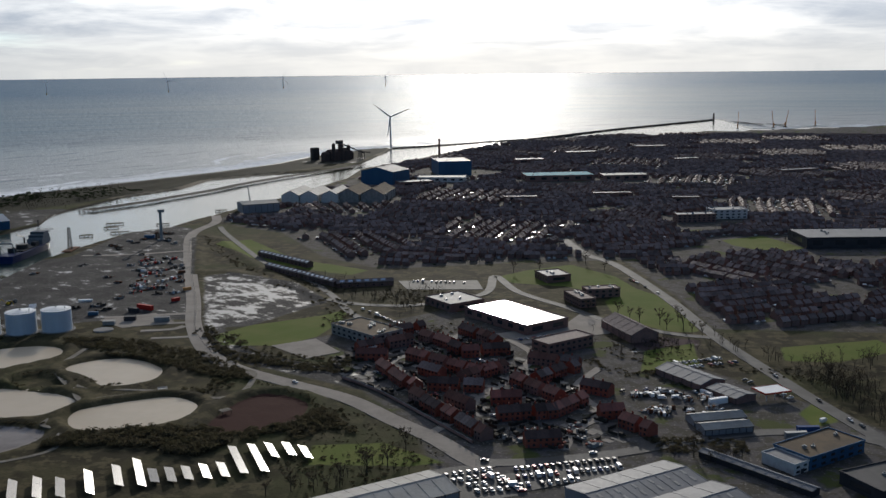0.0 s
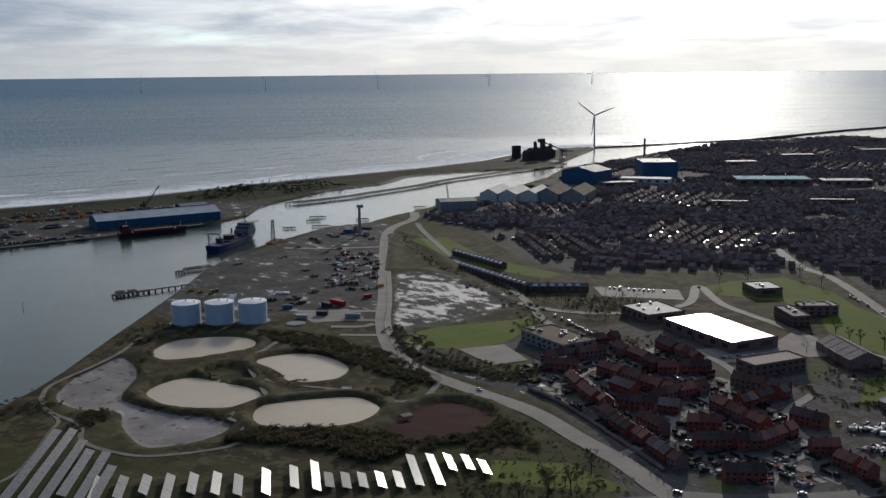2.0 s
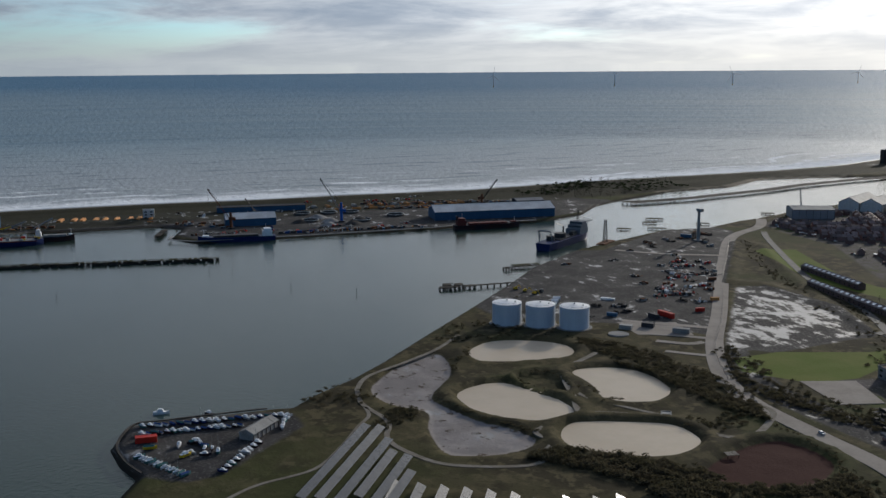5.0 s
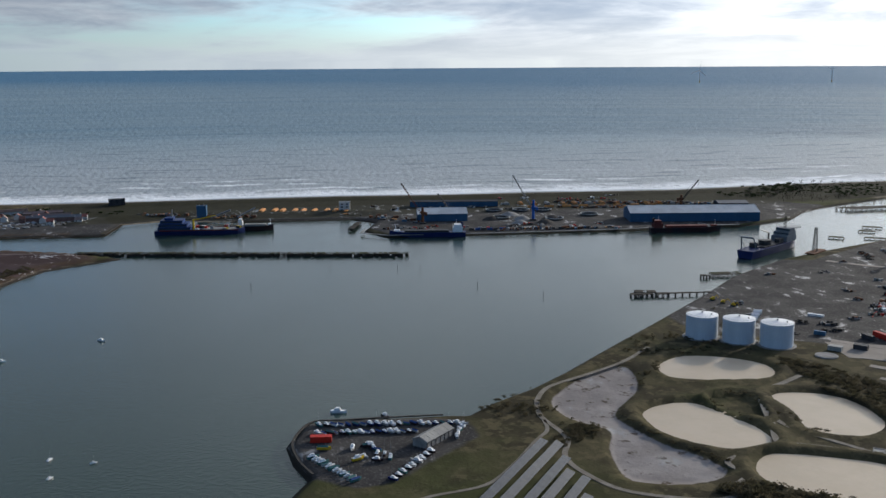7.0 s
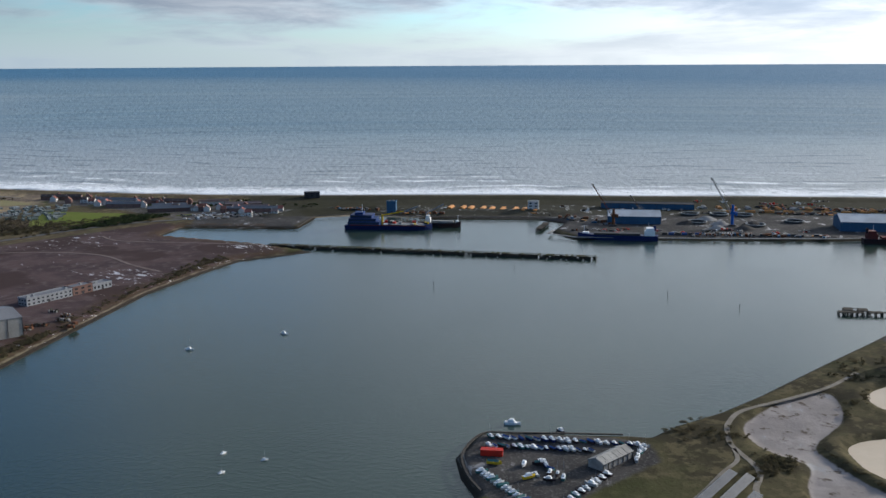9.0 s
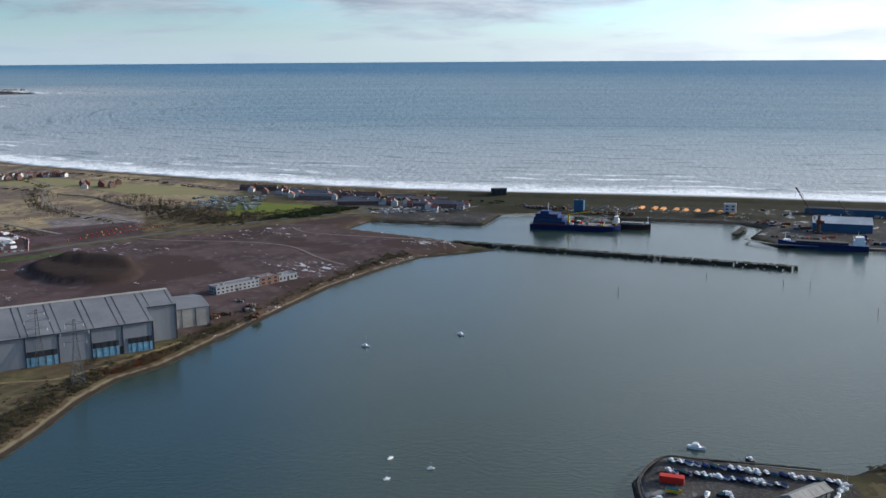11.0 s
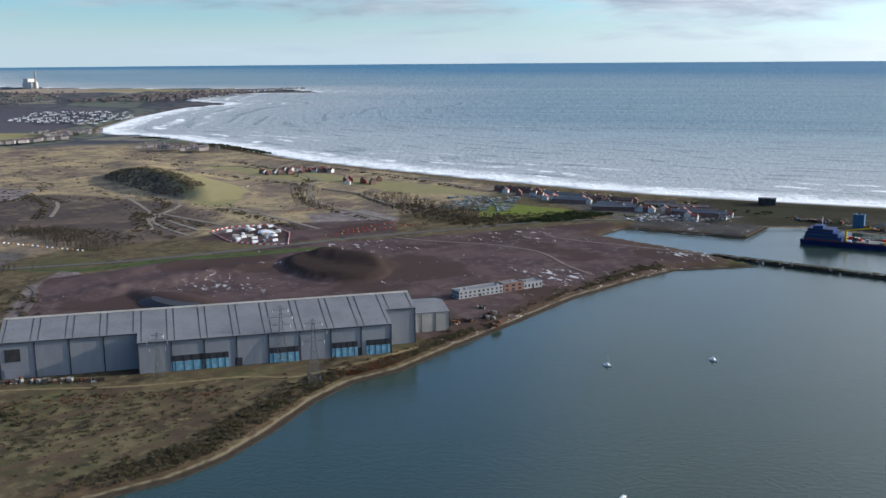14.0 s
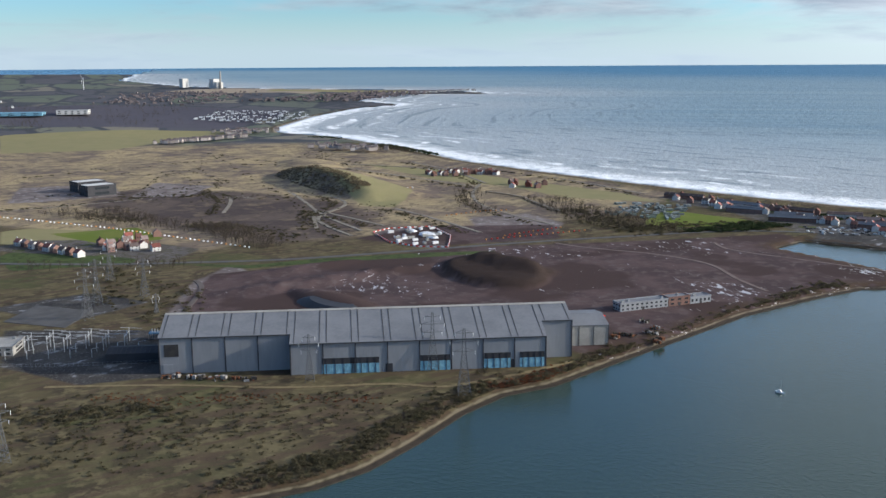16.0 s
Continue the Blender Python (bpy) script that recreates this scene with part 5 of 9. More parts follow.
for i, (x, y) in enumerate(((-455, 695), (-470, 735), (-520, 800))):
    box_unit(x - 55, y + 30, 57, 7, 2.6, 2.7, [red_paint, orange_paint, rust][i], "red site container on the wharf")
solid("hardstanding", Geo().prism([(-530, 648), (-495, 632), (-468, 662), (-500, 682)], -1, LAND + 0.15), concrete_road, "pale concrete hardstanding by the tanks", "hardstanding", kind="structure")
for i in range(3):
    t = thing("excavator", at(-640 - 12 * i, 668, 40 * i), "small yellow excavator on the wharf", "excavator", "site machines")
    part("track", Geo().box(-2, -1.4, 0, 2, -0.8, 0.9).box(-2, 0.8, 0, 2, 1.4, 0.9), steel_dark, t)
    part("cab", Geo().box(-1.6, -1.2, 0.95, 1.2, 1.2, 2.2).box(-0.4, -1.1, 2.2, 1.0, 0.1, 3.2), yellow_paint, t)
    part("boom", Geo().bar((1, 0.4, 1.8), (4, 0.4, 4), 0.25).bar((4, 0.4, 4), (6, 0.4, 1.2), 0.2), yellow_paint, t)
# the tall mast tower on the wharf
mast = thing("mast_tower", at(-713, 993), "tall slender grey steel tower on the wharf", "tower")
part("shaft", Geo().cyl(0, 0, 0, 34, 2.0, 1.5, 16), steel_galv, mast)
part("head", Geo().box(-2.4, -2.0, 33, 4.6, 2.0, 36.5), steel_galv, mast)
part("base", Geo().box(-4, -4, 0, 4, 4, 1.4), concrete, mast)
box_unit(-735, 1000, 25, 12, 4, 4, blue_clad, "dark blue cabin on the wharf", "cabin")


# ---- solar park ----
tilts = random.Random(8)


def solar_array(x0, y0, x1, y1, width=4.6, lean=19.0):
    """Tilted tables of modules on posts from the first to the second end."""
    l = math.hypot(x1 - x0, y1 - y0)
    turn = math.degrees(math.atan2(y1 - y0, x1 - x0))
    t = thing("solar_array", at(x0, y0, turn), "tilted row of glassy solar panels on steel posts", "solar array", "solar park rows")
    tilt = radians(lean + tilts.uniform(-4.5, 3.5))
    c, s = math.cos(tilt), math.sin(tilt)
    n = max(1, round(l / 9.2))
    for i in range(n):
        g, a, b = Geo(), i * l / n, (i + 1) * l / n - 0.12
        k, rows = 8, 4
        for p in range(k):
            for q in range(rows):
                u0, u1 = a + (b - a) * p / k + 0.02, a + (b - a) * (p + 1) / k - 0.02
                v0, v1 = -width / 2 + width * q / rows + 0.02, -width / 2 + width * (q + 1) / rows - 0.02
                g.add([(u, v * c, 1.7 + v * s + dz) for dz in (0, 0.05) for u, v in ((u0, v0), (u1, v0), (u1, v1), (u0, v1))],
                      [(3, 2, 1, 0), (4, 5, 6, 7), (0, 1, 5, 4), (1, 2, 6, 5), (2, 3, 7, 6), (3, 0, 4, 7)])
        part("panel", g, solar_glass, t)["kind"] = "stuff"
        part("rack", Geo().bar((a, -1.5 * c, 1.62 - 1.5 * s), (b, -1.5 * c, 1.62 - 1.5 * s), 0.06).bar((a, 1.5 * c, 1.62 + 1.5 * s), (b, 1.5 * c, 1.62 + 1.5 * s), 0.06), steel_galv, t)
        part("post", Geo().block((a + b) / 2, 1.3, 0.12, 0.12, 0, 2.05).block((a + b) / 2, -1.3, 0.12, 0.12, 0, 1.2), steel_galv, t)


# rows run from the lagoons' side towards the camera; their panels face the midday sun
for x0, y0, l in ((-466, 371, 98), (-459, 376, 97), (-441, 368, 86), (-426, 360, 58), (-416, 362, 62), (-399, 351, 44)):
    solar_array(x0 + 0.602 * l, y0 - 0.798 * l, x0, y0)
for i in range(6):
    x0, y0, l = -392 + i * 9.0, 338 + i * 6.6, (30, 26, 22, 30, 24, 26)[i]
    solar_array(x0 + 0.65 * l, y0 - 0.76 * l, x0, y0, lean=28.0)
for x0, y0, l in ((-336, 374, 24), (-329, 386, 30), (-320, 396, 27), (-315, 406, 36), (-300, 398, 18), (-293, 402, 19), (-286, 406, 18), (-279, 411, 19), (-272, 416, 20), (-278, 437, 39), (-270, 443, 40), (-262, 447, 21), (-254, 451, 20), (-243, 449, 18)):
    solar_array(x0 + 0.652 * l, y0 - 0.758 * l, x0, y0, lean=27.0 if x0 < -305 else 18.0)

# worn paths on the banks between the lagoons, and short branches into the yard
ribbon("road", [(-452, 652), (-456, 640), (-476, 629)], 6.0, LAND + 0.26, concrete_road, "pale concrete branch to the yard", "road")
ribbon("road", [(-428, 627), (-440, 620), (-455, 613)], 5.0, LAND + 0.25, concrete_road, "pale concrete branch to the yard", "road")

basin = thing("basin", at(-373, 511, 128), "small pale concrete basin on the lagoon bank", "basin")
part("floor", Geo().box(-4.4, -2.4, -0.4, 4.4, 2.4, 0.22), roof_pale, basin)
for x0, y0, x1, y1 in ((-5, -3, 5, -2.41), (-5, 2.41, 5, 3), (-5, -2.4, -4.41, 2.4), (4.41, -2.4, 5, 2.4)):
    part("kerb", Geo().box(x0, y0, -0.4, x1, y1, 0.55), concrete, basin)
stage = thing("landing_stage", at(-314.5, 489.5, 60, 1.2), "small square timber landing stage on the red lagoon's bank", "landing stage")
for i in range(7):
    part("plank", Geo().box(-3.2 + i * 0.92, -2.6, 2.0, -2.4 + i * 0.92, 2.6, 2.15), track, stage)
for x in (-2.9, 2.9):
    part("bearer", Geo().box(x - 0.12, -2.6, 1.75, x + 0.12, 2.6, 1.99), timber, stage)
    for y in (-2.3, 2.3):
        part("post", Geo().block(x, y, 0.25, 0.25, -0.6, 1.745), timber, stage)

# ---- jetties, breakwaters and piers ----
def trestle(name, x0, y0, x1, y1, width, deck_z, step, mat, label, category="jetty", brace=True, deck_mat=None, group="", planked=0.86):
    """A timber jetty: bents of piles with a cap and braces, and a deck."""
    l = math.hypot(x1 - x0, y1 - y0)
    (bx, by, bz), k = far(x0, y0, 0)
    t = thing(name, Matrix.Translation((bx, by, bz)) @ Matrix.Rotation(math.atan2(y1 - y0, x1 - x0), 4, "Z") @ Matrix.Scale(k, 4), label, category, group)
    n = max(2, round(l / step))
    bent = Geo()
    for y in (-width / 2 + 0.3, 0, width / 2 - 0.3):
        bent.cyl(0, y, -4, deck_z - 0.5, 0.32, 0.28, 6)
    bent.box(-0.25, -width / 2, deck_z - 0.9, 0.25, width / 2, deck_z - 0.5)
    if brace:
        bent.bar((0.2, -width / 2, 0.2), (0.2, width / 2, deck_z - 0.8), 0.16).bar((-0.2, width / 2, 0.2), (-0.2, -width / 2, deck_z - 0.8), 0.16)
    me = bent.mesh("bent", mat)
    for i in range(n + 1):
        part("bent", me, mat, t).location = (l * i / n, 0, 0)
    rng = random.Random(name)
    for s in (-1, 1):
        part("beam", Geo().box(0, s * (width / 2 - 0.4) - 0.2, deck_z - 0.498, l, s * (width / 2 - 0.4) + 0.2, deck_z - 0.1), deck_mat or mat, t)
    for i in range(n):
        if rng.random() < planked:
            part("deck", Geo().box(l * i / n + 0.1, -width / 2, deck_z - 0.098, l * (i + 1) / n - 0.1, width / 2, deck_z + 0.12), deck_mat or mat, t)
    if planked < 0.5:  # weed-hung planks left between the piles
        for i in range(n):
            for s in (-1, 1):
                if rng.random() < 0.8:
                    z1 = rng.uniform(1.5, 2.5)
                    part("boarding", Geo().box(l * i / n + 0.05, s * width / 2 - 0.12, -0.6, l * (i + 1) / n - 0.05, s * width / 2 + 0.12, z1), mat, t)
    return t


trestle("staithe", -1152, 236, -977, 540, 9, 3.4, 2.8, timber, "long derelict timber staithe with weedy piles", deck_mat=timber_green, planked=0.3)
trestle("jetty", -717, 625, -704, 655, 6, 2.6, 5, timber, "short timber jetty on piles")
trestle("jetty", -704, 655, -690, 690, 3, 2.6, 6, timber, "narrow timber gangway on piles")
trestle("dolphin", -722, 633, -712, 648, 9, 3.2, 4, timber, "timber mooring dolphin on piles")
trestle("dolphin", -745, 728, -741, 735, 5, 3, 3, timber, "small timber mooring dolphin")
trestle("jetty", -747, 742, -737, 768, 10, 2.8, 5, timber, "broad timber jetty on piles", deck_mat=timber_green)
trestle("jetty", -1262, 395, -1232, 450, 8, 4, 5, timber, "timber landing stage on piles")
trestle("jetty", -1190, 575, -1150, 548, 7, 3.6, 5, timber, "timber landing stage on piles")
for x, y, l in ((-838, 1000, 16), (-850, 1062, 18), (-868, 1090, 22), (-815, 1030, 22), (-800, 1105, 16), (-796, 1240, 16)):
    trestle("jetty", x, y, x + l * 0.8, y + l * 0.6, 7, 1.8, 5, timber, "old timber jetty in the river", deck_mat=timber_green, group="river jetties")
trestle("jetty", -985, 1180, -955, 1260, 6, 3.5, 7, timber, "timber wharf along the breakwater")
ribbon("breakwater", [(-975, 1185), (-948, 1290), (-945, 1330), (-930, 1450), (-930, 1545), (-912, 1680), (-885, 1810), (-868, 1915)], 19, 3.2, stone_dark, "dark stone breakwater in the river", "breakwater").location.z = 0
far_pier = [far(x, y)[0] for x, y in ((-984, 2350), (-893, 2477), (-810, 2600), (-716, 2765), (-640, 3000), (-561, 3238), (-440, 3520), (-312, 3825))]
g = Geo()
for (x0, y0, z0), (x1, y1, z1) in zip(far_pier, far_pier[1:]):
    d = Vector((x1 - x0, y1 - y0, 0)).normalized()
    n = Vector((-d.y, d.x, 0)) * 4.5
    g.add([(x0 + n.x, y0 + n.y, z0 - 2), (x0 - n.x, y0 - n.y, z0 - 2), (x1 - n.x, y1 - n.y, z1 - 2), (x1 + n.x, y1 + n.y, z1 - 2),
           (x0 + n.x, y0 + n.y, z0 + 3), (x0 - n.x, y0 - n.y, z0 + 3), (x1 - n.x, y1 - n.y, z1 + 3), (x1 + n.x, y1 + n.y, z1 + 3)],
          [(3, 2, 1, 0), (4, 5, 6, 7), (0, 1, 5, 4), (1, 2, 6, 5), (2, 3, 7, 6), (3, 0, 4, 7)])
solid("pier", g, stone_dark, "long dark stone pier with a lighthouse at its end", "pier", kind="structure")
lh = thing("lighthouse", Matrix.Translation(far_pier[-1]) @ Matrix.Translation((0, 0, 4)), "small dark lighthouse on the pier head", "lighthouse")
part("tower", Geo().cyl(0, 0, 0, 13, 3.2, 2.4, 12), stone_dark, lh)
part("lantern", Geo().cyl(0, 0, 13, 16, 2.0, 1.8, 12).cyl(0, 0, 16, 18, 2.2, 0.2, 12), steel_dark, lh)
for i, (x, y) in enumerate(((-180, 3560), (-130, 3480), (-60, 3450))):
    trestle("staithe", x, y, x - 60, y + 70, 10, 6, 9, timber, "timber staithe in the harbour mouth")


def lattice(g, a, b, w, n=10, r=0.15):
    """A square lattice boom from a to b."""
    a, b = Vector(a), Vector(b)
    d = (b - a).normalized()
    side = d.cross(Vector((0, 0, 1))).normalized() if abs(d.z) < 0.99 else Vector((1, 0, 0))
    other = d.cross(side)
    ring = [side * w / 2 * sx + other * w / 2 * sy for sx, sy in ((1, 1), (1, -1), (-1, -1), (-1, 1))]
    for q in range(4):
        g.bar(a + ring[q], b + ring[q] * 0.5, r)
        for i in range(n):
            u, v = i / n, (i + 1) / n
            g.bar(a.lerp(b, u) + ring[q] * (1 - u / 2), a.lerp(b, v) + ring[(q + 1) % 4] * (1 - v / 2), r * 0.7)
    return g


def crane(x, y, turn, tower, reach, rise, mat, boom_mat, label):
    t = thing("crane", at(x, y, turn), label, "crane", "harbour cranes")
    part("undercarriage", Geo().box(-4, -4, 0, 4, 4, 1.8), steel_dark, t)
    part("tower", Geo().cyl(0, 0, 1.8, tower, 1.9, 1.5, 8), mat, t)
    part("cab", Geo().box(-3.2, -2, tower * 0.55, 2.4, 2, tower * 0.55 + 3.4), mat, t)
    part("counterweight", Geo().box(-5.6, -2, tower * 0.5, -3.3, 2, tower * 0.5 + 4), mat, t)
    part("boom", lattice(Geo(), (1.5, 0, tower * 0.6), (reach, 0, rise), 1.8, 12, 0.2), boom_mat, t)
    part("stay", Geo().bar((0, 0, tower), (reach * 0.96, 0, rise), 0.1).bar((reach, 0, rise), (reach, 0, rise - 14), 0.07), steel_dark, t)


crane(-1144, 641, -112, 20, 26, 50, rust, rust, "rust-red mobile harbour crane with a lattice boom")
crane(-1099, 773, -125, 25, 26, 56, crane_blue, steel_galv, "blue mobile harbour crane with a grey lattice boom")
crane(-1098, 1010, 58, 16, 22, 36, rust, steel_dark, "dark crawler crane behind the blue warehouse")
crane(-1180, 700, -100, 12, 18, 30, steel_dark, steel_dark, "dark crawler crane on the quay")
crane(-742, 1248, 135, 12, 14, 34, steel_galv, steel_galv, "slender grey quay crane with raised boom")
for x, y, tn in ((-95, 3330, 120), (-60, 3370, 60), (30, 3440, 100), (-200, 3270, 90)):
    crane(x, y, tn, 16, 14, 52, orange_paint, orange_paint, "far orange jack-up crane by the harbour mouth")


# ---- ships and boats ----
def hull_geo(l, w, h, bow=0.25, stern=0.85, z0=-1.2):
    """A hull along x, bow at the plus end, sides flaring to the deck."""
    st, g = 14, Geo()
    vs = []
    for i in range(st + 1):
        u = i / st
        x = -l / 2 + l * u
        k = (stern + (1 - stern) * min(1, u / 0.15)) * (1 if u < 1 - bow else max(0.03, 1 - ((u - 1 + bow) / bow) ** 1.8))
        sheer = h + h * 0.35 * max(0, (u - 0.75) / 0.25) ** 1.5
        vs += [(x, -w / 2 * k * 0.8, z0), (x, w / 2 * k * 0.8, z0), (x, w / 2 * k, sheer), (x, -w / 2 * k, sheer)]
    fs = [(3, 2, 1, 0)] + [(st * 4, st * 4 + 1, st * 4 + 2, st * 4 + 3)]
    for i in range(st):
        a, b = i * 4, i * 4 + 4
        for q in range(4):
            fs.append((a + q, a + (q + 1) % 4, b + (q + 1) % 4, b + q))
    return g.add(vs, fs)


def afloat(x, y, turn):
    return Matrix.Translation((x, y, 0.0)) @ Matrix.Rotation(radians(turn), 4, "Z")


def cargo_ship(x, y, turn, l, w, hull, house_mat, label, deck=hull_red):
    s = thing("cargo_ship", afloat(x, y, turn), label, "ship", "moored ships")
    part("hull", hull_geo(l, w, 5.5), hull, s)
    part("hatch", Geo().box(-l * 0.28, -w * 0.36, 5.51, l * 0.30, w * 0.36, 7.2), deck, s)
    for i in range(7):
        part("hatch_cover", Geo().box(-l * 0.28 + i * l * 0.083 + 0.2, -w * 0.38, 7.202, -l * 0.28 + (i + 1) * l * 0.083 - 0.2, w * 0.38, 7.7), deck, s)
    hse = part("deckhouse", Geo().box(-l * 0.46, -w * 0.42, 5.51, -l * 0.33, w * 0.42, 11).box(-l * 0.45, -w * 0.40, 11, -l * 0.35, w * 0.40, 14), house_mat, s)
    part("bridge_window", Geo().box(-l * 0.352, -w * 0.38, 12, -l * 0.348, w * 0.38, 13.2), glass, hse)
    part("funnel", Geo().box(-l * 0.47, -1.2, 11, -l * 0.44, 1.2, 16.5), hull, s)
    part("mast", Geo().bar((-l * 0.38, 0, 14), (-l * 0.38, 0, 20), 0.2).bar((l * 0.42, 0, 6), (l * 0.42, 0, 14), 0.25), white_paint, s)
    part("forecastle", Geo().box(l * 0.36, -w * 0.2, 6.2, l * 0.44, w * 0.2, 8), house_mat, s)
    return s


cargo_ship(-1074, 612, 243, 88, 13, hull_blue, white_paint, "dark blue cargo ship with a white bridge at the quay", steel_dark)
cargo_ship(-952, 890, 65, 84, 13, hull_dark, hull_red, "dark red cargo ship moored beside the blue warehouse")
cable = thing("cable_ship", afloat(-812, 884, 108), "dark blue cable-laying ship with a stern gantry", "ship", "moored ships")
part("hull", hull_geo(112, 21, 8), hull_blue, cable)
part("superstructure", Geo().box(18, -9, 8.01, 40, 9, 14).box(22, -8.5, 14, 39, 8.5, 18).box(26, -8, 18, 37, 8, 21.5), material("ship_grey_house", (0.20, 0.21, 0.22), (0.15, 0.155, 0.165), 0.2, 0.6), cable)
part("bridge_window", Geo().box(21.9, -8, 15.5, 21.98, 8, 16.8).box(25.9, -7.5, 19.2, 25.98, 7.5, 20.6), glass, cable)
part("helideck", Geo().cyl(50, 0, 20, 20.6, 9.5, n=8).bar((42, -4, 12), (50, -5, 20), 0.4).bar((42, 4, 12), (50, 5, 20), 0.4), steel_galv, cable)
part("mast", lattice(Geo(), (31, 0, 21.5), (31, 0, 34), 2.4, 6, 0.15), steel_dark, cable)
part("deck_gear", Geo().box(-30, -8, 8.01, 12, 8, 9.2).cyl(-14, 0, 9.2, 14, 6.5, n=20).box(4, -7, 9.2, 14, -2, 13), steel_dark, cable)
part("reel", Geo().cyl(-32, 3, 8.01, 13, 4.5, n=18).cyl(-2, 4, 8.01, 12, 4.0, n=18), steel_dark, cable)
part("stern_gantry", Geo().bar((-48, -8, 8), (-52, -7, 21), 0.7).bar((-48, 8, 8), (-52, 7, 21), 0.7).bar((-52, -7, 21), (-52, 7, 21), 0.8).bar((-40, -8, 8), (-52, -7, 19), 0.4).bar((-40, 8, 8), (-52, 7, 19), 0.4), steel_galv, cable)
part("deck_crane", Geo().cyl(8, 7, 8, 18, 1.0, n=8).bar((8, 7, 18), (-14, 5, 24), 0.5), steel_dark, cable)
barge = thing("quay_crane_base", at(-772, 905, 110), "dark steel loading tower on the wharf", "tower")
part("leg", lattice(Geo(), (0, 0, 0), (0, 0, 26), 4, 8, 0.35), steel_dark, barge)
part("platform", Geo().box(-14, -5, 0, 18, 5, 1.2), rust, barge)
work = thing("work_barge", afloat(-1227, 388, 66), "navy barge with a blue accommodation block and crane", "ship", "moored ships")
part("hull", hull_geo(104, 24, 5, 0.12), hull_blue, work)
house = part("deckhouse", Geo().box(-48, -10, 5.01, -10, 10, 9.4).box(-47, -10, 9.4, -14, 10, 13.4).box(-45, -9.5, 13.4, -19, 9.5, 17.2).box(-40, -7, 17.2, -30, 7, 20), material("barge_blue", (0.016, 0.045, 0.150), (0.012, 0.032, 0.11), 0.15, 0.5), work)
for z, x0, x1, y in ((6.6, -47, -11, 10), (10.6, -46, -15, 10), (14.6, -44, -20, 9.5)):
    part("window_band", Geo().box(x0, -y - 0.12, z, x1, -y - 0.004, z + 1.3).box(x0, y + 0.004, z, x1, y + 0.12, z + 1.3), glass, house)
    part("deck_edge", Geo().box(x0 - 1, -y - 0.9, z + 2.5, x1 + 1.5, y + 0.9, z + 2.78), hull_blue, house)
part("deck_cargo", Geo().box(4, -9, 5.01, 40, 9, 6.2), concrete, work)
r = random.Random(3)
for i in range(14):
    x, y = r.uniform(-6, 46), r.uniform(-9, 9)
    part("deck_gear", Geo().block(x, y, r.uniform(2, 5), r.uniform(1.5, 4), 6.21, 6.21 + r.uniform(1, 3.2)), (red_paint, white_paint, yellow_paint, steel_dark, steel_galv)[i % 5], work)
part("bulwark", Geo().box(-46, -11.9, 5.0, 46, -11.5, 6.3).box(-46, 11.5, 5.0, 46, 11.9, 6.3), hull_red, work)
part("deck_crane", Geo().bar((-8, 0, 5), (-8, 0, 17), 1.2, n=8).bar((-8, 0, 16), (18, 2, 21), 0.7), yellow_paint, work)
part("mast", Geo().bar((-32, 0, 20), (-32, 0, 29), 0.3), white_paint, work)
cargo_ship(-1218, 452, 66, 44, 10, hull_dark, white_paint, "small dark workboat with a white wheelhouse", concrete)

boat_hull_geo = hull_geo(7.0, 2.4, 1.0, 0.45, 0.8, -0.35)
boat_meshes = {}


def boat(x, y, turn, z, hull, kind, size, label, group):
    """A small boat: hull, deck, cabin or cover, and a mast on some."""
    size *= 0.66
    b = thing("boat", Matrix.Translation((x, y, z)) @ Matrix.Rotation(radians(turn), 4, "Z") @ Matrix.Scale(size, 4), label, "boat", group)
    key = (hull.name, kind)
    if key not in boat_meshes:
        boat_meshes[key] = (boat_hull_geo.mesh("hull", hull), Geo().box(-3.2, -0.95, 1.01, 1.4, 0.95, 1.12).box(-1.8, -0.8, 1.12, 1.0, 0.8, 1.85).box(-1.2, -0.7, 1.85, 0.6, 0.7, 2.3).mesh("cabin", white_paint),
                            Geo().across([(-1.05, 1.01), (0, 1.8), (1.05, 1.01)], -3.2, 2.2).mesh("cover", tarp_blue if kind == "blue" else tarp_green),
                            Geo().bar((0.4, 0, 1.1), (0.4, 0, 9.0), 0.07).bar((0.4, 0, 2.2), (-2.8, 0, 2.2), 0.06).mesh("mast", steel_galv))
    h, c, cv, ms = boat_meshes[key]
    part("hull", h, None, b)
    if kind in ("cabin", "sail"):
        part("cabin", c, None, b)
    else:
        part("cover", cv, None, b)
    if kind == "sail":
        part("mast", ms, None, b)
    if z > LAND:
        part("cradle", Geo().across([(-0.9, -0.9), (-0.5, -0.3), (0.5, -0.3), (0.9, -0.9)], -2, 1.7), timber, b)
    return b


rng = random.Random(11)
gelcoat = material("weathered_gelcoat", (0.50, 0.50, 0.48), (0.34, 0.34, 0.33), 0.4, 0.5, vary=0.3)
hulls = [white_paint, gelcoat, gelcoat, hull_blue, hull_dark, hull_dark, tarp_green]
bl = "small boat laid up on a cradle in the boatyard"


def yard_boat(x, y, turn, size=1.0, hull=None, kind=None):
    boat(x, y, turn, LAND + 0.6 * size, hull or rng.choice(hulls), kind or rng.choice(["cabin", "cabin", "cabin", "sail", "blue", "green"]), size, bl, "laid-up boats")


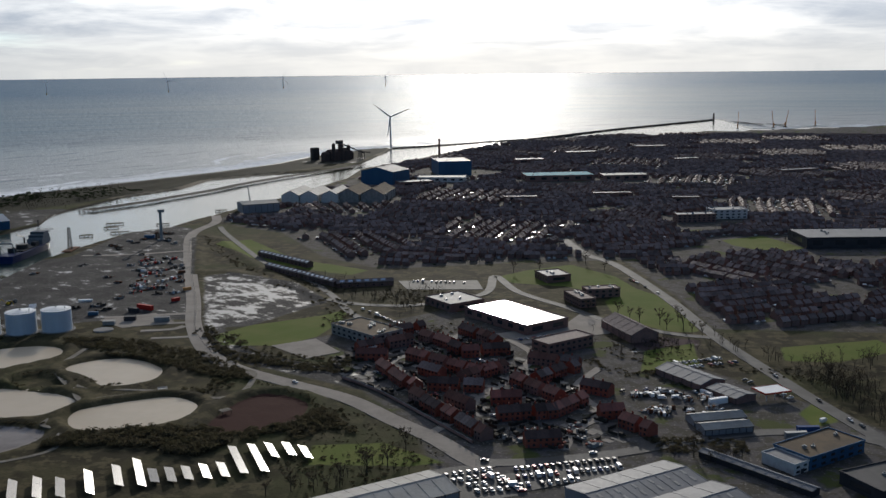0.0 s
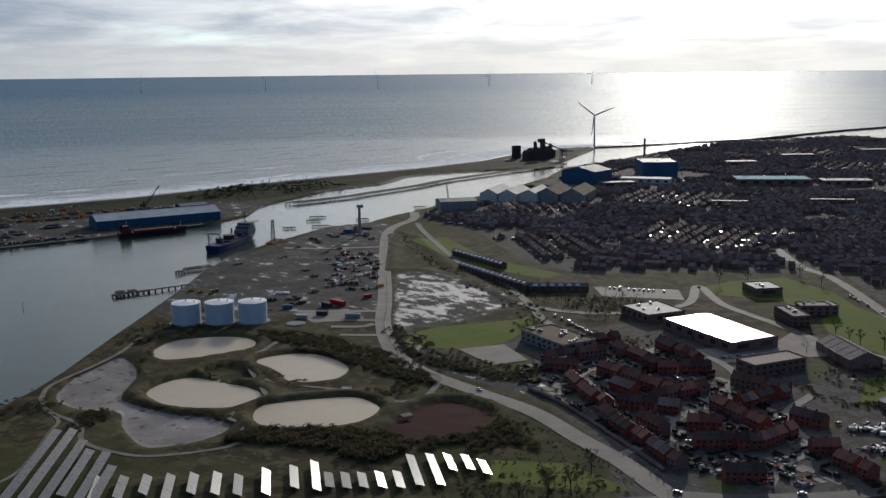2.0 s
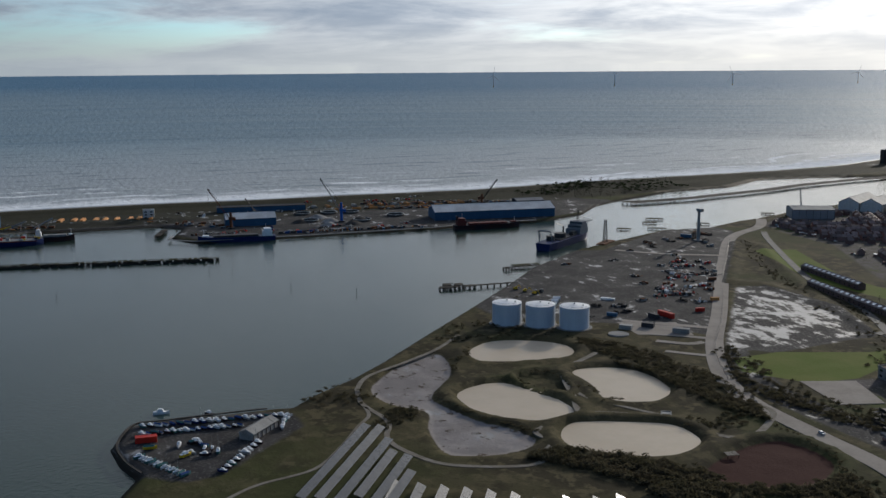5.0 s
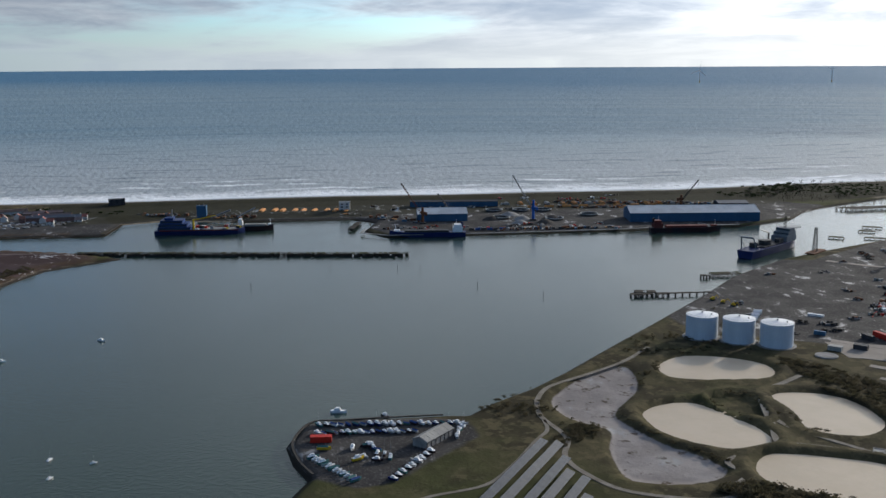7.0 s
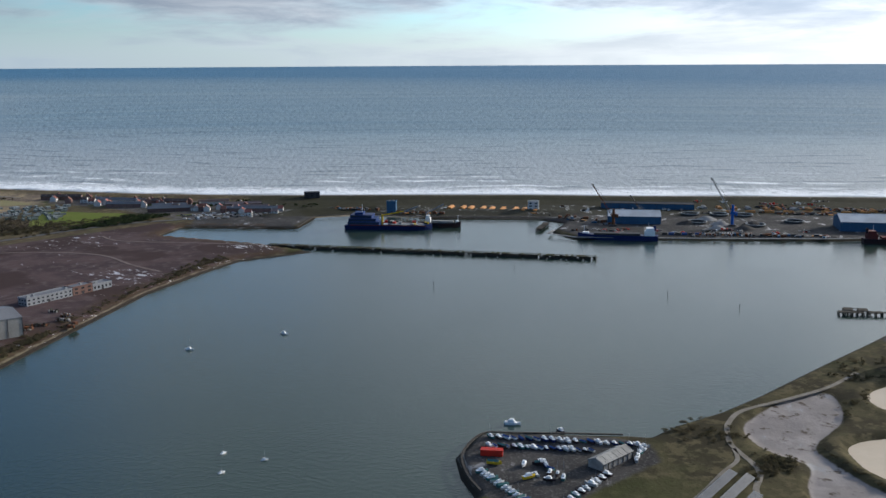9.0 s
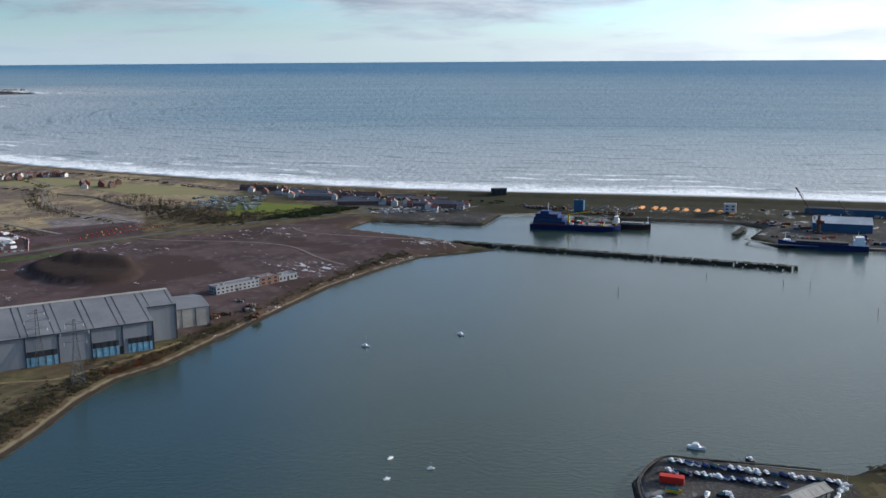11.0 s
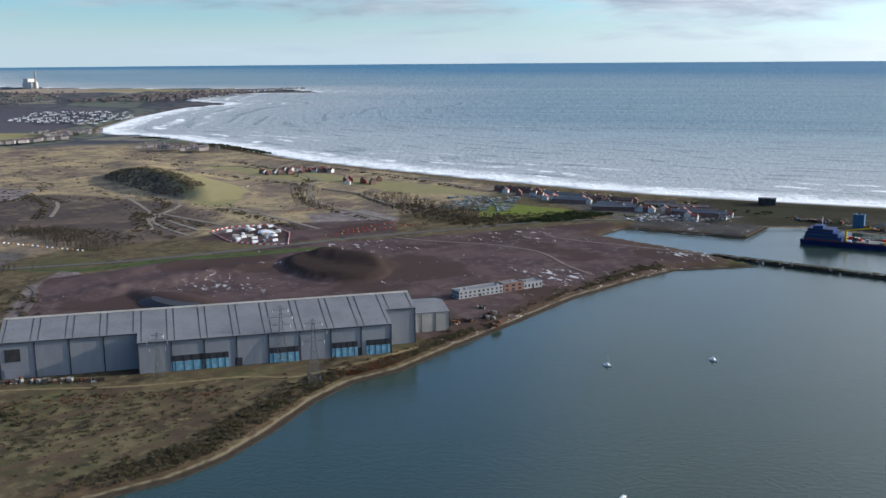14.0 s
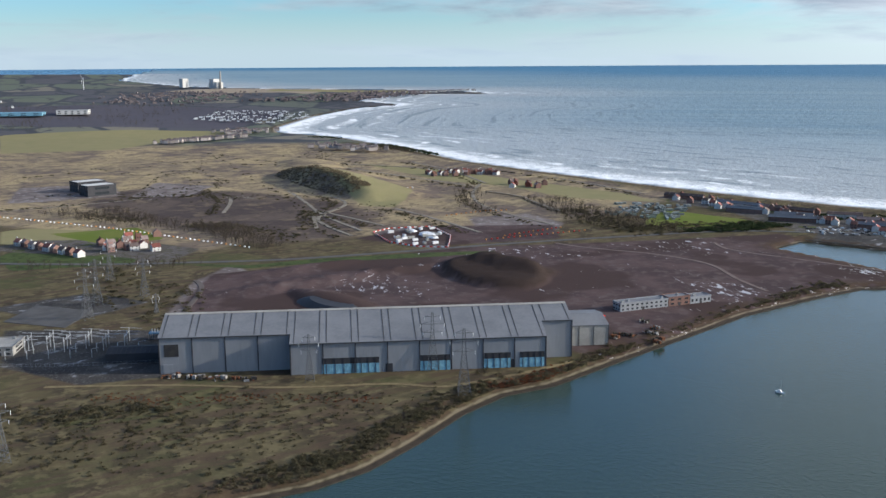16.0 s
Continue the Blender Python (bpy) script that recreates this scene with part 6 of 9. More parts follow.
for i in range(20):  # two rows along the river edge
    u = i / 19
    yard_boat(-545 + u * 33, 276 + u * 68, 200 + rng.uniform(-12, 12), rng.uniform(1.0, 1.4))
    if i < 17:
        yard_boat(-534 + u * 26, 271 + u * 56, 200 + rng.uniform(-14, 14), rng.uniform(0.9, 1.3))
for i in range(13):  # the row along the seawall
    u = i / 12
    yard_boat(-503 + u * 36, 257 + u * 8, 100 + rng.uniform(-10, 10), rng.uniform(1.0, 1.4), hull=gelcoat if i % 3 else tarp_green)
for i in range(11):
    yard_boat(-494 + rng.uniform(-12, 12), 285 + rng.uniform(-6, 8), rng.uniform(0, 360), rng.uniform(1.0, 1.5))
for i in range(9):
    u = i / 8
    yard_boat(-460 - u * 22, 281 + u * 31, 210 + rng.uniform(-12, 12), rng.uniform(1.0, 1.5))
yard_boat(-490, 276, 100, 1.5, yellow_paint, "cabin")
yard_boat(-511, 266, 60, 1.6, yellow_paint, "green")
box_unit(-523, 269, 65, 11, 4, 3.2, red_paint, "red container at the edge of the boatyard")
for i in range(5):
    yard_boat(-508 + i * 3.5, 346 - i * 3, 80 + 20 * i, 1.2, kind="sail")
shed("boat_workshop", at(-487, 313, 118), 24, 9, 3.6, 5.6, concrete, roof_pale, "long pale-roofed workshop in the boatyard", 6, 4)
wall_pts = curve_points([(-484, 250), (-505, 250), (-530, 256), (-552, 274), (-548, 290), (-537, 321), (-528, 344)], False, 5)
ribbon("seawall", wall_pts, 1.2, LAND + 0.5, stone_dark, "low dark seawall round the boatyard", "seawall", steps=1)
for x, y, tn, sz, k, h in ((-568, 297, 60, 2.0, "cabin", white_paint), (-549, 318, 10, 1.5, "cabin", hull_dark), (-573, 141, 130, 0.85, "sail", white_paint), (-548, 138, 120, 0.85, "sail", white_paint), (-558, 160, 100, 0.85, "sail", white_paint), (-794, 203, 40, 1.4, "cabin", white_paint), (-773, 134, 60, 1.3, "sail", white_paint)):
    boat(x, y, tn, 0.0, h, k, sz, "small boat moored in the still river", "moored boats")
for x, y in ((-956, 445), (-907, 519), (-813, 529), (-755, 561), (-910, 351), (-918, 500)):
    solid("marker_post", Geo().cyl(0, 0, -3, 4.5, 0.22, n=8).box(-0.5, -0.1, 3.4, 0.5, 0.1, 4.4), steel_dark, "dark timber channel post in the river", "post", "channel posts", m=afloat(x, y, 0))

# ---- the port on the spit ----
port_roof = material("pale_port_roof", (0.60, 0.61, 0.60), (0.46, 0.46, 0.45), 0.06, 0.7, specular=0.2)
shed("port_warehouse", at(-1027, 868, 63), 160, 44, 10.5, 17, blue_clad, port_roof, "long blue port warehouse with a pale roof", 16, trim=blue_clad)
shed("port_warehouse", at(-1160, 642, 66), 62, 34, 9, 14.5, blue_clad, port_roof, "blue port warehouse with a pale roof", 8, trim=blue_clad)
shed("port_shed", at(-1058, 1040, 63), 40, 26, 7, 9, dark_clad, roof_grey, "low dark port shed", 4)
shed("port_shed", at(-1280, 690, 63), 120, 18, 7, 8, blue_clad, dark_clad, "long dark blue port shed beside the dunes", 10)
flat_block("port_building", at(-1290, 590, 66), 14, 10, 12, render_white, roof_pale, "white port building on the quay", 3, 3, 1)
flat_block("plant", at(-1330, 410, 66), 12, 9, 15, blue_clad, blue_clad, "blue processing tower on the quay", 1, 0, 2, "tower")
for k in range(2):
    t = thing("conveyor", at(-1318 + k * 14, 425 + k * 30, 60 + 40 * k), "grey inclined conveyor on trestles", "conveyor", "port conveyors")
    part("belt", Geo().bar((0, 0, 1), (26, 0, 11), 0.8), steel_galv, t)
    part("leg", Geo().bar((18, -1, 0), (20, 0, 8), 0.2).bar((18, 1, 0), (20, 0, 8), 0.2), steel_galv, t)
rng = random.Random(8)


def pipe_stack(x, y, turn, n, length, mat, label="stack of long coated pipes on the quay"):
    t = thing("pipe_stack", at(x, y, turn), label, "pipes", "pipe stacks")
    for r in range(2):
        for i in range(n - r):
            part("pipe", Geo().put(Geo().cyl(0, 0, -length / 2, length / 2, 0.75, n=8), Matrix.Translation((0, (i + r / 2) * 1.6, 0.8 + r * 1.35)) @ Matrix.Rotation(math.pi / 2, 4, "Y")), mat, t)


for i in range(9):
    pipe_stack(-1345 + i * 7.5, 505 + i * 12 + rng.uniform(-2, 2), 150, 4, 22, orange_paint)
for i in range(13):
    pipe_stack(-1235 + i * 9 + rng.uniform(-5, 5), 820 + i * 17, 160, 4, 16, orange_paint if i % 3 else roof_pale)
for i in range(8):
    pipe_stack(-1190 + i * 9, 830 + i * 22, 70, 3, 12, orange_paint)
for i in range(34):
    u = rng.random()
    yard_pile(-1085 + u * 95 - rng.uniform(4, 55), 585 + u * 245 + rng.uniform(-6, 6), 4.0, 500 + i, "crates, plates and machinery on the port quay")
for i in range(34):
    u = rng.random()
    yard_pile(-1210 - rng.uniform(0, 110) + u * 60, 610 + u * 420, 4.5, 600 + i, "pipes and crates on the port ground")
for i, (x, y) in enumerate(((-1130, 730), (-1112, 765), (-1098, 800), (-1085, 745), (-1075, 775), (-1150, 770))):
    solid("gravel_cone", Geo().cyl(0, 0, 0, 3.6, 11 + i % 3, 4.5, 18).cyl(1, 1, 3.6, 4.6, 4.5, 1.0, 12), concrete if i % 2 else stone_dark, "round heap of grey aggregate on the quay", "heap", "aggregate heaps", m=at(x, y, i * 40))
for i in range(6):
    box_unit(-1070 + i * 3.0, 668 + i * 6.6, 66, 6, 2.5, 2.6, tarp_blue if i % 2 else steel_dark, "dark blue container on the quay edge")
# the quay's fender wall
quay = [(-1138, 562), (-1088, 567), (-986, 834), (-979, 885), (-945, 968)]
ribbon("quay_wall", quay, 3.0, LAND + 0.35, concrete, "pale concrete coping along the port quay", "quay", steps=2)
ribbon("quay_wall", [(-1309, 155), (-1260, 284), (-1334, 316), (-1340, 374), (-1286, 449), (-1231, 581)], 3.0, LAND + 0.3, stone_dark, "dark quay wall round the dock", "quay", steps=1)

# ---- the works on the spit, and the turbines ----
works_brown = material("soot_brown_sheet", (0.125, 0.078, 0.062), (0.085, 0.060, 0.052), 0.1, 0.85)
plant = thing("silo_works", at(-968, 2000, 60), "old rust-red silo works with conveyors on the spit", "works")
for x, y, w, h in ((-30, 0, 14, 20), (-8, 4, 26, 24), (20, 2, 22, 26), (40, 6, 10, 18)):
    part("hall", Geo().across([(y - w / 2, 0), (y - w / 2, h * 0.75), (y, h), (y + w / 2, h * 0.75), (y + w / 2, 0)], x - w / 2, x + w / 2), works_brown, plant)
for x, y, r, h in ((-14, -8, 4, 36), (8, -6, 5, 34), (16, 10, 5, 37), (28, -4, 4, 30)):
    part("silo", Geo().cyl(x, y, 0, h, r, n=14).cyl(x, y, h, h + 2.5, r, 0.6, 14), works_brown, plant)
part("conveyor", Geo().bar((16, 10, 36), (64, -14, 12), 1.3).bar((64, -14, 0), (64, -14, 12), 0.8), steel_dark, plant)
part("headhouse", Geo().box(5, 4, 34, 20, 12, 42), steel_dark, plant)
flat_block("water_tower", at(-1018, 1985, 60), 16, 12, 26, stone_dark, stone_dark, "square dark concrete silo on the spit", 1, 0, 0, "silo")
t = thing("loader", at(-915, 2005, 60), "dark ship loader on the spit's quay", "loader")
part("tower", lattice(Geo(), (0, 0, 0), (0, 0, 24), 8, 6, 0.5), steel_dark, t)
part("arm", Geo().bar((0, 0, 20), (24, -6, 16), 1.0), steel_dark, t)


def wind_turbine(x, y, hub, blade, spin, yaw, label, group="", z=LAND, sea=False):
    p, k = far(x, y, 0.0 if sea else LAND)
    t = thing("wind_turbine", Matrix.Translation(p) @ Matrix.Rotation(radians(yaw), 4, "Z") @ Matrix.Scale(k, 4), label, "wind turbine", group)
    part("tower", Geo().cyl(0, 0, -2, hub, 3.4 if sea else 2.4, 2.4 if sea else 1.5, 20), wind_white, t)
    if sea:
        part("foundation", Geo().cyl(0, 0, -3, 14, 4.0, 3.6, 16), yellow_paint, t)
    part("nacelle", Geo().box(-1.9, -7, hub - 1.2, 1.9, 4.5, hub + 2.6), wind_white, t)
    part("hub", Geo().put(Geo().cyl(0, 0, 0, 3, 2.0, 0.8, 12), Matrix.Translation((0, -7, hub + 0.6)) @ Matrix.Rotation(math.pi / 2, 4, "X")), wind_white, t)
    for i in range(3):
        a = radians(spin + 120 * i)
        d = Vector((math.sin(a), 0, math.cos(a)))
        s = d.cross(Vector((0, 1, 0)))
        c0 = Vector((0, -8.2, hub + 0.6))
        g, vs = Geo(), []
        for u, w in ((0, 1.0), (0.06, 1.2), (0.2, 2.0), (0.5, 1.3), (0.8, 0.8), (1.0, 0.25)):
            c = c0 + d * (blade * u)
            vs += [c + s * w, c + Vector((0, 0.35 * w, 0)), c - s * w, c - Vector((0, 0.35 * w, 0))]
        fs = [(3, 2, 1, 0), (20, 21, 22, 23)] + [(a0 * 4 + q, a0 * 4 + (q + 1) % 4, a0 * 4 + 4 + (q + 1) % 4, a0 * 4 + 4 + q) for a0 in range(5) for q in range(4)]
        part("blade", g.add(vs, fs), wind_white, t)


wind_turbine(-984, 2343, 77, 50, -52, 20, "tall white wind turbine on the spit")
for i, (x, y) in enumerate(((-7019, 6398), (-6310, 7270), (-5646, 8160), (-5205, 9630), (-4500, 10800))):
    wind_turbine(x, y, 105, 80, (10, 60, 95, 20, 40)[i], 35, "white offshore wind turbine standing in the sea", "offshore turbines", sea=True)

# ---- pylons and the substation ----
insulator_grey = material("porcelain_grey", (0.42, 0.43, 0.44), (0.33, 0.34, 0.35), 0.3, 0.5)
pylon_grey = material("weathered_pylon_steel", (0.13, 0.135, 0.14), (0.10, 0.105, 0.11), 0.3, 0.6, metal=0.2)


def pylon(x, y, h, turn, label="grey lattice electricity pylon"):
    t = thing("pylon", at(x, y, turn), label, "pylon", "electricity pylons")
    b, w = h * 0.095, h * 0.028
    corner = lambda s, q: Vector((q[0] * (b + (w - b) * s), q[1] * (b + (w - b) * s), h * 0.62 * s))
    quad = ((1, 1), (1, -1), (-1, -1), (-1, 1))
    brace = Geo()
    for i, q in enumerate(quad):
        q2 = quad[(i + 1) % 4]
        part("leg", Geo().bar(corner(0, q), corner(1, q), 0.13), pylon_grey, t)
        part("leg", Geo().bar(corner(1, q), (q[0] * w * 0.5, q[1] * w * 0.5, h), 0.12), pylon_grey, t)
        for k in range(7):
            s0, s1 = k / 7, (k + 1) / 7
            brace.bar(corner(s0, q), corner(s1, q2), 0.08).bar(corner(s0, q2), corner(s1, q), 0.08).bar(corner(s1, q), corner(s1, q2), 0.08)
        for k in range(6):
            z0, z1 = h * (0.62 + 0.38 * k / 6), h * (0.62 + 0.38 * (k + 1) / 6)
            f0, f1 = w * (1 - 0.5 * k / 6), w * (1 - 0.5 * (k + 1) / 6)
            brace.bar((q[0] * f0, q[1] * f0, z0), (q2[0] * f1, q2[1] * f1, z1), 0.07)
    part("bracing", brace, pylon_grey, t)
    for z, reach in ((0.66, 0.16), (0.80, 0.20), (0.93, 0.13)):
        for s in (-1, 1):
            r = h * reach * s
            part("cross_arm", Geo().bar((0, w, h * z), (0, r, h * z), 0.1).bar((w, 0, h * z), (0, r, h * z), 0.1).bar((0, 0, h * (z + 0.05)), (0, r, h * z), 0.1), pylon_grey, t)
            part("insulator", Geo().bar((0, r, h * z), (0, r, h * z - 2.2), 0.14, n=6), white_paint, t)


for x, y, h, tn in ((-703, -42, 41, 25), (-744, -76, 38, 25), (-700, -141, 30, 25), (-818, -332, 16, 60), (-786, -372, 40, 60), (-828, -395, 38, 60), (-860, -372, 34, 60), (-536, -228, 32, 70), (-905, -440, 36, 60)):
    pylon(x, y, h, tn)

SUB = at(-705, -300, 114.3)


def sub_at(x, y, z=0):
    return SUB @ Matrix.Translation((x, y, z))


for i in range(6):
    t = thing("busbar_gantry", sub_at(-52 + i * 13, 22 + (i % 2) * 6), "white tubular switchgear gantry in the substation", "switchgear", "substation gantries")
    for y in (-8, 0, 8):
        part("post", Geo().cyl(0, y, 0, 7.5, 0.22, n=8), insulator_grey, t)
        part("insulator", Geo().cyl(0, y, 7.5, 10.2, 0.3, n=8), insulator_grey, t)
        part("busbar", Geo().bar((-6, y, 10.2), (9, y, 9.2), 0.16), insulator_grey, t)
    part("beam", Geo().bar((0, -9, 7.6), (0, 9, 7.6), 0.25), insulator_grey, t)
for i in range(14):
    t = thing("insulator_post", sub_at(-60 + (i % 7) * 14, -2 + (i // 7) * 14), "grey insulator post in the substation", "switchgear", "substation posts")
    part("pedestal", Geo().cyl(0, 0, 0, 3.0, 0.3, n=8), steel_galv, t)
    part("insulator", Geo().cyl(0, 0, 3.0, 6.0, 0.35, 0.22, 8), insulator_grey, t)
    part("arm", Geo().bar((0, 0, 6), (5, 1, 6.6), 0.12), insulator_grey, t)
for i, (x, y) in enumerate(((42, 4), (46, 24), (30, 40))):
    t = thing("transformer", sub_at(x, y), "blue-grey power transformer with cooling fins", "transformer", "substation transformers")
    part("tank", Geo().box(-4, -3, 0.4, 4, 3, 5), blue_clad if i else steel_galv, t)
    for k in range(7):
        part("fin", Geo().box(-3.7 + k * 1.2, -4.2, 0.8, -3.4 + k * 1.2, -3.05, 4.6), steel_galv, t)
    part("bushing", Geo().cyl(-2, 0, 5, 7.4, 0.3, n=8).cyl(0, 0, 5, 7.4, 0.3, n=8).cyl(2, 0, 5, 7.4, 0.3, n=8), insulator_grey, t)
flat_block("control_building", sub_at(-76, 8) @ Matrix.Rotation(0.0, 4, "Z"), 18, 26, 6, concrete, roof_pale, "pale substation control building", 2, 4, 3)
flat_block("switch_house", sub_at(44, -14), 10, 5, 4, steel_galv, roof_grey, "small grey switch house", 1, 2, 0)
fence = thing("fence", SUB, "grey palisade fence round the substation", "fence")
for a, b in (((-90, -14), (-20, -22)), ((-20, -22), (62, -20)), ((-90, -14), (-90, 60))):
    n = int(math.hypot(b[0] - a[0], b[1] - a[1]) / 3)
    for i in range(n):
        x0, y0 = a[0] + (b[0] - a[0]) * i / n, a[1] + (b[1] - a[1]) * i / n
        x1, y1 = a[0] + (b[0] - a[0]) * (i + 1) / n, a[1] + (b[1] - a[1]) * (i + 1) / n
        part("panel", Geo().bar((x0, y0, 0.4), (x1, y1, 0.4), 0.05).bar((x0, y0, 2.2), (x1, y1, 2.2), 0.05).bar((x0, y0, 0), (x0, y0, 2.4), 0.07), steel_galv, fence)
for i in range(7):
    yard_pile(-678 - i * 2.5 + rng.uniform(-2, 2), -232 + i * 9 + rng.uniform(-3, 3), rng.uniform(2.0, 4.0), 800 + i, "concrete blocks and pipes beside the warehouse", [stone_dark, concrete, timber, rust])

# the long brick office by the brown land, and the yard clutter
flat_block("brick_office", at(-930, 14, 131), 44, 11, 6.4, steel_grey, roof_grey, "long grey office with rows of windows", 2, 16, 3)
flat_block("brick_office", at(-959.3, 47.8, 131), 20, 11, 7.0, brick_dark, roof_grey, "brick stair block of the long office", 2, 5, 1)
flat_block("office", at(-972.8, 63.3, 131), 20, 11, 5.2, steel_grey, roof_grey, "low grey wing of the long office", 1, 7, 1)
box_unit(-906, 2, 66, 8, 2.6, 3, red_paint, "red lorry body parked on the brown land", "trailer")
for i in range(9):
    yard_pile(-880 + rng.uniform(-30, 30), 30 + rng.uniform(-12, 25), 3, 850 + i, "rubble and pallets on the river bank", [concrete, timber, stone_dark, rust])
solid("spoil_mound", Geo().cyl(0, 0, 0, 4, 30, 18, 24), dark_clad, "long low heap of black material", "heap", m=at(-880, -210, 60) @ Matrix.Diagonal((1.5, 0.6, 1, 1)))

# works compound ringed with red and white barriers
compound = [(-1217, -315), (-1248, -306), (-1275, -264), (-1222, -222), (-1152, -202), (-1147, -233), (-1161, -271)]
for (x0, y0), (x1, y1) in zip(compound, compound[1:] + compound[:1]):
    n, turn = int(math.hypot(x1 - x0, y1 - y0) / 7.2), math.degrees(math.atan2(y1 - y0, x1 - x0))
    for i in range(n):
        u = (i + 0.5) / n
        t = thing("barrier", at(x0 + (x1 - x0) * u, y0 + (y1 - y0) * u, turn + rng.uniform(-6, 6)), "red and white plastic site barrier", "barrier", "site barriers")
        part("rail", Geo().box(-3, -0.3, 0.15, -0.03, 0.3, 1.25), red_paint, t)
        part("rail", Geo().box(0.03, -0.3, 0.15, 3, 0.3, 1.25), white_paint, t)
sheeting = material("white_sheeting", (0.70, 0.71, 0.73), (0.52, 0.53, 0.55), 0.12, 0.6)
for x, y, tn, lx, ly, h in ((-1222, -250, 40, 15, 9, 2.6), (-1205, -238, 60, 8, 6, 2.0), (-1240, -275, 30, 8, 5, 1.8)):
    g, ring = Geo(), 20
    for z, k in ((0.0, 1.0), (0.55, 0.86), (0.9, 0.55), (1.0, 0.12)):
        g.v += [(lx * k * math.cos(i * math.tau / ring) * (1 + 0.10 * math.sin(i * 2.3)), ly * k * math.sin(i * math.tau / ring) * (1 + 0.12 * math.cos(i * 1.7)), h * z) for i in range(ring)]
    g.f += [(q * ring + i, q * ring + (i + 1) % ring, (q + 1) * ring + (i + 1) % ring, (q + 1) * ring + i) for q in range(3) for i in range(ring)] + [tuple(range(3 * ring, 4 * ring))]
    solid("sheeted_heap", g, sheeting, "heap under white sheeting in the works compound", "heap", "sheeted heaps", m=at(x, y, tn))
cabins = 0
while cabins < 26:
    x, y = rng.uniform(-1270, -1150), rng.uniform(-312, -205)
    if inside_by(compound, np.array([x]), np.array([y]))[0] > 5:
        box_unit(x, y, 40 + rng.choice([0, 90]), 6, 2.5, 2.6, rng.choice([white_paint, roof_pale, steel_galv, white_paint]), "pale site cabin in the works compound", "cabin")
        cabins += 1
for i, (px, py) in enumerate(((-1430, -905), (-1395, -860))):
    flat_block("new_block", at(px, py, 62), 30, 44, 16, dark_clad, render_white, "new dark building with a white roof on cleared land", 2, 5, 0)
# barrier lines like beads along the haul roads
for k, (x0, y0, x1, y1) in enumerate(((-1188, -819, -1154, -622), (-1154, -622, -1089, -397), (-1481, -415, -1584, -399), (-1362, -274, -1407, -243), (-1407, -243, -1433, -208), (-1208, -177, -1304, -80), (-1239, -164, -1318, -112))):
    n = int(math.hypot(x1 - x0, y1 - y0) / 7)
    line = thing("barrier_row", Matrix.Identity(4), "row of small white and red barriers along a track", "barrier", "barrier rows")
    for i in range(n):
        part("barrier", Geo().block(x0 + (x1 - x0) * i / n, y0 + (y1 - y0) * i / n, 1.5, 1.5, LAND + (5 if k == 2 else 0), LAND + 1.3 + (6 if k == 2 else 0)), orange_paint if k in (3, 4) or i % 3 == 0 else red_paint if k > 4 else white_paint, line)


# ---- houses ----
def house_meshes(wall, roof, w=6.0, d=8.5, eave=5.2, ridge=8.4):
    """The shared meshes of one kind of house."""
    h = d / 2
    return dict(
        wall=Geo().across([(0, 0), (0, eave), (h, ridge), (d, eave), (d, 0)], 0, w).mesh("wall", wall),
        roof=[Geo().across([(-0.4, eave - 0.15), (h, ridge + 0.08), (h, ridge + 0.26), (-0.4, eave + 0.06)], -0.15, w + 0.15).mesh("roof", roof),
              Geo().across([(d + 0.4, eave - 0.15), (h, ridge + 0.08), (h, ridge + 0.26), (d + 0.4, eave + 0.06)], -0.15, w + 0.15).mesh("roof", roof)],
        chimney=Geo().box(0.2, h - 0.45, ridge - 0.6, 1.1, h + 0.45, ridge + 1.3).cyl(0.45, h, ridge + 1.3, ridge + 1.8, 0.16, n=6).cyl(0.85, h, ridge + 1.3, ridge + 1.8, 0.16, n=6).mesh("chimney", wall),
        ridge_tile=Geo().box(-0.15, h - 0.15, ridge + 0.2, w + 0.15, h + 0.15, ridge + 0.36).mesh("ridge_tile", roof),
        window=Geo().box(-0.65, -0.07, 0, 0.65, 0.0, 1.2).mesh("window", glass),
        door=Geo().box(-0.5, -0.08, 0, 0.5, -0.002, 2.05).mesh("door", door_paint), w=w, d=d)


def house(x, y, turn, k, label, group="estate houses"):
    t = thing("house", at(x, y, turn), label, "house", group)
    part("wall", k["wall"], None, t)
    for r in k["roof"]:
        part("roof", r, None, t)
    part("chimney", k["chimney"], None, t)
    part("door", k["door"], None, t).location = (k["w"] * 0.25, 0, 0)
    for px, z in ((0.7, 1.0), (0.25, 3.5), (0.75, 3.5)):
        part("window", k["window"], None, t).location = (k["w"] * px, 0, z)
    return t


red_a, red_b, red_c = house_meshes(brick_red, tile_red), house_meshes(brick_red, tile_red, 7.2, 8.0, 5.0, 8.2), house_meshes(brick_red, slate, 6.0, 8.5)
rng = random.Random(5)
EX, EY = (0.866, -0.5), (0.5, 0.866)  # along the estate's road, and away from it
estate = [(-298, 590), (-252, 556), (-160, 492), (-120, 488), (-72, 524), (-108, 566), (-172, 648), (-228, 690), (-272, 690), (-300, 640)]


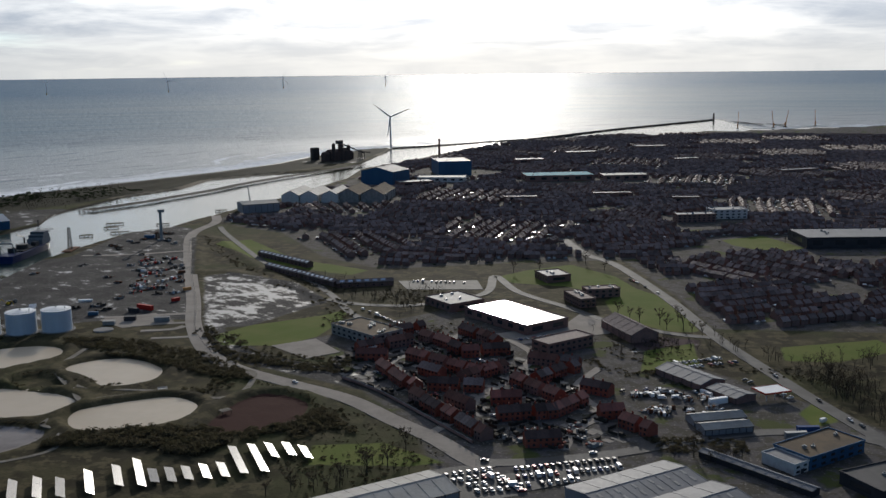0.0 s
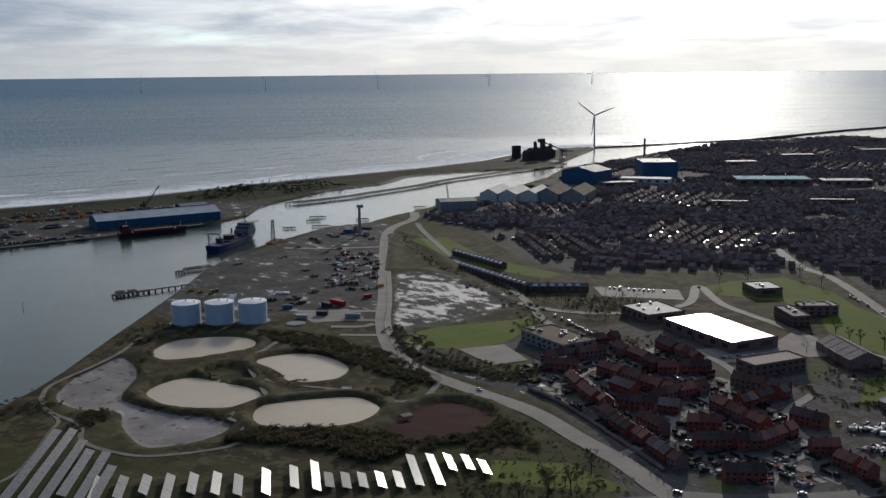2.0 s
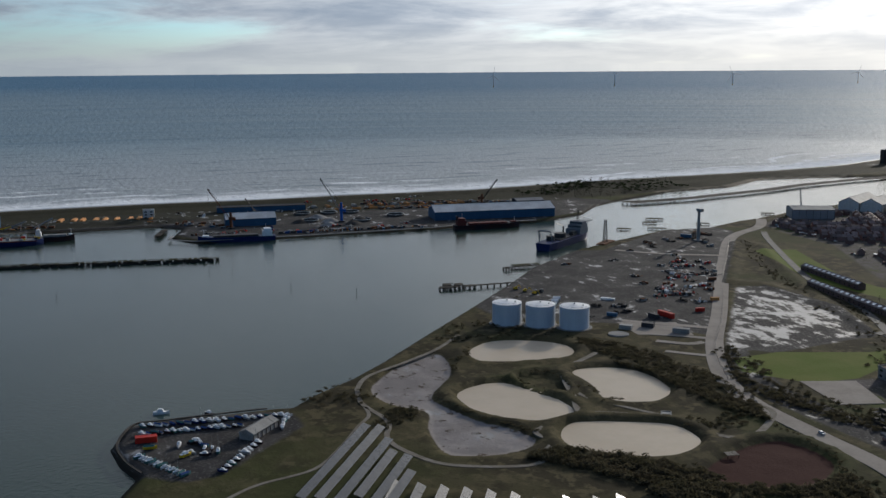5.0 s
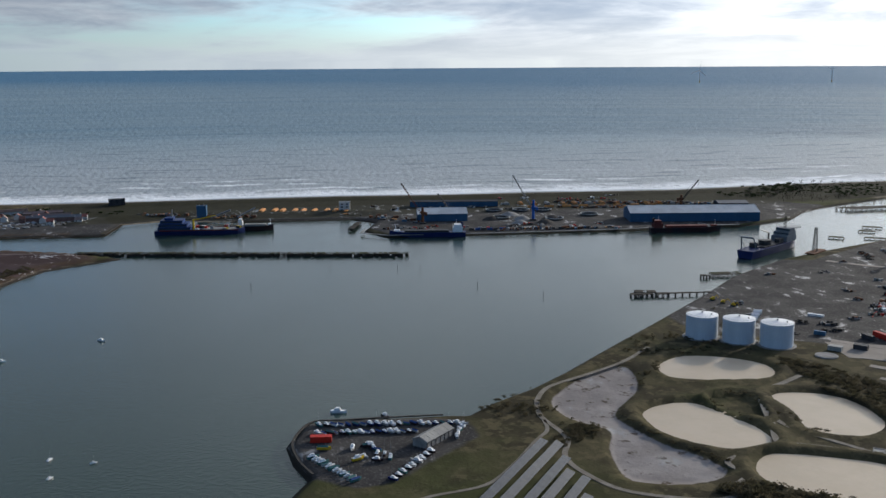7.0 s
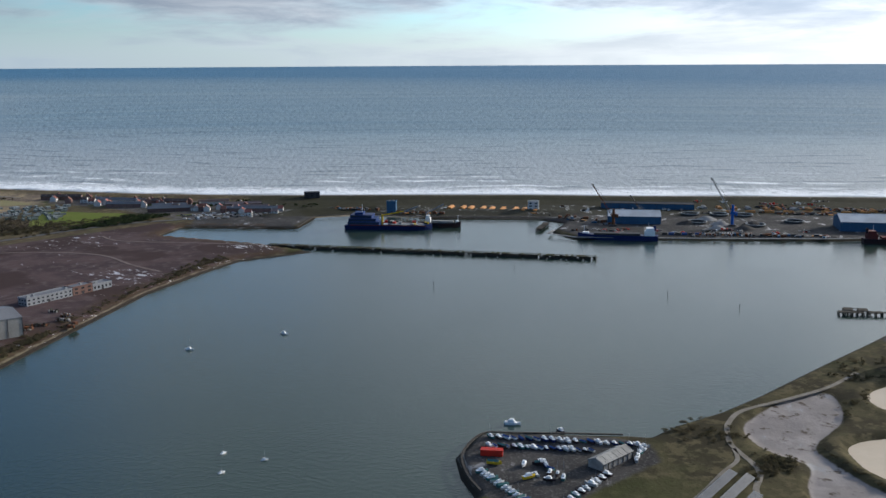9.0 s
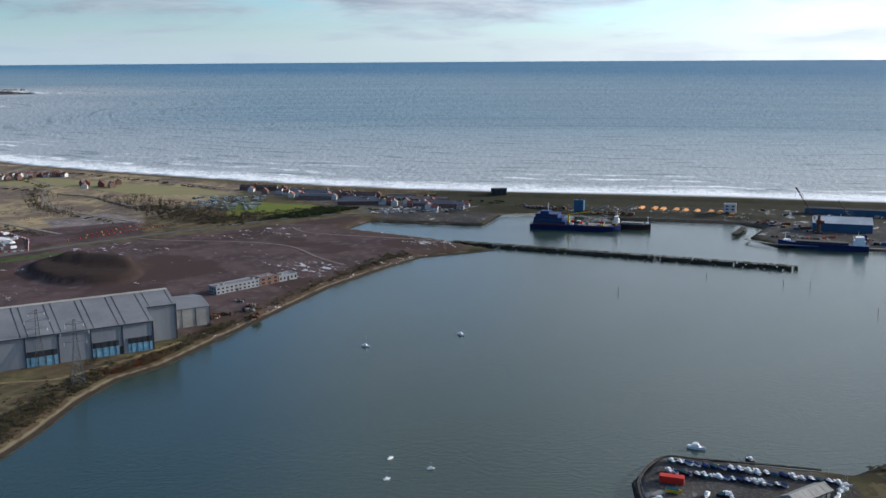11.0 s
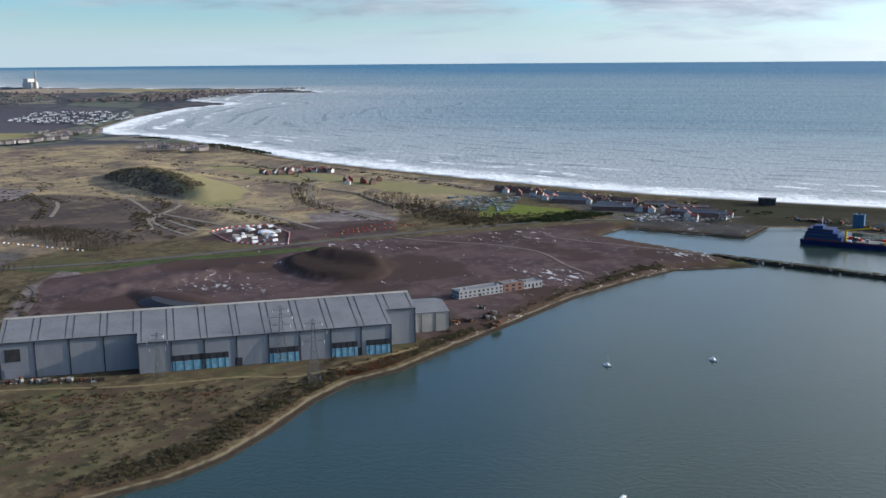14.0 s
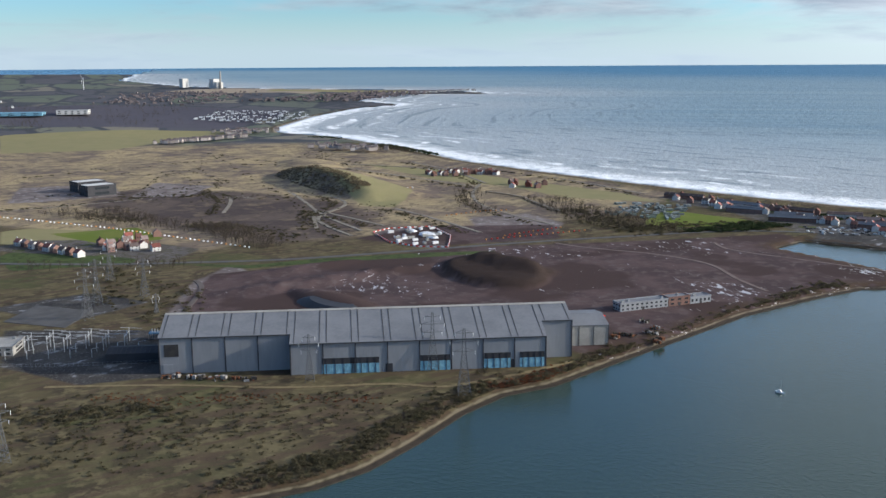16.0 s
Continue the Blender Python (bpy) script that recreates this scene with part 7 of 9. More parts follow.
brown_a = house_meshes(brick_red, material("dark_brown_tile", (0.115, 0.072, 0.062), (0.080, 0.056, 0.050), 0.5, 0.75, vary=0.35), 6.4, 8.5, 5.2, 8.3)
brown_b = house_meshes(brick_dark, material("brown_roof_tile", (0.17, 0.075, 0.055), (0.11, 0.058, 0.046), 0.5, 0.75, vary=0.35), 6.6, 8.2, 5.0, 8.2)
HOUSE_LABELS = {id(red_a): "red-brick house with a red tiled roof", id(red_b): "red-brick house with a red tiled roof", id(red_c): "red-brick house with a dark slate roof",
                id(brown_a): "red-brick house with a dark brown roof", id(brown_b): "brown brick house with a brown tiled roof"}


def estate_row(x0, y0, x1, y1, kinds):
    """Joined pairs and threes of houses from one end of a row to the other."""
    l, a, s, i = math.hypot(x1 - x0, y1 - y0), math.atan2(y1 - y0, x1 - x0), 0.0, 0
    left, back, tilt = rng.choice([2, 3]), 0.0, 0.0
    while s < l:
        k = kinds[i % len(kinds)]
        house(x0 + math.cos(a) * s - math.sin(a) * back, y0 + math.sin(a) * s + math.cos(a) * back, math.degrees(a) + tilt, k, HOUSE_LABELS[id(k)])
        s, left = s + k["w"] + 0.1, left - 1
        if left == 0:
            i, left, back, tilt = i + 1, rng.choice([2, 2, 3]), rng.uniform(-2.0, 2.0), rng.uniform(-5, 5)
            s += rng.uniform(2.2, 4.5)


for row in ((-262, 590, -226, 555, [red_a, red_b]), (-219, 541, -160, 492, [brown_b, brown_a, red_a, red_c]), (-156, 520, -128, 536, [brown_a]), (-126, 536, -116, 560, [red_b]), (-169, 587, -136, 564, [red_a, brown_b]),
            (-170, 634, -134, 629, [brown_b, red_c]), (-91, 533, -74, 522, [red_a]), (-131, 486, -117, 493, [brown_a]), (-102, 541, -88, 549, [red_b]), (-252, 618, -192, 594, [red_a, brown_b, red_b]), (-214, 560, -184, 565, [brown_a, red_c]),
            (-150, 592, -136, 622, [red_c, brown_a]), (-124, 586, -110, 582, [brown_a]), (-288, 622, -262, 655, [brown_a, brown_b]), (-262, 668, -222, 642, [brown_b, red_a, brown_a]), (-240, 694, -204, 668, [brown_a, brown_b]), (-216, 634, -182, 652, [red_a, brown_a]),
            (-284, 606, -262, 612, [red_b]), (-196, 580, -178, 612, [brown_b, red_a]), (-232, 590, -214, 582, [red_c]), (-168, 545, -150, 552, [red_a]), (-282, 668, -268, 690, [brown_a]), (-196, 540, -180, 530, [brown_b])):
    estate_row(*row)
ribbon("road", [(-186, 492), (-179, 525), (-178, 566), (-172, 600), (-172, 655), (-200, 690)], 6.0, LAND + 0.26, concrete_road, "pale unfinished street of the housing estate", "road")
ribbon("road", [(-112, 490), (-112, 520), (-104, 552), (-118, 574), (-128, 600), (-122, 640)], 6.0, LAND + 0.26, concrete_road, "pale unfinished street of the housing estate", "road")
ribbon("road", [(-178, 572), (-205, 574), (-236, 574), (-258, 605), (-250, 632), (-205, 618), (-172, 612)], 5.5, LAND + 0.24, asphalt, "dark residential loop of the housing estate", "road")

white_a = house_meshes(render_white, tile_red, 9, 8.5, 4.6, 7.8)
white_b = house_meshes(render_white, slate, 9, 8, 4.8, 7.8)
brick_a = house_meshes(brick_dark, slate, 7, 8.5, 5.2, 8.4)
KINDS = [(white_a, "cottage with white walls and a red roof"), (brown_b, "brown brick house with a brown tiled roof"), (white_b, "white rendered house with a slate roof"), (brick_a, "dark brick house with a slate roof")]
for i in range(9):  # cottages by the northern road
    k, lab = KINDS[(i * 3) % 4]
    house(-1027 + i * 4.2, -655 + i * 13, 72 + rng.uniform(-8, 8), k, lab, "roadside houses")
hamlet = [(-1100, -600), (-1079, -562), (-1110, -565), (-1131, -541), (-1054, -466), (-1016, -508), (-1024, -560)]
for i in range(70):
    x, y = rng.uniform(-1131, -1016), rng.uniform(-600, -466)
    if inside_by(hamlet, np.array([x]), np.array([y]))[0] > 2 and i % 2 == 0:
        k, lab = rng.choice(KINDS)
        house(x, y, 50 + rng.choice([0, 90]) + rng.uniform(-8, 8), k, lab, "hamlet houses")
# terraces of the seaside village, and villas among them
for i, (x0, y0, x1, y1) in enumerate(((-1611, -31, -1588, 42), (-1554, 44, -1520, 112), (-1518, 118, -1485, 182), (-1434, 114, -1429, 180), (-1476, 182, -1477, 236), (-1407, 205, -1381, 284), (-1444, 214, -1439, 278), (-1460, 120, -1455, 170), (-1420, 222, -1400, 282), (-1500, 60, -1484, 110))):
    l = math.hypot(x1 - x0, y1 - y0)
    shed("terrace", at(x0, y0, math.degrees(math.atan2(y1 - y0, x1 - x0))), l * (0.9 if i % 2 else 0.75), 8, 4.8, 7.4, render_white if i % 3 == 1 else brick_dark, roof_grey if i % 2 else slate, "white village terrace with a grey roof" if i % 3 == 1 else "brick village terrace with a grey roof", int(l / 9), category="terrace", group="village terraces")
for i in range(40):
    k, lab = rng.choice(KINDS)
    house(-1590 + i * 5.4 + rng.uniform(-30, 30), 10 + i * 6.6 + rng.uniform(-25, 25), 78 + rng.choice([0, 90]), k, lab, "village houses")
for i in range(10):
    house(-1688 + rng.uniform(-26, 26), -258 + rng.uniform(-26, 26), rng.uniform(0, 180), rng.choice([brown_b, brown_a, white_a, brick_a]), "isolated house by the dunes", "dune houses")
for i in range(26):
    u = i / 25
    house(-1785 - 60 * u + rng.uniform(-26, 26), -455 + 110 * u + rng.uniform(-22, 22), rng.uniform(0, 180), rng.choice([brown_b, white_a, white_b, brick_a]), "small house in the hamlet behind the dunes", "dune houses")
flat_block("seaside_block", at(-1500, 330, 80), 22, 9, 9, dark_clad, roof_grey, "dark flat-roofed house on the dunes", 3, 5, 0)

# ---- caravans, and the far shore ----
g1, g2 = Geo(), Geo()
rng = random.Random(23)
for i in range(420):
    x, y = rng.uniform(-3700, -2950), rng.uniform(-1950, -1380)
    if inside_by([(-3080, -1740), (-3620, -1930), (-3680, -1600), (-3320, -1410), (-2960, -1360)], np.array([x]), np.array([y]))[0] > 0:
        g1.put(Geo().across([(-1.8, 0.4), (-1.8, 3.2), (0, 3.8), (1.8, 3.2), (1.8, 0.4)], -6, 6), at(x, y, 30 if i % 3 else 120, LAND + 5))
solid("caravans", g1, material("caravan_panel", (0.52, 0.53, 0.53), (0.34, 0.36, 0.37), 0.05, 0.6, vary=0.35), "white static caravans crowded in a seaside park", "caravans", kind="stuff")
g1 = Geo()
for i in range(90):
    x, y = -1460 + rng.uniform(-75, 50), -25 + rng.uniform(-60, 40)
    g1.put(Geo().box(-4, -1.5, 0, 4, 1.5, 2.6), at(x, y, rng.choice([20, 110])))
solid("allotment_sheds", g1, material("shed_green", (0.12, 0.15, 0.13), (0.30, 0.31, 0.30), 0.02, 0.8, vary=0.3), "small green and white allotment sheds and caravans", "sheds", kind="stuff")


def far_row(name, x0, y0, x1, y1, n, spread, wall_mat, roof_mat, label, h=6, lo=7, hi=16):
    """Many far houses in one mesh: walls, and roofs of their own stuff."""
    g, top = Geo(), Geo()
    for i in range(n):
        u = rng.random()
        x, y = x0 + (x1 - x0) * u + rng.uniform(-spread, spread), y0 + (y1 - y0) * u + rng.uniform(-spread, spread)
        w, m = rng.uniform(lo, hi), at(x, y, rng.choice([30, 120]) + rng.uniform(-12, 12), LAND + 8)
        g.put(Geo().box(-w / 2, -4, -3, w / 2, 4, h * 0.62), m)
        top.put(Geo().across([(-4.4, h * 0.62), (0, h * 1.05), (4.4, h * 0.62)], -w / 2, w / 2), m)
    solid(name, g, wall_mat, label, "houses", kind="stuff")
    solid("far_roofs", top, roof_mat, "roofs of " + label, "roofs", kind="stuff")


# brick and tile greyed, with the haze of distance in their colour
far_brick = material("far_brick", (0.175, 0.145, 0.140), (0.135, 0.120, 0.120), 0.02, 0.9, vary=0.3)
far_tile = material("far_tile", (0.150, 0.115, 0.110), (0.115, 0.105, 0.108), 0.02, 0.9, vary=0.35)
pale_wall = material("pale_pebbledash", (0.40, 0.36, 0.33), (0.32, 0.28, 0.26), 0.02, 0.9, vary=0.25)
far_row("far_houses", -2210, -1273, -2447, -1188, 60, 16, pale_wall, far_tile, "pale far cottages in a row")
far_row("far_houses", -2560, -1230, -2640, -1290, 36, 70, pale_wall, far_tile, "pale far hamlet by the bay")
far_row("far_houses", -2234, -867, -2163, -693, 34, 40, pale_wall, far_tile, "far houses behind the dunes")
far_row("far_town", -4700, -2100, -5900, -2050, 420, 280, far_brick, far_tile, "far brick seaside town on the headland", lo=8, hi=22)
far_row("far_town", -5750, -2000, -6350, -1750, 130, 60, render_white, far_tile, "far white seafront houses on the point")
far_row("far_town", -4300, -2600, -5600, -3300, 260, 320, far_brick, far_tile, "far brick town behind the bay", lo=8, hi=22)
far_row("far_houses", -3600, -3100, -4300, -3900, 60, 140, render_white, roof_grey, "far pale farm and factory sheds", 9)
for x, y, l, w, h, mat, lab in ((-3040, -2560, 210, 70, 11, blue_pale, "far pale blue factory hall"), (-3210, -2370, 110, 60, 15, render_white, "far white factory block with windows")):
    flat_block("far_factory", at(x, y, 120, LAND + 8), l, w, h, mat, mat if mat is blue_pale else roof_grey, lab + " among dark woods", 2, 8, 3)
ps = thing("power_station", at(-6754, -3800, 60, LAND + 6), "far pale power station with a tall chimney", "power station")
part("boiler_house", Geo().box(-40, -30, -5, 22, 30, 62).box(22, -25, -5, 60, 25, 40).box(-62, -25, -5, -40, 25, 30), render_white, ps)
part("chimney", Geo().cyl(70, 0, -5, 118, 7, 5, 16), concrete, ps)
flat_block("silo_block", at(-6728, -4089, 60, LAND + 6), 55, 45, 64, render_white, render_white, "far pale power-station silo block", 1, 0, 0, "silo")
wind_turbine(-6300, -4600, 80, 45, 30, 20, "far white wind turbine inland")

# ---- many small things in one mesh ----
def scatter(name, kinds, places, label, category):
    """kinds: templates, each a list of (Geo, slot); places: rows of x, y, z, turn, scale, kind. One mesh of kind stuff."""
    vs, faces, slots, n = [], [], [], 0
    prepared = [([np.array(g.v, float) for g, _ in k], k) for k in kinds]
    for x, y, z, turn, size, which in places:
        (px, py, pz), k = far(x, y, z)
        c, s = math.cos(turn) * size * k, math.sin(turn) * size * k
        arrays, kind = prepared[int(which)]
        for v, (g, slot) in zip(arrays, kind):
            out = np.empty_like(v)
            out[:, 0], out[:, 1], out[:, 2] = v[:, 0] * c - v[:, 1] * s + px, v[:, 0] * s + v[:, 1] * c + py, v[:, 2] * size * k + pz
            vs.append(out)
            faces += [tuple(i + n for i in f) for f in g.f]
            slots += [slot] * len(g.f)
            n += len(v)
    return np.concatenate(vs), faces, slots


def stuff(name, kinds, mats, places, label, category):
    vs, faces, slots = scatter(name, kinds, places, label, category)
    me = bpy.data.meshes.new(name)
    me.from_pydata(vs.tolist(), [], faces)
    for m in mats:
        me.materials.append(m)
    me.polygons.foreach_set("material_index", np.array(slots, np.int32))
    me.update()
    return tagged(new(name, me), label, category, kind="stuff")


def leaf_clump(seed, n, rx, rz, size):
    """Small leaf-like triangles spread through an uneven low dome."""
    r, g = random.Random(seed), Geo()
    lumps = [(r.uniform(-0.5, 0.5) * rx, r.uniform(-0.5, 0.5) * rx, r.uniform(0.2, 0.6) * rz, r.uniform(0.4, 0.75)) for _ in range(5)]
    for _ in range(n):
        lx, ly, lz, lr = r.choice(lumps)
        d = Vector((r.gauss(0, 1), r.gauss(0, 1), abs(r.gauss(0, 1)) * 0.9)).normalized()
        rad = lr * (0.55 + 0.45 * r.random())
        p = Vector((lx + d.x * rx * rad, ly + d.y * rx * rad, max(0.05, lz + d.z * rz * rad)))
        a = Vector((r.gauss(0, 1), r.gauss(0, 1), r.gauss(0, 1))).normalized() * size * r.uniform(0.6, 1.3)
        b = a.cross(Vector((r.gauss(0, 1), r.gauss(0, 1), r.gauss(0, 1)))).normalized() * size * r.uniform(0.5, 1.0)
        g.add([p - a * 0.5 - b * 0.4, p + a * 0.6, p - a * 0.4 + b * 0.6], [(0, 1, 2)])
    return g


def bare_tree(seed, h, spread, twig_n):
    """Trunk with limbs, and thin twigs at their ends."""
    r = random.Random(seed)
    wood, crown, ends = Geo(), Geo(), []
    wood.bar((0, 0, -0.3), (0, 0, h * 0.45), h * 0.022, h * 0.015, 5)
    for i in range(6 if twig_n > 300 else 4):
        a, up = r.uniform(0, 6.28), r.uniform(0.35, 0.95)
        s = Vector((0, 0, h * r.uniform(0.22, 0.45)))
        e = Vector((math.cos(a) * spread * (1.05 - up * 0.6), math.sin(a) * spread * (1.05 - up * 0.6), h * (0.45 + 0.5 * up)))
        wood.bar(s, e, h * 0.010, h * 0.003, 4)
        for _ in range(3):
            u = r.uniform(0.4, 0.95)
            q = s.lerp(e, u)
            f = q + Vector((r.gauss(0, 1), r.gauss(0, 1), r.uniform(0.1, 1.2))) * h * 0.11
            wood.bar(q, f, h * 0.004, h * 0.0015, 3)
            ends.append((q, f))
        ends.append((s.lerp(e, 0.7), e))
    for _ in range(twig_n):
        q, f = r.choice(ends)
        p = q.lerp(f, r.uniform(0.2, 1.1))
        d = Vector((r.gauss(0, 1), r.gauss(0, 1), r.uniform(-0.3, 1.3))).normalized() * h * r.uniform(0.05, 0.12)
        w = d.cross(Vector((r.gauss(0, 1), r.gauss(0, 1), 1))).normalized() * h * 0.0075
        crown.add([p - w, p + w, p + d], [(0, 1, 2)])
    return wood, crown


bushes = [[(leaf_clump(i, 84, 1.25, 0.9, 0.34), 0)] for i in range(5)]
big_trees = [bare_tree(40 + i, 11, 4.2, 420) for i in range(5)]
tree_kinds = [[(w, 0), (c, 1)] for w, c in (bare_tree(60 + i, 8.0, 3.2, 62) for i in range(5))]
rng = random.Random(31)


wet_plans = [*pond_plans.values(), red_plan, mud_plan]


def fill(plan, count, lo, hi, kinds=5, z=LAND, keep=0.0):
    """Random places within a plan outline."""
    xs, ys = [p[0] for p in plan], [p[1] for p in plan]
    out, px, py = [], np.array([rng.uniform(min(xs), max(xs)) for _ in range(count * 4)]), np.array([rng.uniform(min(ys), max(ys)) for _ in range(count * 4)])
    ok = (inside_by(plan, px, py) > keep) & (land_by(px, py) > 3)
    for pond in wet_plans:
        ok &= inside_by(pond, px, py) < -1.5
    for x, y in list(zip(px[ok], py[ok]))[:count]:
        out.append((x, y, z - 0.15, rng.uniform(0, 6.28), rng.uniform(lo, hi), rng.randrange(kinds)))
    return out


def along(pts, count, spread, lo, hi, kinds=5, z=LAND):
    line, out = curve_points(pts, False, 8), []
    for i in range(count):
        x, y = line[int(rng.random() * (len(line) - 1))]
        x, y = x + rng.gauss(0, spread), y + rng.gauss(0, spread)
        if land_by(np.array([x]), np.array([y]))[0] < 3 or min(inside_by(pond, np.array([x]), np.array([y]))[0] * -1 for pond in wet_plans) < 1.5:
            continue
        out.append((x, y, z - 0.15, rng.uniform(0, 6.28), rng.uniform(lo, hi), rng.randrange(kinds)))
    return out


scrub = []
scrub += fill([(-378, 405), (-352, 416), (-325, 424), (-292, 428), (-286, 447), (-325, 446), (-352, 430), (-378, 424)], 330, 1.4, 3.2)
scrub += fill([(-312, 420), (-288, 424), (-284, 446), (-306, 446)], 90, 2.2, 4.2)
scrub += fill([(-255, 450), (-243, 480), (-221, 477), (-246, 500), (-268, 512), (-262, 480)], 120, 1.2, 2.8)
scrub += fill([(-508, 582), (-457, 569), (-406, 566), (-352, 553), (-330, 546), (-345, 562), (-400, 592), (-465, 606), (-502, 600)], 420, 1.0, 2.6)
scrub += along([(-389, 600), (-342, 589), (-303, 586), (-287, 605), (-350, 600), (-408, 640)], 230, 4, 1.0, 2.4)
scrub += along([(-500, 588), (-520, 590), (-600, 560), (-575, 520), (-565, 545)], 130, 5, 0.8, 2.0)
scrub += along([(-519, 475), (-500, 440), (-478, 428), (-440, 428), (-400, 436)], 200, 2.0, 0.6, 1.4)
scrub += along([(-483, 512), (-466, 520), (-440, 507), (-432, 492), (-455, 488), (-482, 492)], 110, 1.8, 0.6, 1.3)
scrub += along([(-478, 413), (-471, 402), (-460, 392)], 60, 4, 0.9, 2.2)
scrub += along([(-527, 372), (-520, 384), (-506, 402)], 60, 5, 0.8, 2.0)
scrub += fill([(-430, 530), (-410, 500), (-405, 512), (-440, 506)], 40, 0.8, 1.8)
scrub += along([(-350, 512), (-345, 525), (-352, 545)], 50, 5, 0.8, 2.2)
scrub += fill([(-330, 545), (-290, 535), (-230, 505), (-240, 495), (-300, 530)], 90, 0.5, 1.4)
scrub += fill([(-210, 390), (-250, 430), (-200, 470), (-165, 450)], 130, 0.5, 1.6)
# the river bank below the grey warehouse
scrub += along([(-545, -110), (-575, -80), (-620, -62), (-690, -48), (-740, -22)], 320, 9, 0.8, 2.4)
scrub += along([(-570, -270), (-590, -240), (-615, -200), (-650, -130)], 130, 22, 0.6, 2.2)
scrub += fill([(-520, -240), (-600, -260), (-690, -120), (-700, -60), (-560, -110)], 360, 0.4, 1.3)
scrub += along([(-815, 30), (-861, 62), (-956, 108), (-1050, 153), (-1085, 180)], 300, 6, 0.8, 2.6)
scrub += along([(-745, -10), (-790, 18), (-830, 34)], 110, 6, 0.8, 2.2)
scrub += fill([(-770, -290), (-840, -420), (-960, -480), (-900, -340), (-800, -270)], 240, 0.8, 2.6)
scrub += along([(-545, 395), (-535, 375), (-530, 362)], 50, 3, 0.8, 1.8)
scrub += along([(-540, 400), (-620, 548), (-700, 690)], 120, 2.0, 0.4, 1.0)
# rough corners between the estate, the school and the supermarket
scrub += along([(-300, 700), (-268, 700), (-235, 700)], 60, 6, 0.8, 1.8)
scrub += fill([(-135, 690), (-100, 650), (-60, 690), (-100, 735)], 130, 0.5, 1.6)
scrub += along([(-130, 655), (-100, 632), (-86, 640), (-60, 610)], 90, 4, 0.8, 1.8)
scrub += along([(-345, 690), (-355, 740), (-385, 765)], 70, 6, 0.8, 2.0)
scrub += fill([(-340, 770), (-300, 770), (-280, 830), (-350, 820)], 120, 0.6, 1.8)
scrub += fill([(-470, 800), (-390, 790), (-370, 850), (-420, 845)], 110, 0.6, 1.8)
scrub += fill([(-60, 660), (10, 680), (30, 640), (-10, 655)], 70, 0.6, 1.6)
scrub += fill([(-60, 500), (-20, 515), (-25, 535), (-75, 520)], 120, 0.8, 2.2)
scrub += fill([(-260, 470), (-215, 500), (-165, 465), (-205, 420)], 200, 0.3, 0.9)
scrub += along([(-745, 0), (-808, 33), (-848, 53), (-960, 108)], 260, 2.5, 0.5, 1.5)
scrub += along([(-545, -92), (-590, -60), (-680, -40), (-718, -26)], 240, 2.5, 0.5, 1.4)
# back gardens of the estate
for p in fill(estate, 330, 0.35, 1.1):
    scrub.append(p)
scrub += along([(-433, 654), (-403, 616), (-368, 587), (-338, 582), (-307, 579), (-280, 580)], 260, 3.5, 0.8, 2.2)
scrub += fill([(-462, 566), (-424, 571), (-377, 560), (-348, 563), (-329, 546), (-357, 544), (-400, 555)], 260, 1.0, 2.8)
scrub += along([(-372, 418), (-346, 441), (-316, 452), (-290, 454), (-262, 478), (-255, 498)], 420, 4.5, 1.0, 3.0)
scrub += along([(-462, 380), (-480, 405), (-500, 430), (-520, 470), (-540, 520)], 160, 4, 0.6, 1.8)
scrub += along([(-535, 500), (-560, 560), (-590, 600), (-640, 640)], 170, 4, 0.6, 1.8)
scrub += along([(-606, -215), (-622, -170), (-640, -140), (-655, -110)], 110, 20, 0.5, 1.6)
scrub += along([(-520, -260), (-560, -215), (-590, -170)], 120, 18, 0.5, 1.8)
scrub += along([(-675, 1024), (-594, 938), (-530, 876), (-472, 839), (-425, 803), (-387, 761)], 260, 4, 0.6, 1.5)
scrub += along([(-745, -4), (-808, 29), (-848, 49), (-960, 104), (-1050, 150)], 420, 7, 0.7, 2.0)
scrub += fill([(-520, -240), (-600, -260), (-690, -120), (-700, -60), (-560, -110)], 260, 0.3, 0.9)
scrub += along([(-560, -100), (-600, -70), (-680, -50), (-730, -34)], 320, 6, 0.7, 1.9)
scrub += along([(-595, -281), (-594, -256), (-612, -229), (-621, -216), (-625, -189)], 150, 7, 0.8, 2.4)
scrub += along([(-586, -84), (-595, -68), (-643, -66), (-672, -54)], 240, 4, 0.8, 2.0)
stuff("scrub", bushes, [bramble], scrub, "tangled winter scrub and bramble", "shrubs")
stuff("bracken", bushes, [russet], along([(-719, -30), (-748, -10), (-770, 0)], 120, 6, 0.5, 1.4) + fill([(-726, -31), (-758, -6), (-742, 5), (-714, -14)], 200, 0.6, 1.3) + along([(-635, -246), (-639, -202), (-664, -154), (-677, -87)], 240, 5, 0.4, 1.0), "rust-brown bracken on the river bank", "bracken")

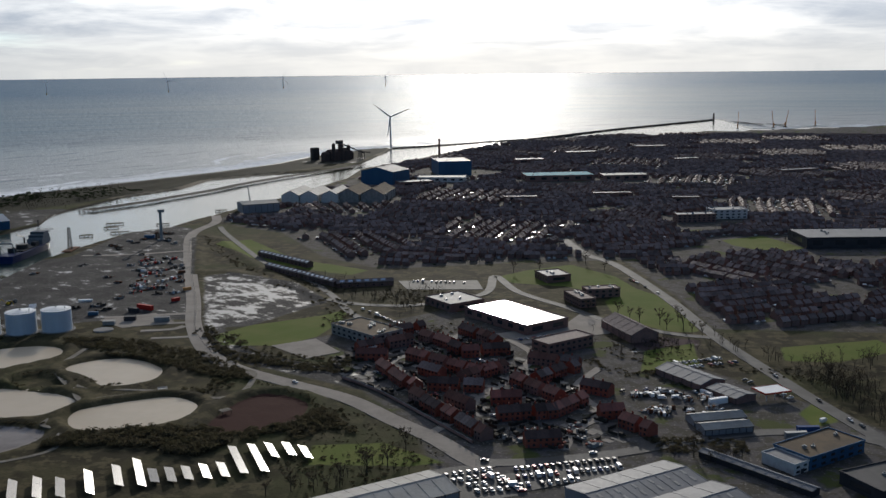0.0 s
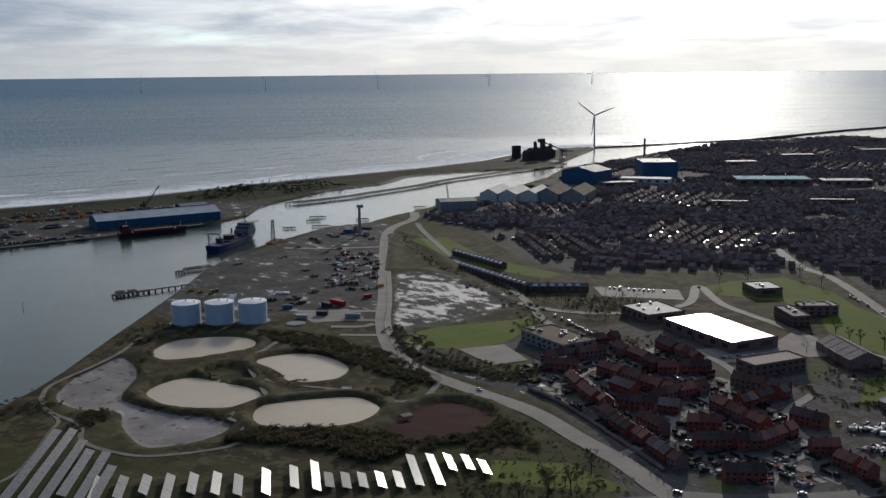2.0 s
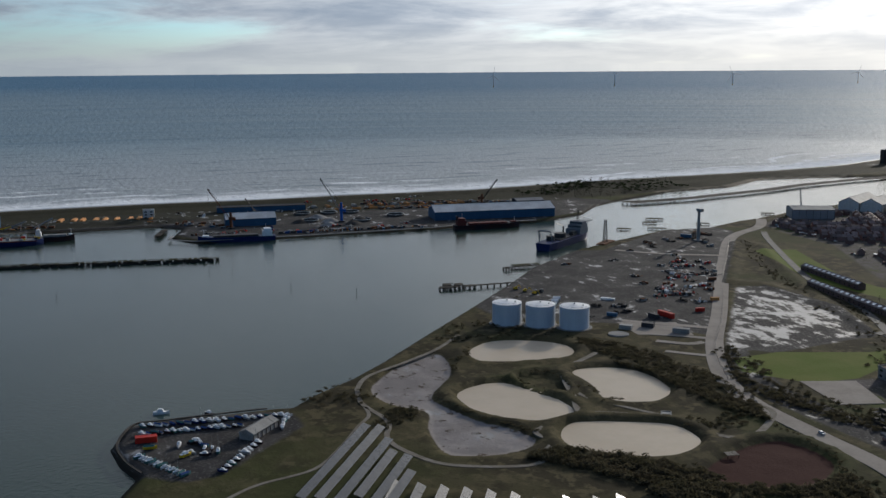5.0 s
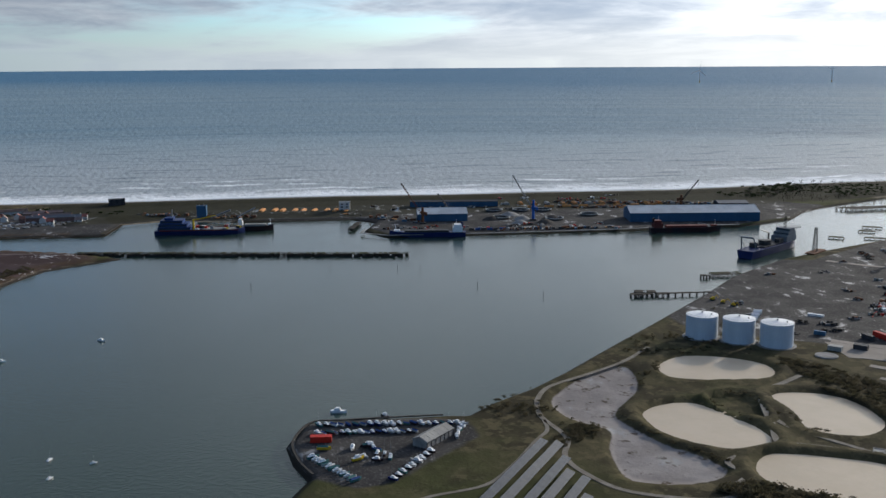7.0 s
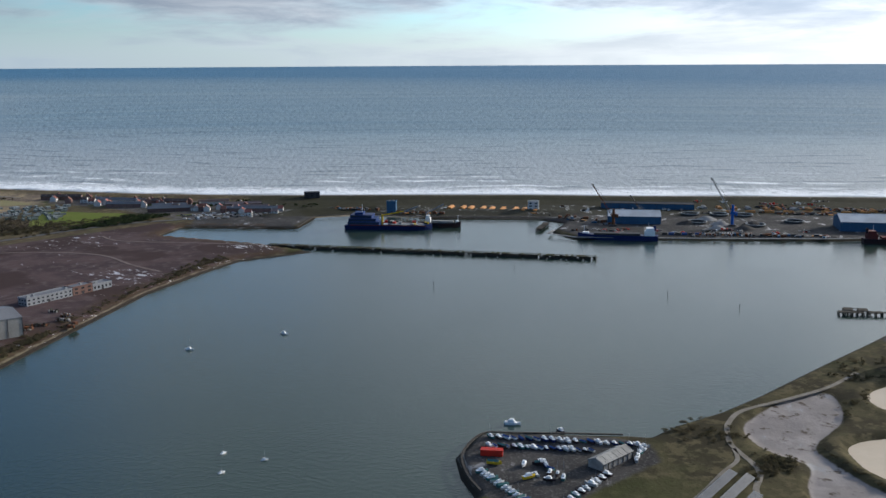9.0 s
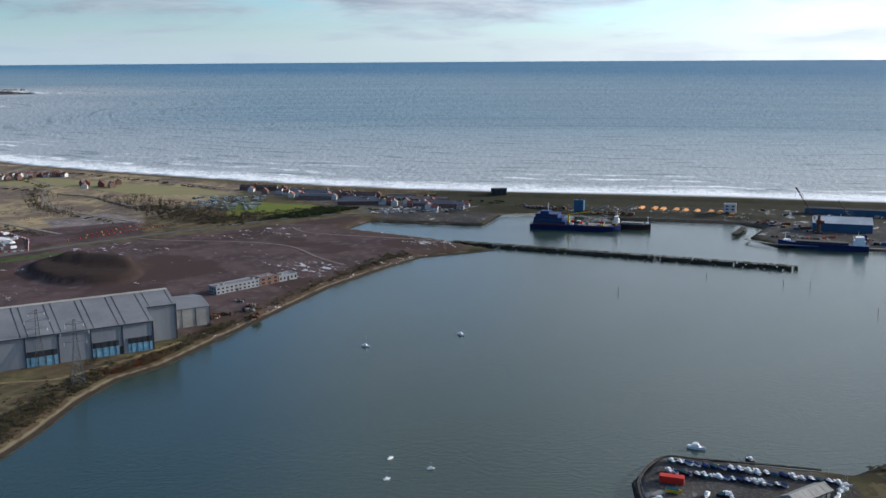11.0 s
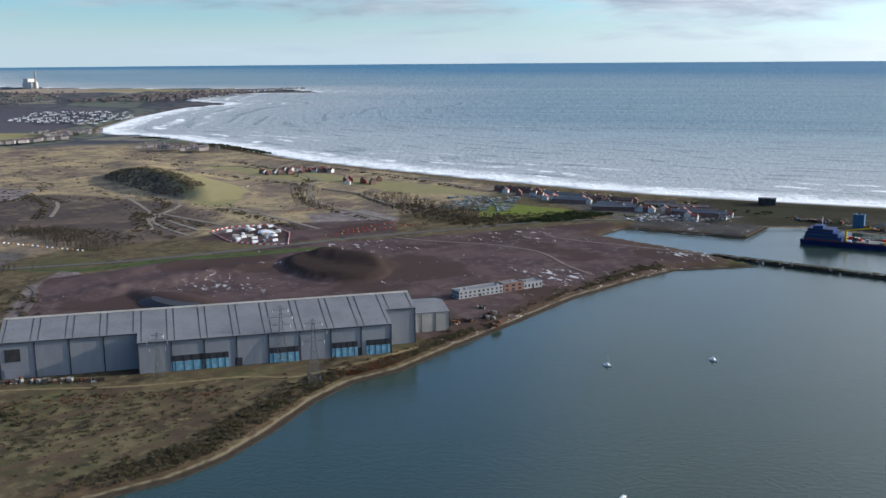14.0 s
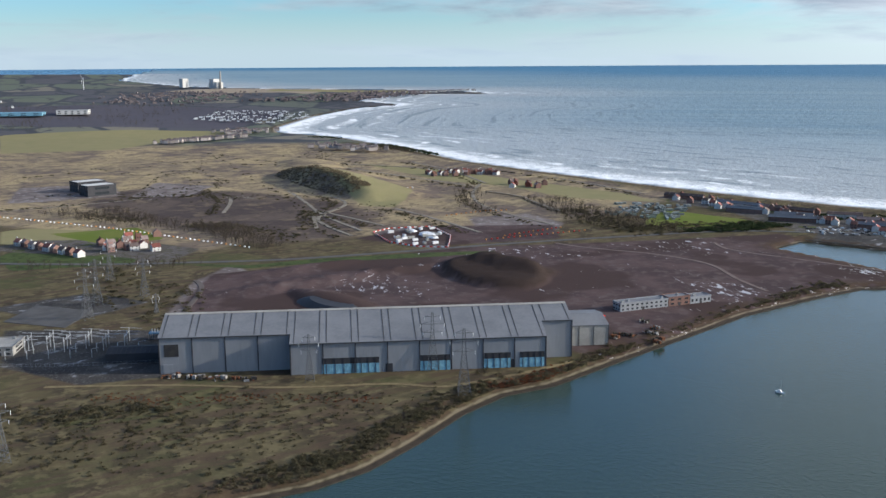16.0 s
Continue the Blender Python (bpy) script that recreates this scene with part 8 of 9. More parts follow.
# woods and hedges of the north
lines = [[(-2061, -1028), (-1763, -779), (-1496, -558), (-1323, -428), (-1225, -332)], [(-1748, -1099), (-1658, -922), (-1745, -879), (-1593, -694)], [(-1972, -907), (-1870, -654), (-1760, -484), (-1661, -328)], [(-1435, -820), (-1493, -826), (-1520, -747), (-1463, -670), (-1423, -711), (-1407, -791)], [(-1190, -330), (-1290, -420), (-1420, -440), (-1500, -500)], [(-1330, -130), (-1440, -240), (-1560, -300), (-1700, -330)], [(-1380, -900), (-1500, -700), (-1640, -760), (-1800, -900)],
         [(-1560, -1100), (-1760, -1000), (-1960, -950), (-2060, -1000)], [(-1700, -320), (-1860, -430), (-2000, -560)], [(-1640, -60), (-1760, -180), (-1900, -340)], [(-1300, -560), (-1420, -620), (-1500, -700)],
         [(-1379, -727), (-1633, -863), (-1697, -860), (-1519, -706), (-1446, -605)], [(-1228, -855), (-1262, -829), (-1349, -767), (-1448, -711), (-1437, -591)], [(-1223, -389), (-1346, -450), (-1324, -406), (-1265, -320)], [(-1400, -358), (-1343, -290), (-1252, -196)], [(-1884, -460), (-1929, -682), (-1875, -799), (-1862, -1147), (-1668, -1253)]]
for pts in lines:
    ribbon("track", pts, 5.0, LAND + 0.45, track, "pale earth track over the rough fields", "track")
hedge_rows = []
for pts in lines:
    hedge_rows += along([(x + 14, y - 12) for x, y in pts], 110, 4, 1.0, 2.6)
def on_mound(places):
    """Set places on the slope of the ridge."""
    out = []
    for x, y, z, a, size, k in places:
        h = float(ridge(np.array([x]), np.array([y]))[0])
        out.append((x, y, LAND + h - 0.4, a, size, k))
    return out


face = [(-1484, -452), (-1486, -482), (-1582, -584), (-1698, -700), (-1735, -700), (-1690, -640), (-1640, -575), (-1582, -512), (-1515, -440)]
hill_wood = on_mound(fill(face, 1000, 1.4, 3.0))
stuff("hill_scrub", bushes, [material("dark_thicket", (0.215, 0.168, 0.108), (0.150, 0.118, 0.078), 0.05, 0.95, vary=0.2, thin=0.2)], hill_wood, "dense dark winter thicket on the mound", "thicket")
hedge_rows += along([(-1400, -700), (-1480, -560), (-1440, -420), (-1340, -330)], 160, 30, 0.8, 2.0)
hedge_rows += along([(-1900, -640), (-2000, -760), (-2150, -820)], 120, 25, 1.0, 2.4)
hedge_rows += along([(-1449, -134), (-1386, -82), (-1318, -31), (-1353, 18), (-1402, 114)], 420, 16, 1.6, 3.4)
hedge_rows += along([(-1201, -540), (-1198, -466), (-1148, -377)], 200, 12, 1.2, 2.6)
hedge_rows += along([(-1227, -705), (-1211, -622)], 120, 12, 1.2, 2.6)
stuff("hedges", bushes, [bramble], hedge_rows, "brown winter hedges along the field tracks", "hedges")

wood = on_mound(fill(face, 260, 0.6, 0.9))
wood += fill([(-1530, -225), (-1414, -145), (-1312, -68), (-1327, 28), (-1390, -32), (-1555, -166)], 520, 0.8, 1.3)
wood += fill([(-1220, -793), (-1288, -704), (-1214, -568), (-1194, -440), (-1150, -490), (-1172, -635)], 420, 0.8, 1.4)
wood += fill([(-1190, -540), (-1205, -479), (-1100, -364), (-1080, -380), (-1110, -443)], 320, 0.8, 1.4)
wood += along([(-1600, -310), (-1480, -290), (-1400, -230)], 120, 10, 0.8, 1.3)
wood += fill([(-2330, -790), (-2195, -610), (-2170, -640), (-2290, -800)], 200, 0.9, 1.4)
wood += along([(-930, -560), (-960, -470), (-990, -420)], 60, 9, 0.8, 1.4)
wood += along([(-3300, -2000), (-3800, -2400), (-3400, -2800), (-2900, -2600)], 300, 130, 1.2, 2.0, z=LAND + 8)
wood += along([(-2500, -1900), (-2800, -2200), (-3100, -2100), (-2700, -1650)], 260, 70, 1.0, 1.8, z=LAND + 8)
wood += along([(-1120, 1150), (-1130, 1250), (-1160, 1330), (-1120, 1450)], 120, 14, 0.8, 1.3)
wood += along([(-1060, 1290), (-1090, 1180), (-1050, 1230)], 60, 14, 0.7, 1.1)
# trees among the town's houses
town_plan = cover_plans["town"][0]
wood += [p for p in fill(town_plan, 700, 0.6, 1.2) if math.hypot(p[0], p[1]) < 2600]
wood += fill([(-10, 676), (4, 667), (25, 661), (54, 660), (49, 594), (20, 620)], 60, 0.9, 1.4)
wood += fill([(0, 692), (26, 690), (58, 620), (60, 539), (40, 590), (14, 640)], 120, 0.8, 1.4)
wood += along([(-60, 735), (-10, 690), (30, 700), (70, 740)], 50, 6, 0.8, 1.3)
wood += along([(-407, 836), (-366, 795), (-334, 785), (-300, 755)], 80, 9, 0.7, 1.2)
wood += along([(-60, 500), (-40, 498), (-25, 505)], 22, 4, 0.8, 1.2)
wood += along([(-340, 775), (-310, 800), (-330, 830), (-380, 800)], 40, 10, 0.7, 1.1)
wood += along([(-480, 850), (-430, 830), (-400, 800)], 30, 8, 0.6, 1.0)
wood += fill(estate, 46, 0.4, 0.8)
wood += along([(-130, 740), (-105, 700), (-75, 710)], 26, 9, 0.6, 1.0)
wood += along([(-150, 700), (-110, 680), (-85, 700), (-95, 720)], 30, 5, 0.6, 1.0)
wood += along([(-210, 404), (-200, 430), (-188, 445), (-230, 395)], 26, 5, 0.7, 1.1)
stuff("bare_trees", tree_kinds, [bark, twigs], wood, "leafless winter trees in woods and gardens", "trees")
hedge = fill([(-1319, 22), (-1412, 88), (-1402, 146), (-1336, 82)], 260, 2.0, 4.2)
hedge += along([(-2337, -768), (-2289, -707), (-2147, -545)], 340, 9, 3.0, 5.0)
hedge += along([(-2543, -1027), (-2504, -945)], 90, 8, 2.5, 4.0)
hedge += along([(-1500, 250), (-1480, 180), (-1420, 330)], 60, 12, 2.0, 4.0)
hedge += along([(-1130, 1160), (-1170, 1260), (-1175, 1330)], 140, 18, 2.0, 4.5)
hedge += fill([(-1117, 1256), (-1147, 1407), (-1095, 1419), (-1021, 1381), (-1033, 1271)], 170, 1.4, 3.2, z=LAND + 3)
hedge += [p for p in fill(town_plan, 900, 0.9, 2.4) if math.hypot(p[0], p[1]) < 2200]
stuff("evergreens", bushes, [evergreen], hedge, "dark evergreen trees and tall hedges", "trees")

# single trees that stand out
single = []
for i, (x, y) in enumerate(((-125, 777), (-116, 768), (-93, 752), (-81, 754), (-74, 748), (-66, 742), (-88, 779), (-100, 765), (-206, 418), (-199, 435), (-190, 440), (-196, 428), (-231, 390), (-212, 402), (-222, 398), (-189, 462), (30, 640), (38, 655), (46, 690), (20, 660), (60, 600), (-160, 786), (-136, 786), (-47, 505), (66, 545), (-240, 940), (-262, 925), (-205, 990), (-180, 960))):
    w, c = big_trees[i % 5]
    t = thing("tree", at(x, y, i * 77.0) @ Matrix.Scale(1.0 + 0.12 * (i % 4), 4), "leafless winter tree with fine twigs", "tree", "single trees")
    if i < 5:
        big_trees[i] = (w, c)
        part("trunk", w, bark, t)
        part("crown", c, twigs, t)
        single.append(t)
    else:
        for child in single[i % 5].children:
            part(child.name.split(".")[0], child.data, None, t)

ribbon("track", [(-640, -290), (-666, -220), (-679, -166), (-691, -132), (-710, -91), (-714, -60), (-733, -39), (-767, -11), (-791, 5)], 3.6, LAND + 0.22, material("grassy_track", (0.20, 0.160, 0.085), (0.125, 0.095, 0.055), 0.15, 0.95), "worn grass track below the grey warehouse", "track")
solid("car_park", Geo().prism([(-759, -428), (-811, -441), (-809, -384), (-759, -371)], -1, LAND + 0.3), asphalt, "dark asphalt car park by the substation", "car park", kind="structure")
ribbon("path", [(-932, -369), (-912, -350), (-880, -334), (-850, -322), (-824, -311)], 4.5, LAND + 0.34, material("wet_spoil", (0.085, 0.070, 0.062), (0.12, 0.10, 0.09), 0.08, 0.8), "dark wet haul track over pale spoil", "path")
ribbon("foreshore", bank_upper, 7.0, 0.3, material("weedy_foreshore", (0.034, 0.028, 0.022), (0.060, 0.046, 0.034), 0.2, 0.9, bump=0.2), "dark weedy stones at the foot of the river bank", "foreshore", steps=1)

# ---- the town's terraces ----
def row_house(w, d, eave, ridge, chimney=True):
    h = d / 2
    walls = Geo().add([(-w / 2, -h, 0), (w / 2, -h, 0), (w / 2, h, 0), (-w / 2, h, 0), (-w / 2, -h, eave), (w / 2, -h, eave), (w / 2, h, eave), (-w / 2, h, eave), (-w / 2, 0, ridge), (w / 2, 0, ridge)],
                      [(0, 1, 5, 4), (2, 3, 7, 6), (1, 2, 6, 9, 5), (3, 0, 4, 8, 7)])
    if chimney:
        walls.box(-w / 2, -0.4, ridge - 0.5, -w / 2 + 0.9, 0.4, ridge + 1.1)
    o = 0.35
    roof = Geo()
    for s in (-1, 1):
        roof.add([(-w / 2, s * (h + o), eave - 0.1), (w / 2, s * (h + o), eave - 0.1), (w / 2, 0, ridge + 0.12), (-w / 2, 0, ridge + 0.12),
                  (-w / 2, s * (h + o), eave - 0.3), (w / 2, s * (h + o), eave - 0.3)], [(0, 1, 2, 3) if s < 0 else (3, 2, 1, 0), (4, 5, 1, 0)])
    panes = Geo()
    for x in (-w * 0.25, w * 0.25):
        for z in (3.4,):
            for s in (-1,):
                panes.add([(x - 0.6, s * (h + 0.04), z), (x + 0.6, s * (h + 0.04), z), (x + 0.6, s * (h + 0.04), z + 1.2), (x - 0.6, s * (h + 0.04), z + 1.2)], [(0, 1, 2, 3)])
    return [(walls, 0), (roof, 1), (panes, 2)]


terraces = [row_house(5.8, 7.2, 4.7, 7.2), row_house(5.8, 7.2, 4.5, 7.0), row_house(6.8, 7.6, 4.4, 7.0), row_house(5.8, 11.0, 4.2, 6.0)]
rng = random.Random(77)
keep_out = [(-455 + 50, 1715, 80), (-300, 1765, 60), (60, 1175, 95), (-50, 1150, 60), (150, 1225, 50), (-120, 1320, 60), (-690, 1600, 80), (-620, 1790, 90), (-600, 1650, 60), (-640, 1390, 70), (-720, 1360, 60), (-720, 1230, 50), (-225, 925, 45), (-175, 850, 50), (-350, 850, 45), (-100, 790, 45)]
town_rows = []
for gx in range(-5, 16):
    for gy in range(-1, 22):
        cx0, cy0 = -640 + gx * 150, 860 + gy * 150
        base = 26 + 26 * math.sin(gx * 1.7 + gy * 0.9) + (90 if (gx * 7 + gy * 5) % 3 == 0 else 0)
        a = radians(base)
        ex, ey = (math.cos(a), math.sin(a)), (-math.sin(a), math.cos(a))
        v = -73
        while v < 74:
            u, kind = -74 + rng.uniform(0, 14), rng.choice([0, 0, 1, 2, 2, 3])
            run, bend = rng.randint(3, 9), rng.uniform(-0.0012, 0.0012)
            while u < 72:
                w = v + bend * u * u + rng.uniform(-0.5, 0.5)
                x, y = cx0 + ex[0] * u + ey[0] * w, cy0 + ex[1] * u + ey[1] * w
                if rng.random() > 0.07:
                    town_rows.append((x, y, LAND, a + bend * 2 * u + (math.pi if rng.random() < 0.5 else 0), rng.uniform(0.93, 1.05), kind))
                u += 5.8 if kind != 2 else 8.4
                run -= 1
                if run <= 0:
                    run, u, kind = rng.randint(2, 9), u + rng.uniform(2, 9), rng.choice([kind, kind, 2])
            v += rng.choice([13.5, 19, 17, 22])
tx, ty = np.array([p[0] for p in town_rows]), np.array([p[1] for p in town_rows])
ok = (inside_by(town_plan, tx, ty) > 14) & (np.hypot(tx, ty) < 3000)
for plan in cover_plans["grass"]:
    ok &= inside_by(plan, tx, ty) < -7
for kx, ky, kr in keep_out:
    ok &= np.hypot(tx - kx, ty - ky) > kr
main_road = curve_points([(-260, 1130), (-215, 1040), (-174, 991), (-106, 857), (-55, 739)], False, 12)
for rx, ry in main_road:
    ok &= np.hypot(tx - rx, ty - ry) > 13
town_rows = [p for p, k in zip(town_rows, ok) if k]
stuff("terraced_houses", terraces, [brick_dark, slate, glass], town_rows, "dark brick terraced houses with slate roofs", "houses")

# garden walls, sheds and conservatories between the rows
lean = [[(Geo().box(-1.4, -1.1, 0, 1.4, 1.1, 2.2), 0)], [(Geo().across([(-1.6, 0), (-1.6, 2.1), (1.6, 2.36), (1.6, 0)], -1.8, 1.8), 1)], [(Geo().box(-4, -0.1, 0, 4, 0.1, 1.7), 0)],
        [(Geo().box(-1.5, -2.4, 0, 1.5, 2.4, 2.2), 0), (Geo().box(-1.65, -2.55, 2.2, 1.65, 2.55, 2.38), 2)]]
bits = []
for x, y, z, a, s, k in town_rows[::2]:
    d = rng.choice([-1, 1]) * rng.uniform(6.5, 10)
    bits.append((x - math.sin(a) * d, y + math.cos(a) * d, LAND, a + rng.uniform(0, 6.28), rng.uniform(0.45, 1.1), rng.choice([0, 1, 1, 2, 2, 3, 3])))
stuff("back_yards", lean, [brick_dark, roof_shiny, white_paint], bits, "brick garden walls, sheds, garages and glass lean-tos behind the terraces", "yards")


# ---- cars ----
def car_meshes(paint, van=False):
    if van:
        body = Geo().across([(-1.0, 0.35), (-1.0, 1.1), (-0.92, 2.3), (0.92, 2.3), (1.0, 1.1), (1.0, 0.35)], -2.6, 1.6).across([(-1.0, 0.35), (-1.0, 1.2), (1.0, 1.2), (1.0, 0.35)], 1.6, 2.6)
        cab = Geo().add([(1.6, -0.95, 1.2), (2.3, -0.95, 1.2), (2.3, 0.95, 1.2), (1.6, 0.95, 1.2), (1.6, -0.85, 2.2), (1.75, -0.85, 2.2), (1.75, 0.85, 2.2), (1.6, 0.85, 2.2)], [(4, 5, 6, 7), (0, 1, 5, 4), (1, 2, 6, 5), (2, 3, 7, 6), (3, 0, 4, 7)])
    else:
        body = Geo().across([(-0.85, 0.3), (-0.88, 0.75), (-0.8, 0.95), (0.8, 0.95), (0.88, 0.75), (0.85, 0.3)], -2.1, 2.1).across([(-0.62, 1.38), (-0.58, 1.46), (0.58, 1.46), (0.62, 1.38)], -1.2, 0.5)
        cab = Geo().add([(-1.9, -0.78, 0.94), (1.2, -0.78, 0.94), (1.2, 0.78, 0.94), (-1.9, 0.78, 0.94), (-1.25, -0.62, 1.4), (0.5, -0.62, 1.4), (0.5, 0.62, 1.4), (-1.25, 0.62, 1.4)], [(4, 5, 6, 7), (0, 1, 5, 4), (1, 2, 6, 5), (2, 3, 7, 6), (3, 0, 4, 7)])
    wheel = Geo().put(Geo().cyl(0, 0, -0.1, 0.1, 0.32, n=10), Matrix.Rotation(math.pi / 2, 4, "X"))
    return body.mesh("body", paint), cab.mesh("glasshouse", glass), wheel.mesh("wheel", tyre)


car_kinds = [(car_meshes(p), p.name.split("_")[1] + " car parked on the asphalt") for p in car_paints] + [(car_meshes(car_paints[1], True), "white van parked on the asphalt")]
car_count = 0


def car(x, y, turn, k=None):
    global car_count
    car_count += 1
    (body, cab, wheel), label = car_kinds[k if k is not None else rng.choice([0, 0, 1, 1, 2, 2, 3, 3, 4, 5, 6])]
    t = thing("van" if label.startswith("white van") else "car", at(x, y, turn, LAND + 0.34), label, "car", "parked cars")
    part("body", body, None, t)
    part("glasshouse", cab, None, t)
    for px in (-1.35, 1.35):
        for py in (-0.82, 0.82):
            part("wheel", wheel, None, t).location = (px, py, 0.32)


def car_row(x0, y0, x1, y1, n, turn, fill_share=0.9):
    for i in range(n):
        if rng.random() < fill_share:
            u = (i + rng.uniform(-0.1, 0.1)) / max(n - 1, 1)
            car(x0 + (x1 - x0) * u, y0 + (y1 - y0) * u, turn + rng.uniform(-4, 4) + rng.choice([0, 180]))


car_row(-128, 456, -84, 484, 17, -60)
car_row(-124, 447, -80, 474, 17, -60)
car_row(-120, 438, -96, 453, 9, -60)
car_row(-132, 444, -118, 432, 6, 30)
for r in range(4):
    car_row(-158 + r * 5.5, 438 - r * 5, -140 + r * 6, 452 - r * 6, 7, 130)
car_row(-358, 757, -270, 688, 20, -40, 0.75)
car_row(-76, 662, -46, 686, 11, -45)
car_row(-68, 656, -38, 678, 11, -45)
car_row(-30, 640, -2, 612, 8, 50, 0.8)
car_row(-150, 925, -108, 862, 10, 120, 0.6)
car_row(-340, 858, -285, 868, 14, 100, 0.8)
car_row(-190, 690, -160, 720, 9, 140, 0.8)
for x, y, tn, k in ((-12, 655, -55, 0), (14, 612, -60, 2), (30, 582, -60, 1), (36, 574, -60, 3), (16, 575, 60, 6), (18, 530, 30, 6), (-146, 462, 10, 2), (-300, 549, -25, 1), (-352, 566, -35, 3), (-96, 489, 30, 0)):
    car(x, y, tn, k)
for i in range(20):  # in the estate's streets
    u, v = rng.uniform(0, 120), rng.choice([19, 42, 66, 88])
    x, y = -268 + u * EX[0] + v * EY[0], 567 + u * EX[1] + v * EY[1]
    if inside_by(estate, np.array([x]), np.array([y]))[0] > 2:
        car(x, y, -30 + rng.choice([0, 180]))
# salvage cars and rubble
for i in range(18):
    car(rng.uniform(-100, -45), rng.uniform(588, 606), rng.uniform(0, 360))
for i in range(26):
    yard_pile(-64 + rng.uniform(-30, 28), 580 + rng.uniform(-20, 24), 3.0, 900 + i, "heap of rubble, timber and scrap in the yard", [concrete, timber, roof_pale, rust, white_paint])
for i in range(14):
    yard_pile(-120 + rng.uniform(-26, 24), 500 + rng.uniform(-6, 26), 2.2, 950 + i, "builders' rubble and bricks on the estate's edge", [concrete, brick_red, timber, roof_pale])
for x, y, tn, mat, lab in ((8, 556, 20, tarp_blue, "blue lorry trailer parked by the road"), (2, 545, 25, steel_galv, "grey tanker trailer parked by the road"), (-42, 590, 40, white_paint, "white lorry box in the yard")):
    box_unit(x, y, tn, 12, 2.6, 3.6, mat, lab, "trailer")
far_cars = [[(Geo().box(-2.1, -0.85, 0.3, 2.1, 0.85, 0.95).box(-1.3, -0.7, 0.95, 0.8, 0.7, 1.45), i)] for i in range(3)]
cars_at = []
for x, y, z, a, s, k in town_rows[::3]:
    d = rng.choice([-1, 1]) * rng.uniform(5.8, 6.6)
    cars_at.append((x - math.sin(a) * d, y + math.cos(a) * d, LAND, a, 1.0, rng.randrange(3)))
for i in range(70):
    cars_at.append((-1375 + rng.uniform(-25, 25), 215 + rng.uniform(-60, 60), LAND, 1.2, 1.0, rng.randrange(3)))
stuff("street_cars", far_cars, [car_paints[1], car_paints[0], car_paints[2]], cars_at, "cars parked along the terraced streets", "cars")

# garden fences and paving between the estate's houses
rng = random.Random(91)
fences, paving = [[(Geo().box(-3.5, -0.06, 0, 3.5, 0.06, 1.7), 0)], [(Geo().box(-0.06, -3.5, 0, 0.06, 3.5, 1.7), 0)], [(Geo().box(-1.2, -1, 0, 1.2, 1, 2.1), 0)]], []
slabs = [[(Geo().box(-3, -2, -0.6, 3, 2, 0.16), 0)], [(Geo().box(-5, -2.4, -0.6, 5, 2.4, 0.12), 1)]]
spots = [(rng.uniform(-300, -70), rng.uniform(490, 690)) for _ in range(1400)]
inside = inside_by(estate, np.array([p[0] for p in spots]), np.array([p[1] for p in spots])) > 0
spots = [p for p, k in zip(spots, inside) if k]
stuff("garden_fences", fences, [timber], [(x, y, LAND, radians(-30), 1.0, rng.randrange(3)) for x, y in spots[:330]], "timber garden fences and sheds between the houses", "fences")
stuff("drives", slabs, [concrete_road, asphalt], [(x, y, LAND + 0.05, radians(-30), 1.0, rng.randrange(2)) for x, y in spots[330:560]], "pale paved drives between the houses", "paving")

# the estate's boundary wall, garden fences and pavements
wall = thing("garden_wall", Matrix.Identity(4), "long pale-topped brick wall beside the road", "wall")
for (x0, y0), (x1, y1) in zip(curve_points([(-275, 566), (-242, 548), (-205, 520), (-160, 484)], False, 6), curve_points([(-275, 566), (-242, 548), (-205, 520), (-160, 484)], False, 6)[1:]):
    part("panel", Geo().bar((x0, y0, LAND + 0.9), (x1, y1, LAND + 0.9), 1.0), brick_dark, wall)
    part("coping", Geo().bar((x0, y0, LAND + 1.95), (x1, y1, LAND + 1.95), 0.22), concrete, wall)
solid("car_park", Geo().prism([(-136, 446), (-122, 428), (-76, 470), (-84, 490)], -1, LAND + 0.3), asphalt, "grey asphalt car park with bays", "car park", kind="structure")
solid("car_park", Geo().prism([(-172, 440), (-145, 460), (-118, 428), (-140, 410)], -1, LAND + 0.28), asphalt, "grey asphalt sales yard full of cars", "car park", kind="structure")
solid("car_park", Geo().prism([(-356, 858), (-285, 882), (-268, 846), (-334, 826)], -1, LAND + 0.2), asphalt, "worn grey asphalt car park", "car park", kind="structure")
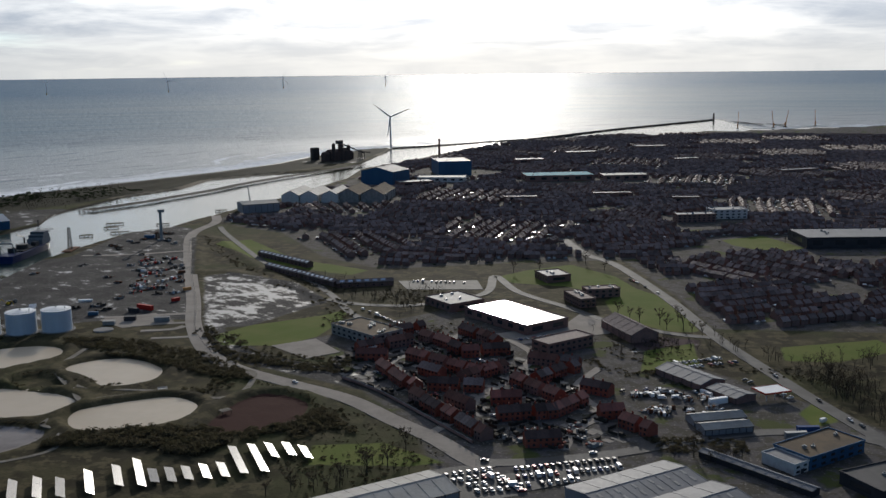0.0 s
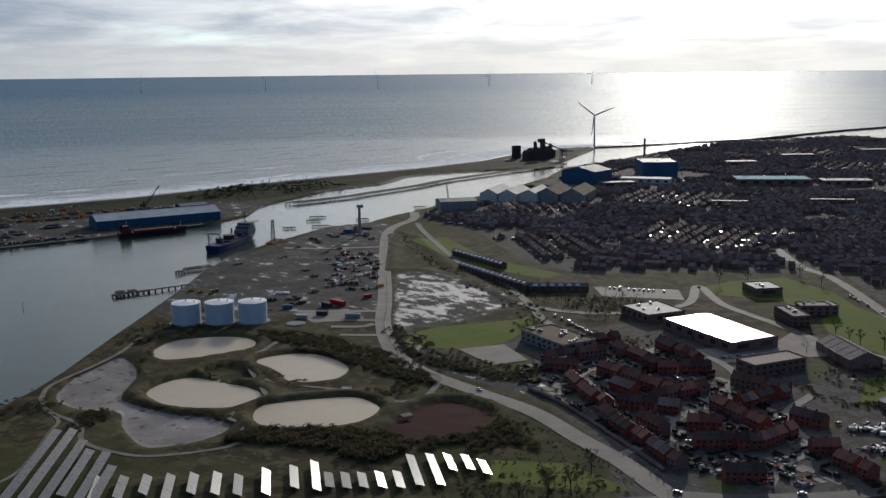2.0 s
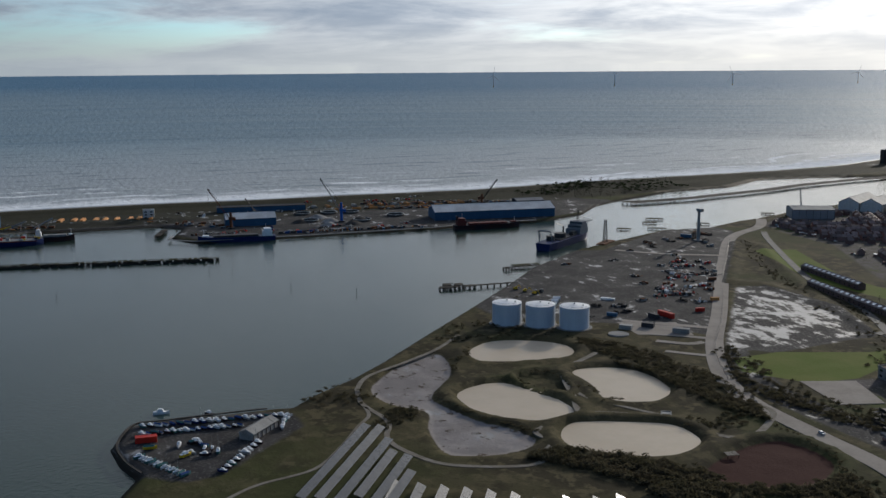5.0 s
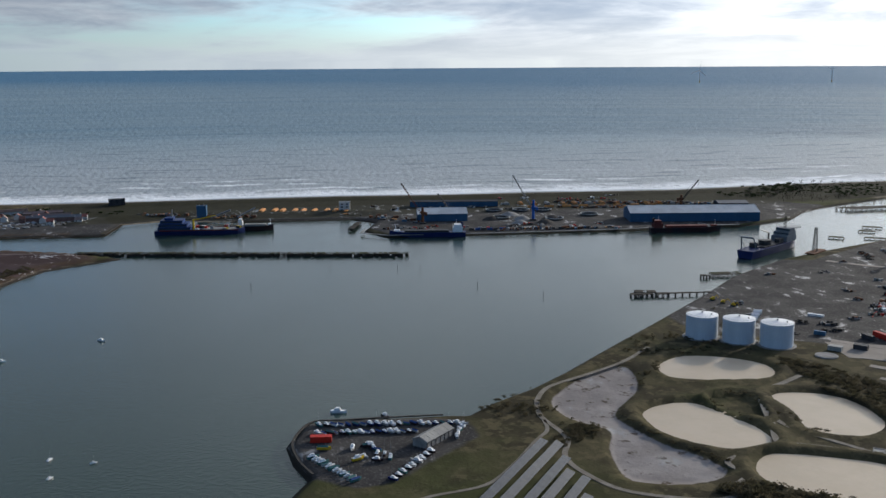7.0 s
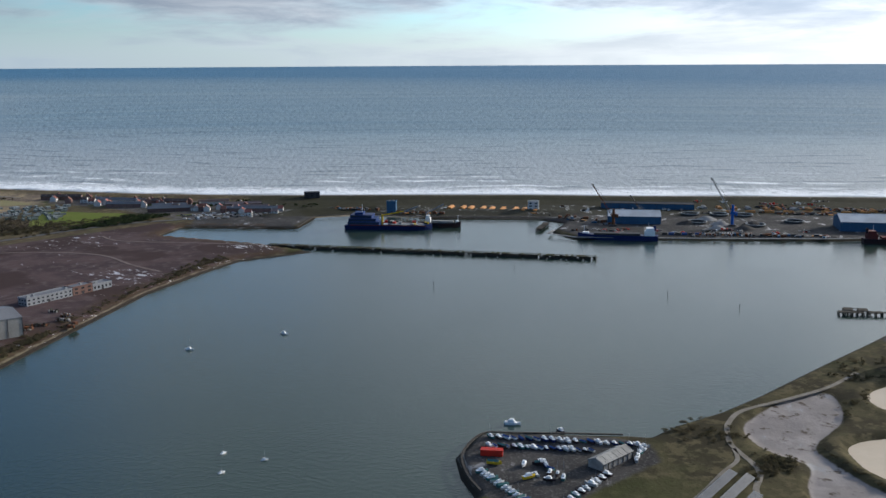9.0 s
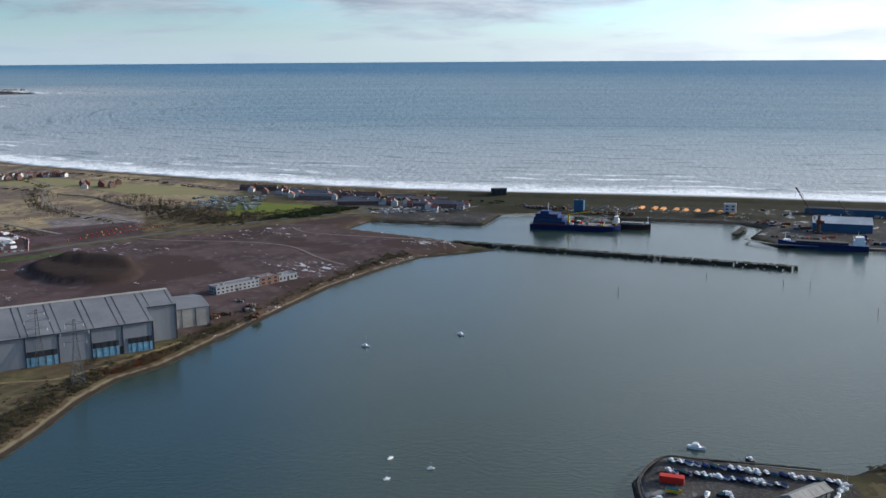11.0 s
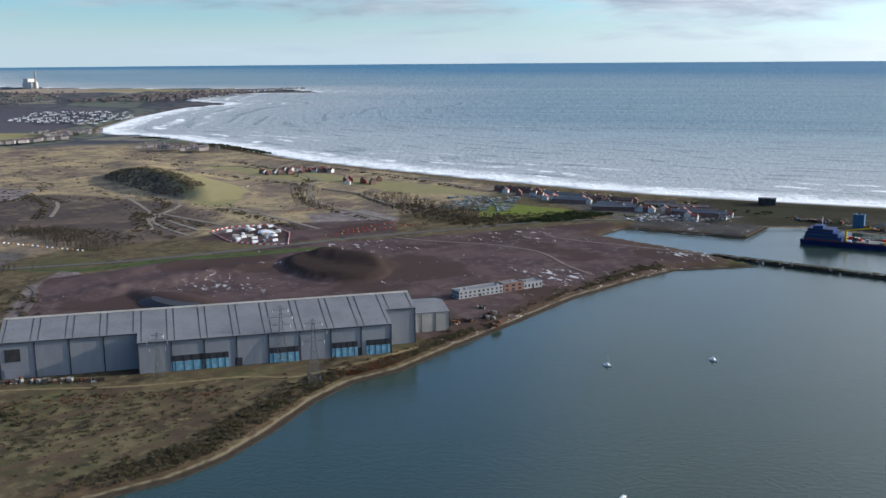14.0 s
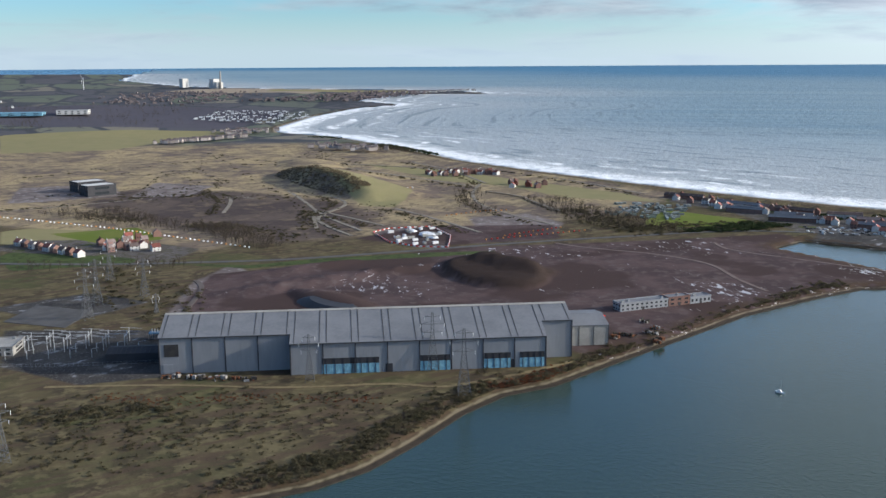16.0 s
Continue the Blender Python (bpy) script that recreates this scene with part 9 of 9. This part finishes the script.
solid("car_park", Geo().prism([(-215, 700), (-185, 680), (-120, 740), (-165, 790), (-170, 745)], -1, LAND + 0.2), concrete_road, "pale car park beside the supermarket", "car park", kind="structure")
solid("playground", Geo().prism([(-358, 622), (-336, 649), (-303, 622), (-319, 600)], -1, LAND + 0.25), concrete_road, "pale asphalt playground beside the school", "playground", kind="structure")

# ---- stores on the port's ground ----
rng = random.Random(57)
for x, y in ((-1190, 770), (-1174, 802), (-1160, 828), (-1089, 798), (-1097, 857), (-1130, 745)):
    coil = thing("cable_coil", at(x, y, 0), "great round coil of grey cable on the port ground", "cable coil", "cable coils")
    for z in (0.5, 1.5, 2.5):
        ring, k = Geo(), 24
        rim_points = [(r * math.cos(i * math.tau / k), r * math.sin(i * math.tau / k), z + h) for i in range(k) for r, h in ((10.5, -0.45), (11.5, -0.45), (11.5, 0.45), (10.5, 0.45))]
        ring.add(rim_points, [(i * 4 + q, (i + 1) % k * 4 + q, (i + 1) % k * 4 + (q + 1) % 4, i * 4 + (q + 1) % 4) for i in range(k) for q in range(4)])
        part("turn", ring, steel_galv if z > 2 else steel_dark, coil)
pieces = [[(Geo().box(-3, -1.2, 0, 3, 1.2, rng.uniform(1.2, 2.8)), i)] for i in range(6)]
spots = []
for x0, y0, x1, y1, n, wide_by in ((-1215, 895, -1150, 985, 90, 9), (-1165, 880, -1130, 950, 60, 7), (-1160, 985, -1080, 1085, 90, 10), (-1292, 728, -1240, 790, 50, 6), (-1061, 700, -1000, 830, 60, 8), (-1390, 352, -1360, 410, 40, 8), (-1330, 420, -1300, 480, 30, 8), (-1250, 600, -1160, 640, 40, 14)):
    for i in range(n):
        u = rng.random()
        spots.append((x0 + (x1 - x0) * u + rng.uniform(-wide_by, wide_by), y0 + (y1 - y0) * u + rng.uniform(-wide_by, wide_by), LAND, radians(rng.choice([63, 153])), rng.uniform(0.5, 1.1), rng.choice([0, 1, 1, 2, 3, 4, 4, 5])))
stuff("port_stores", pieces, [roof_pale, steel_dark, orange_paint, blue_clad, rust, timber], spots, "crates, pipes and plant stacked on the port ground", "stores")
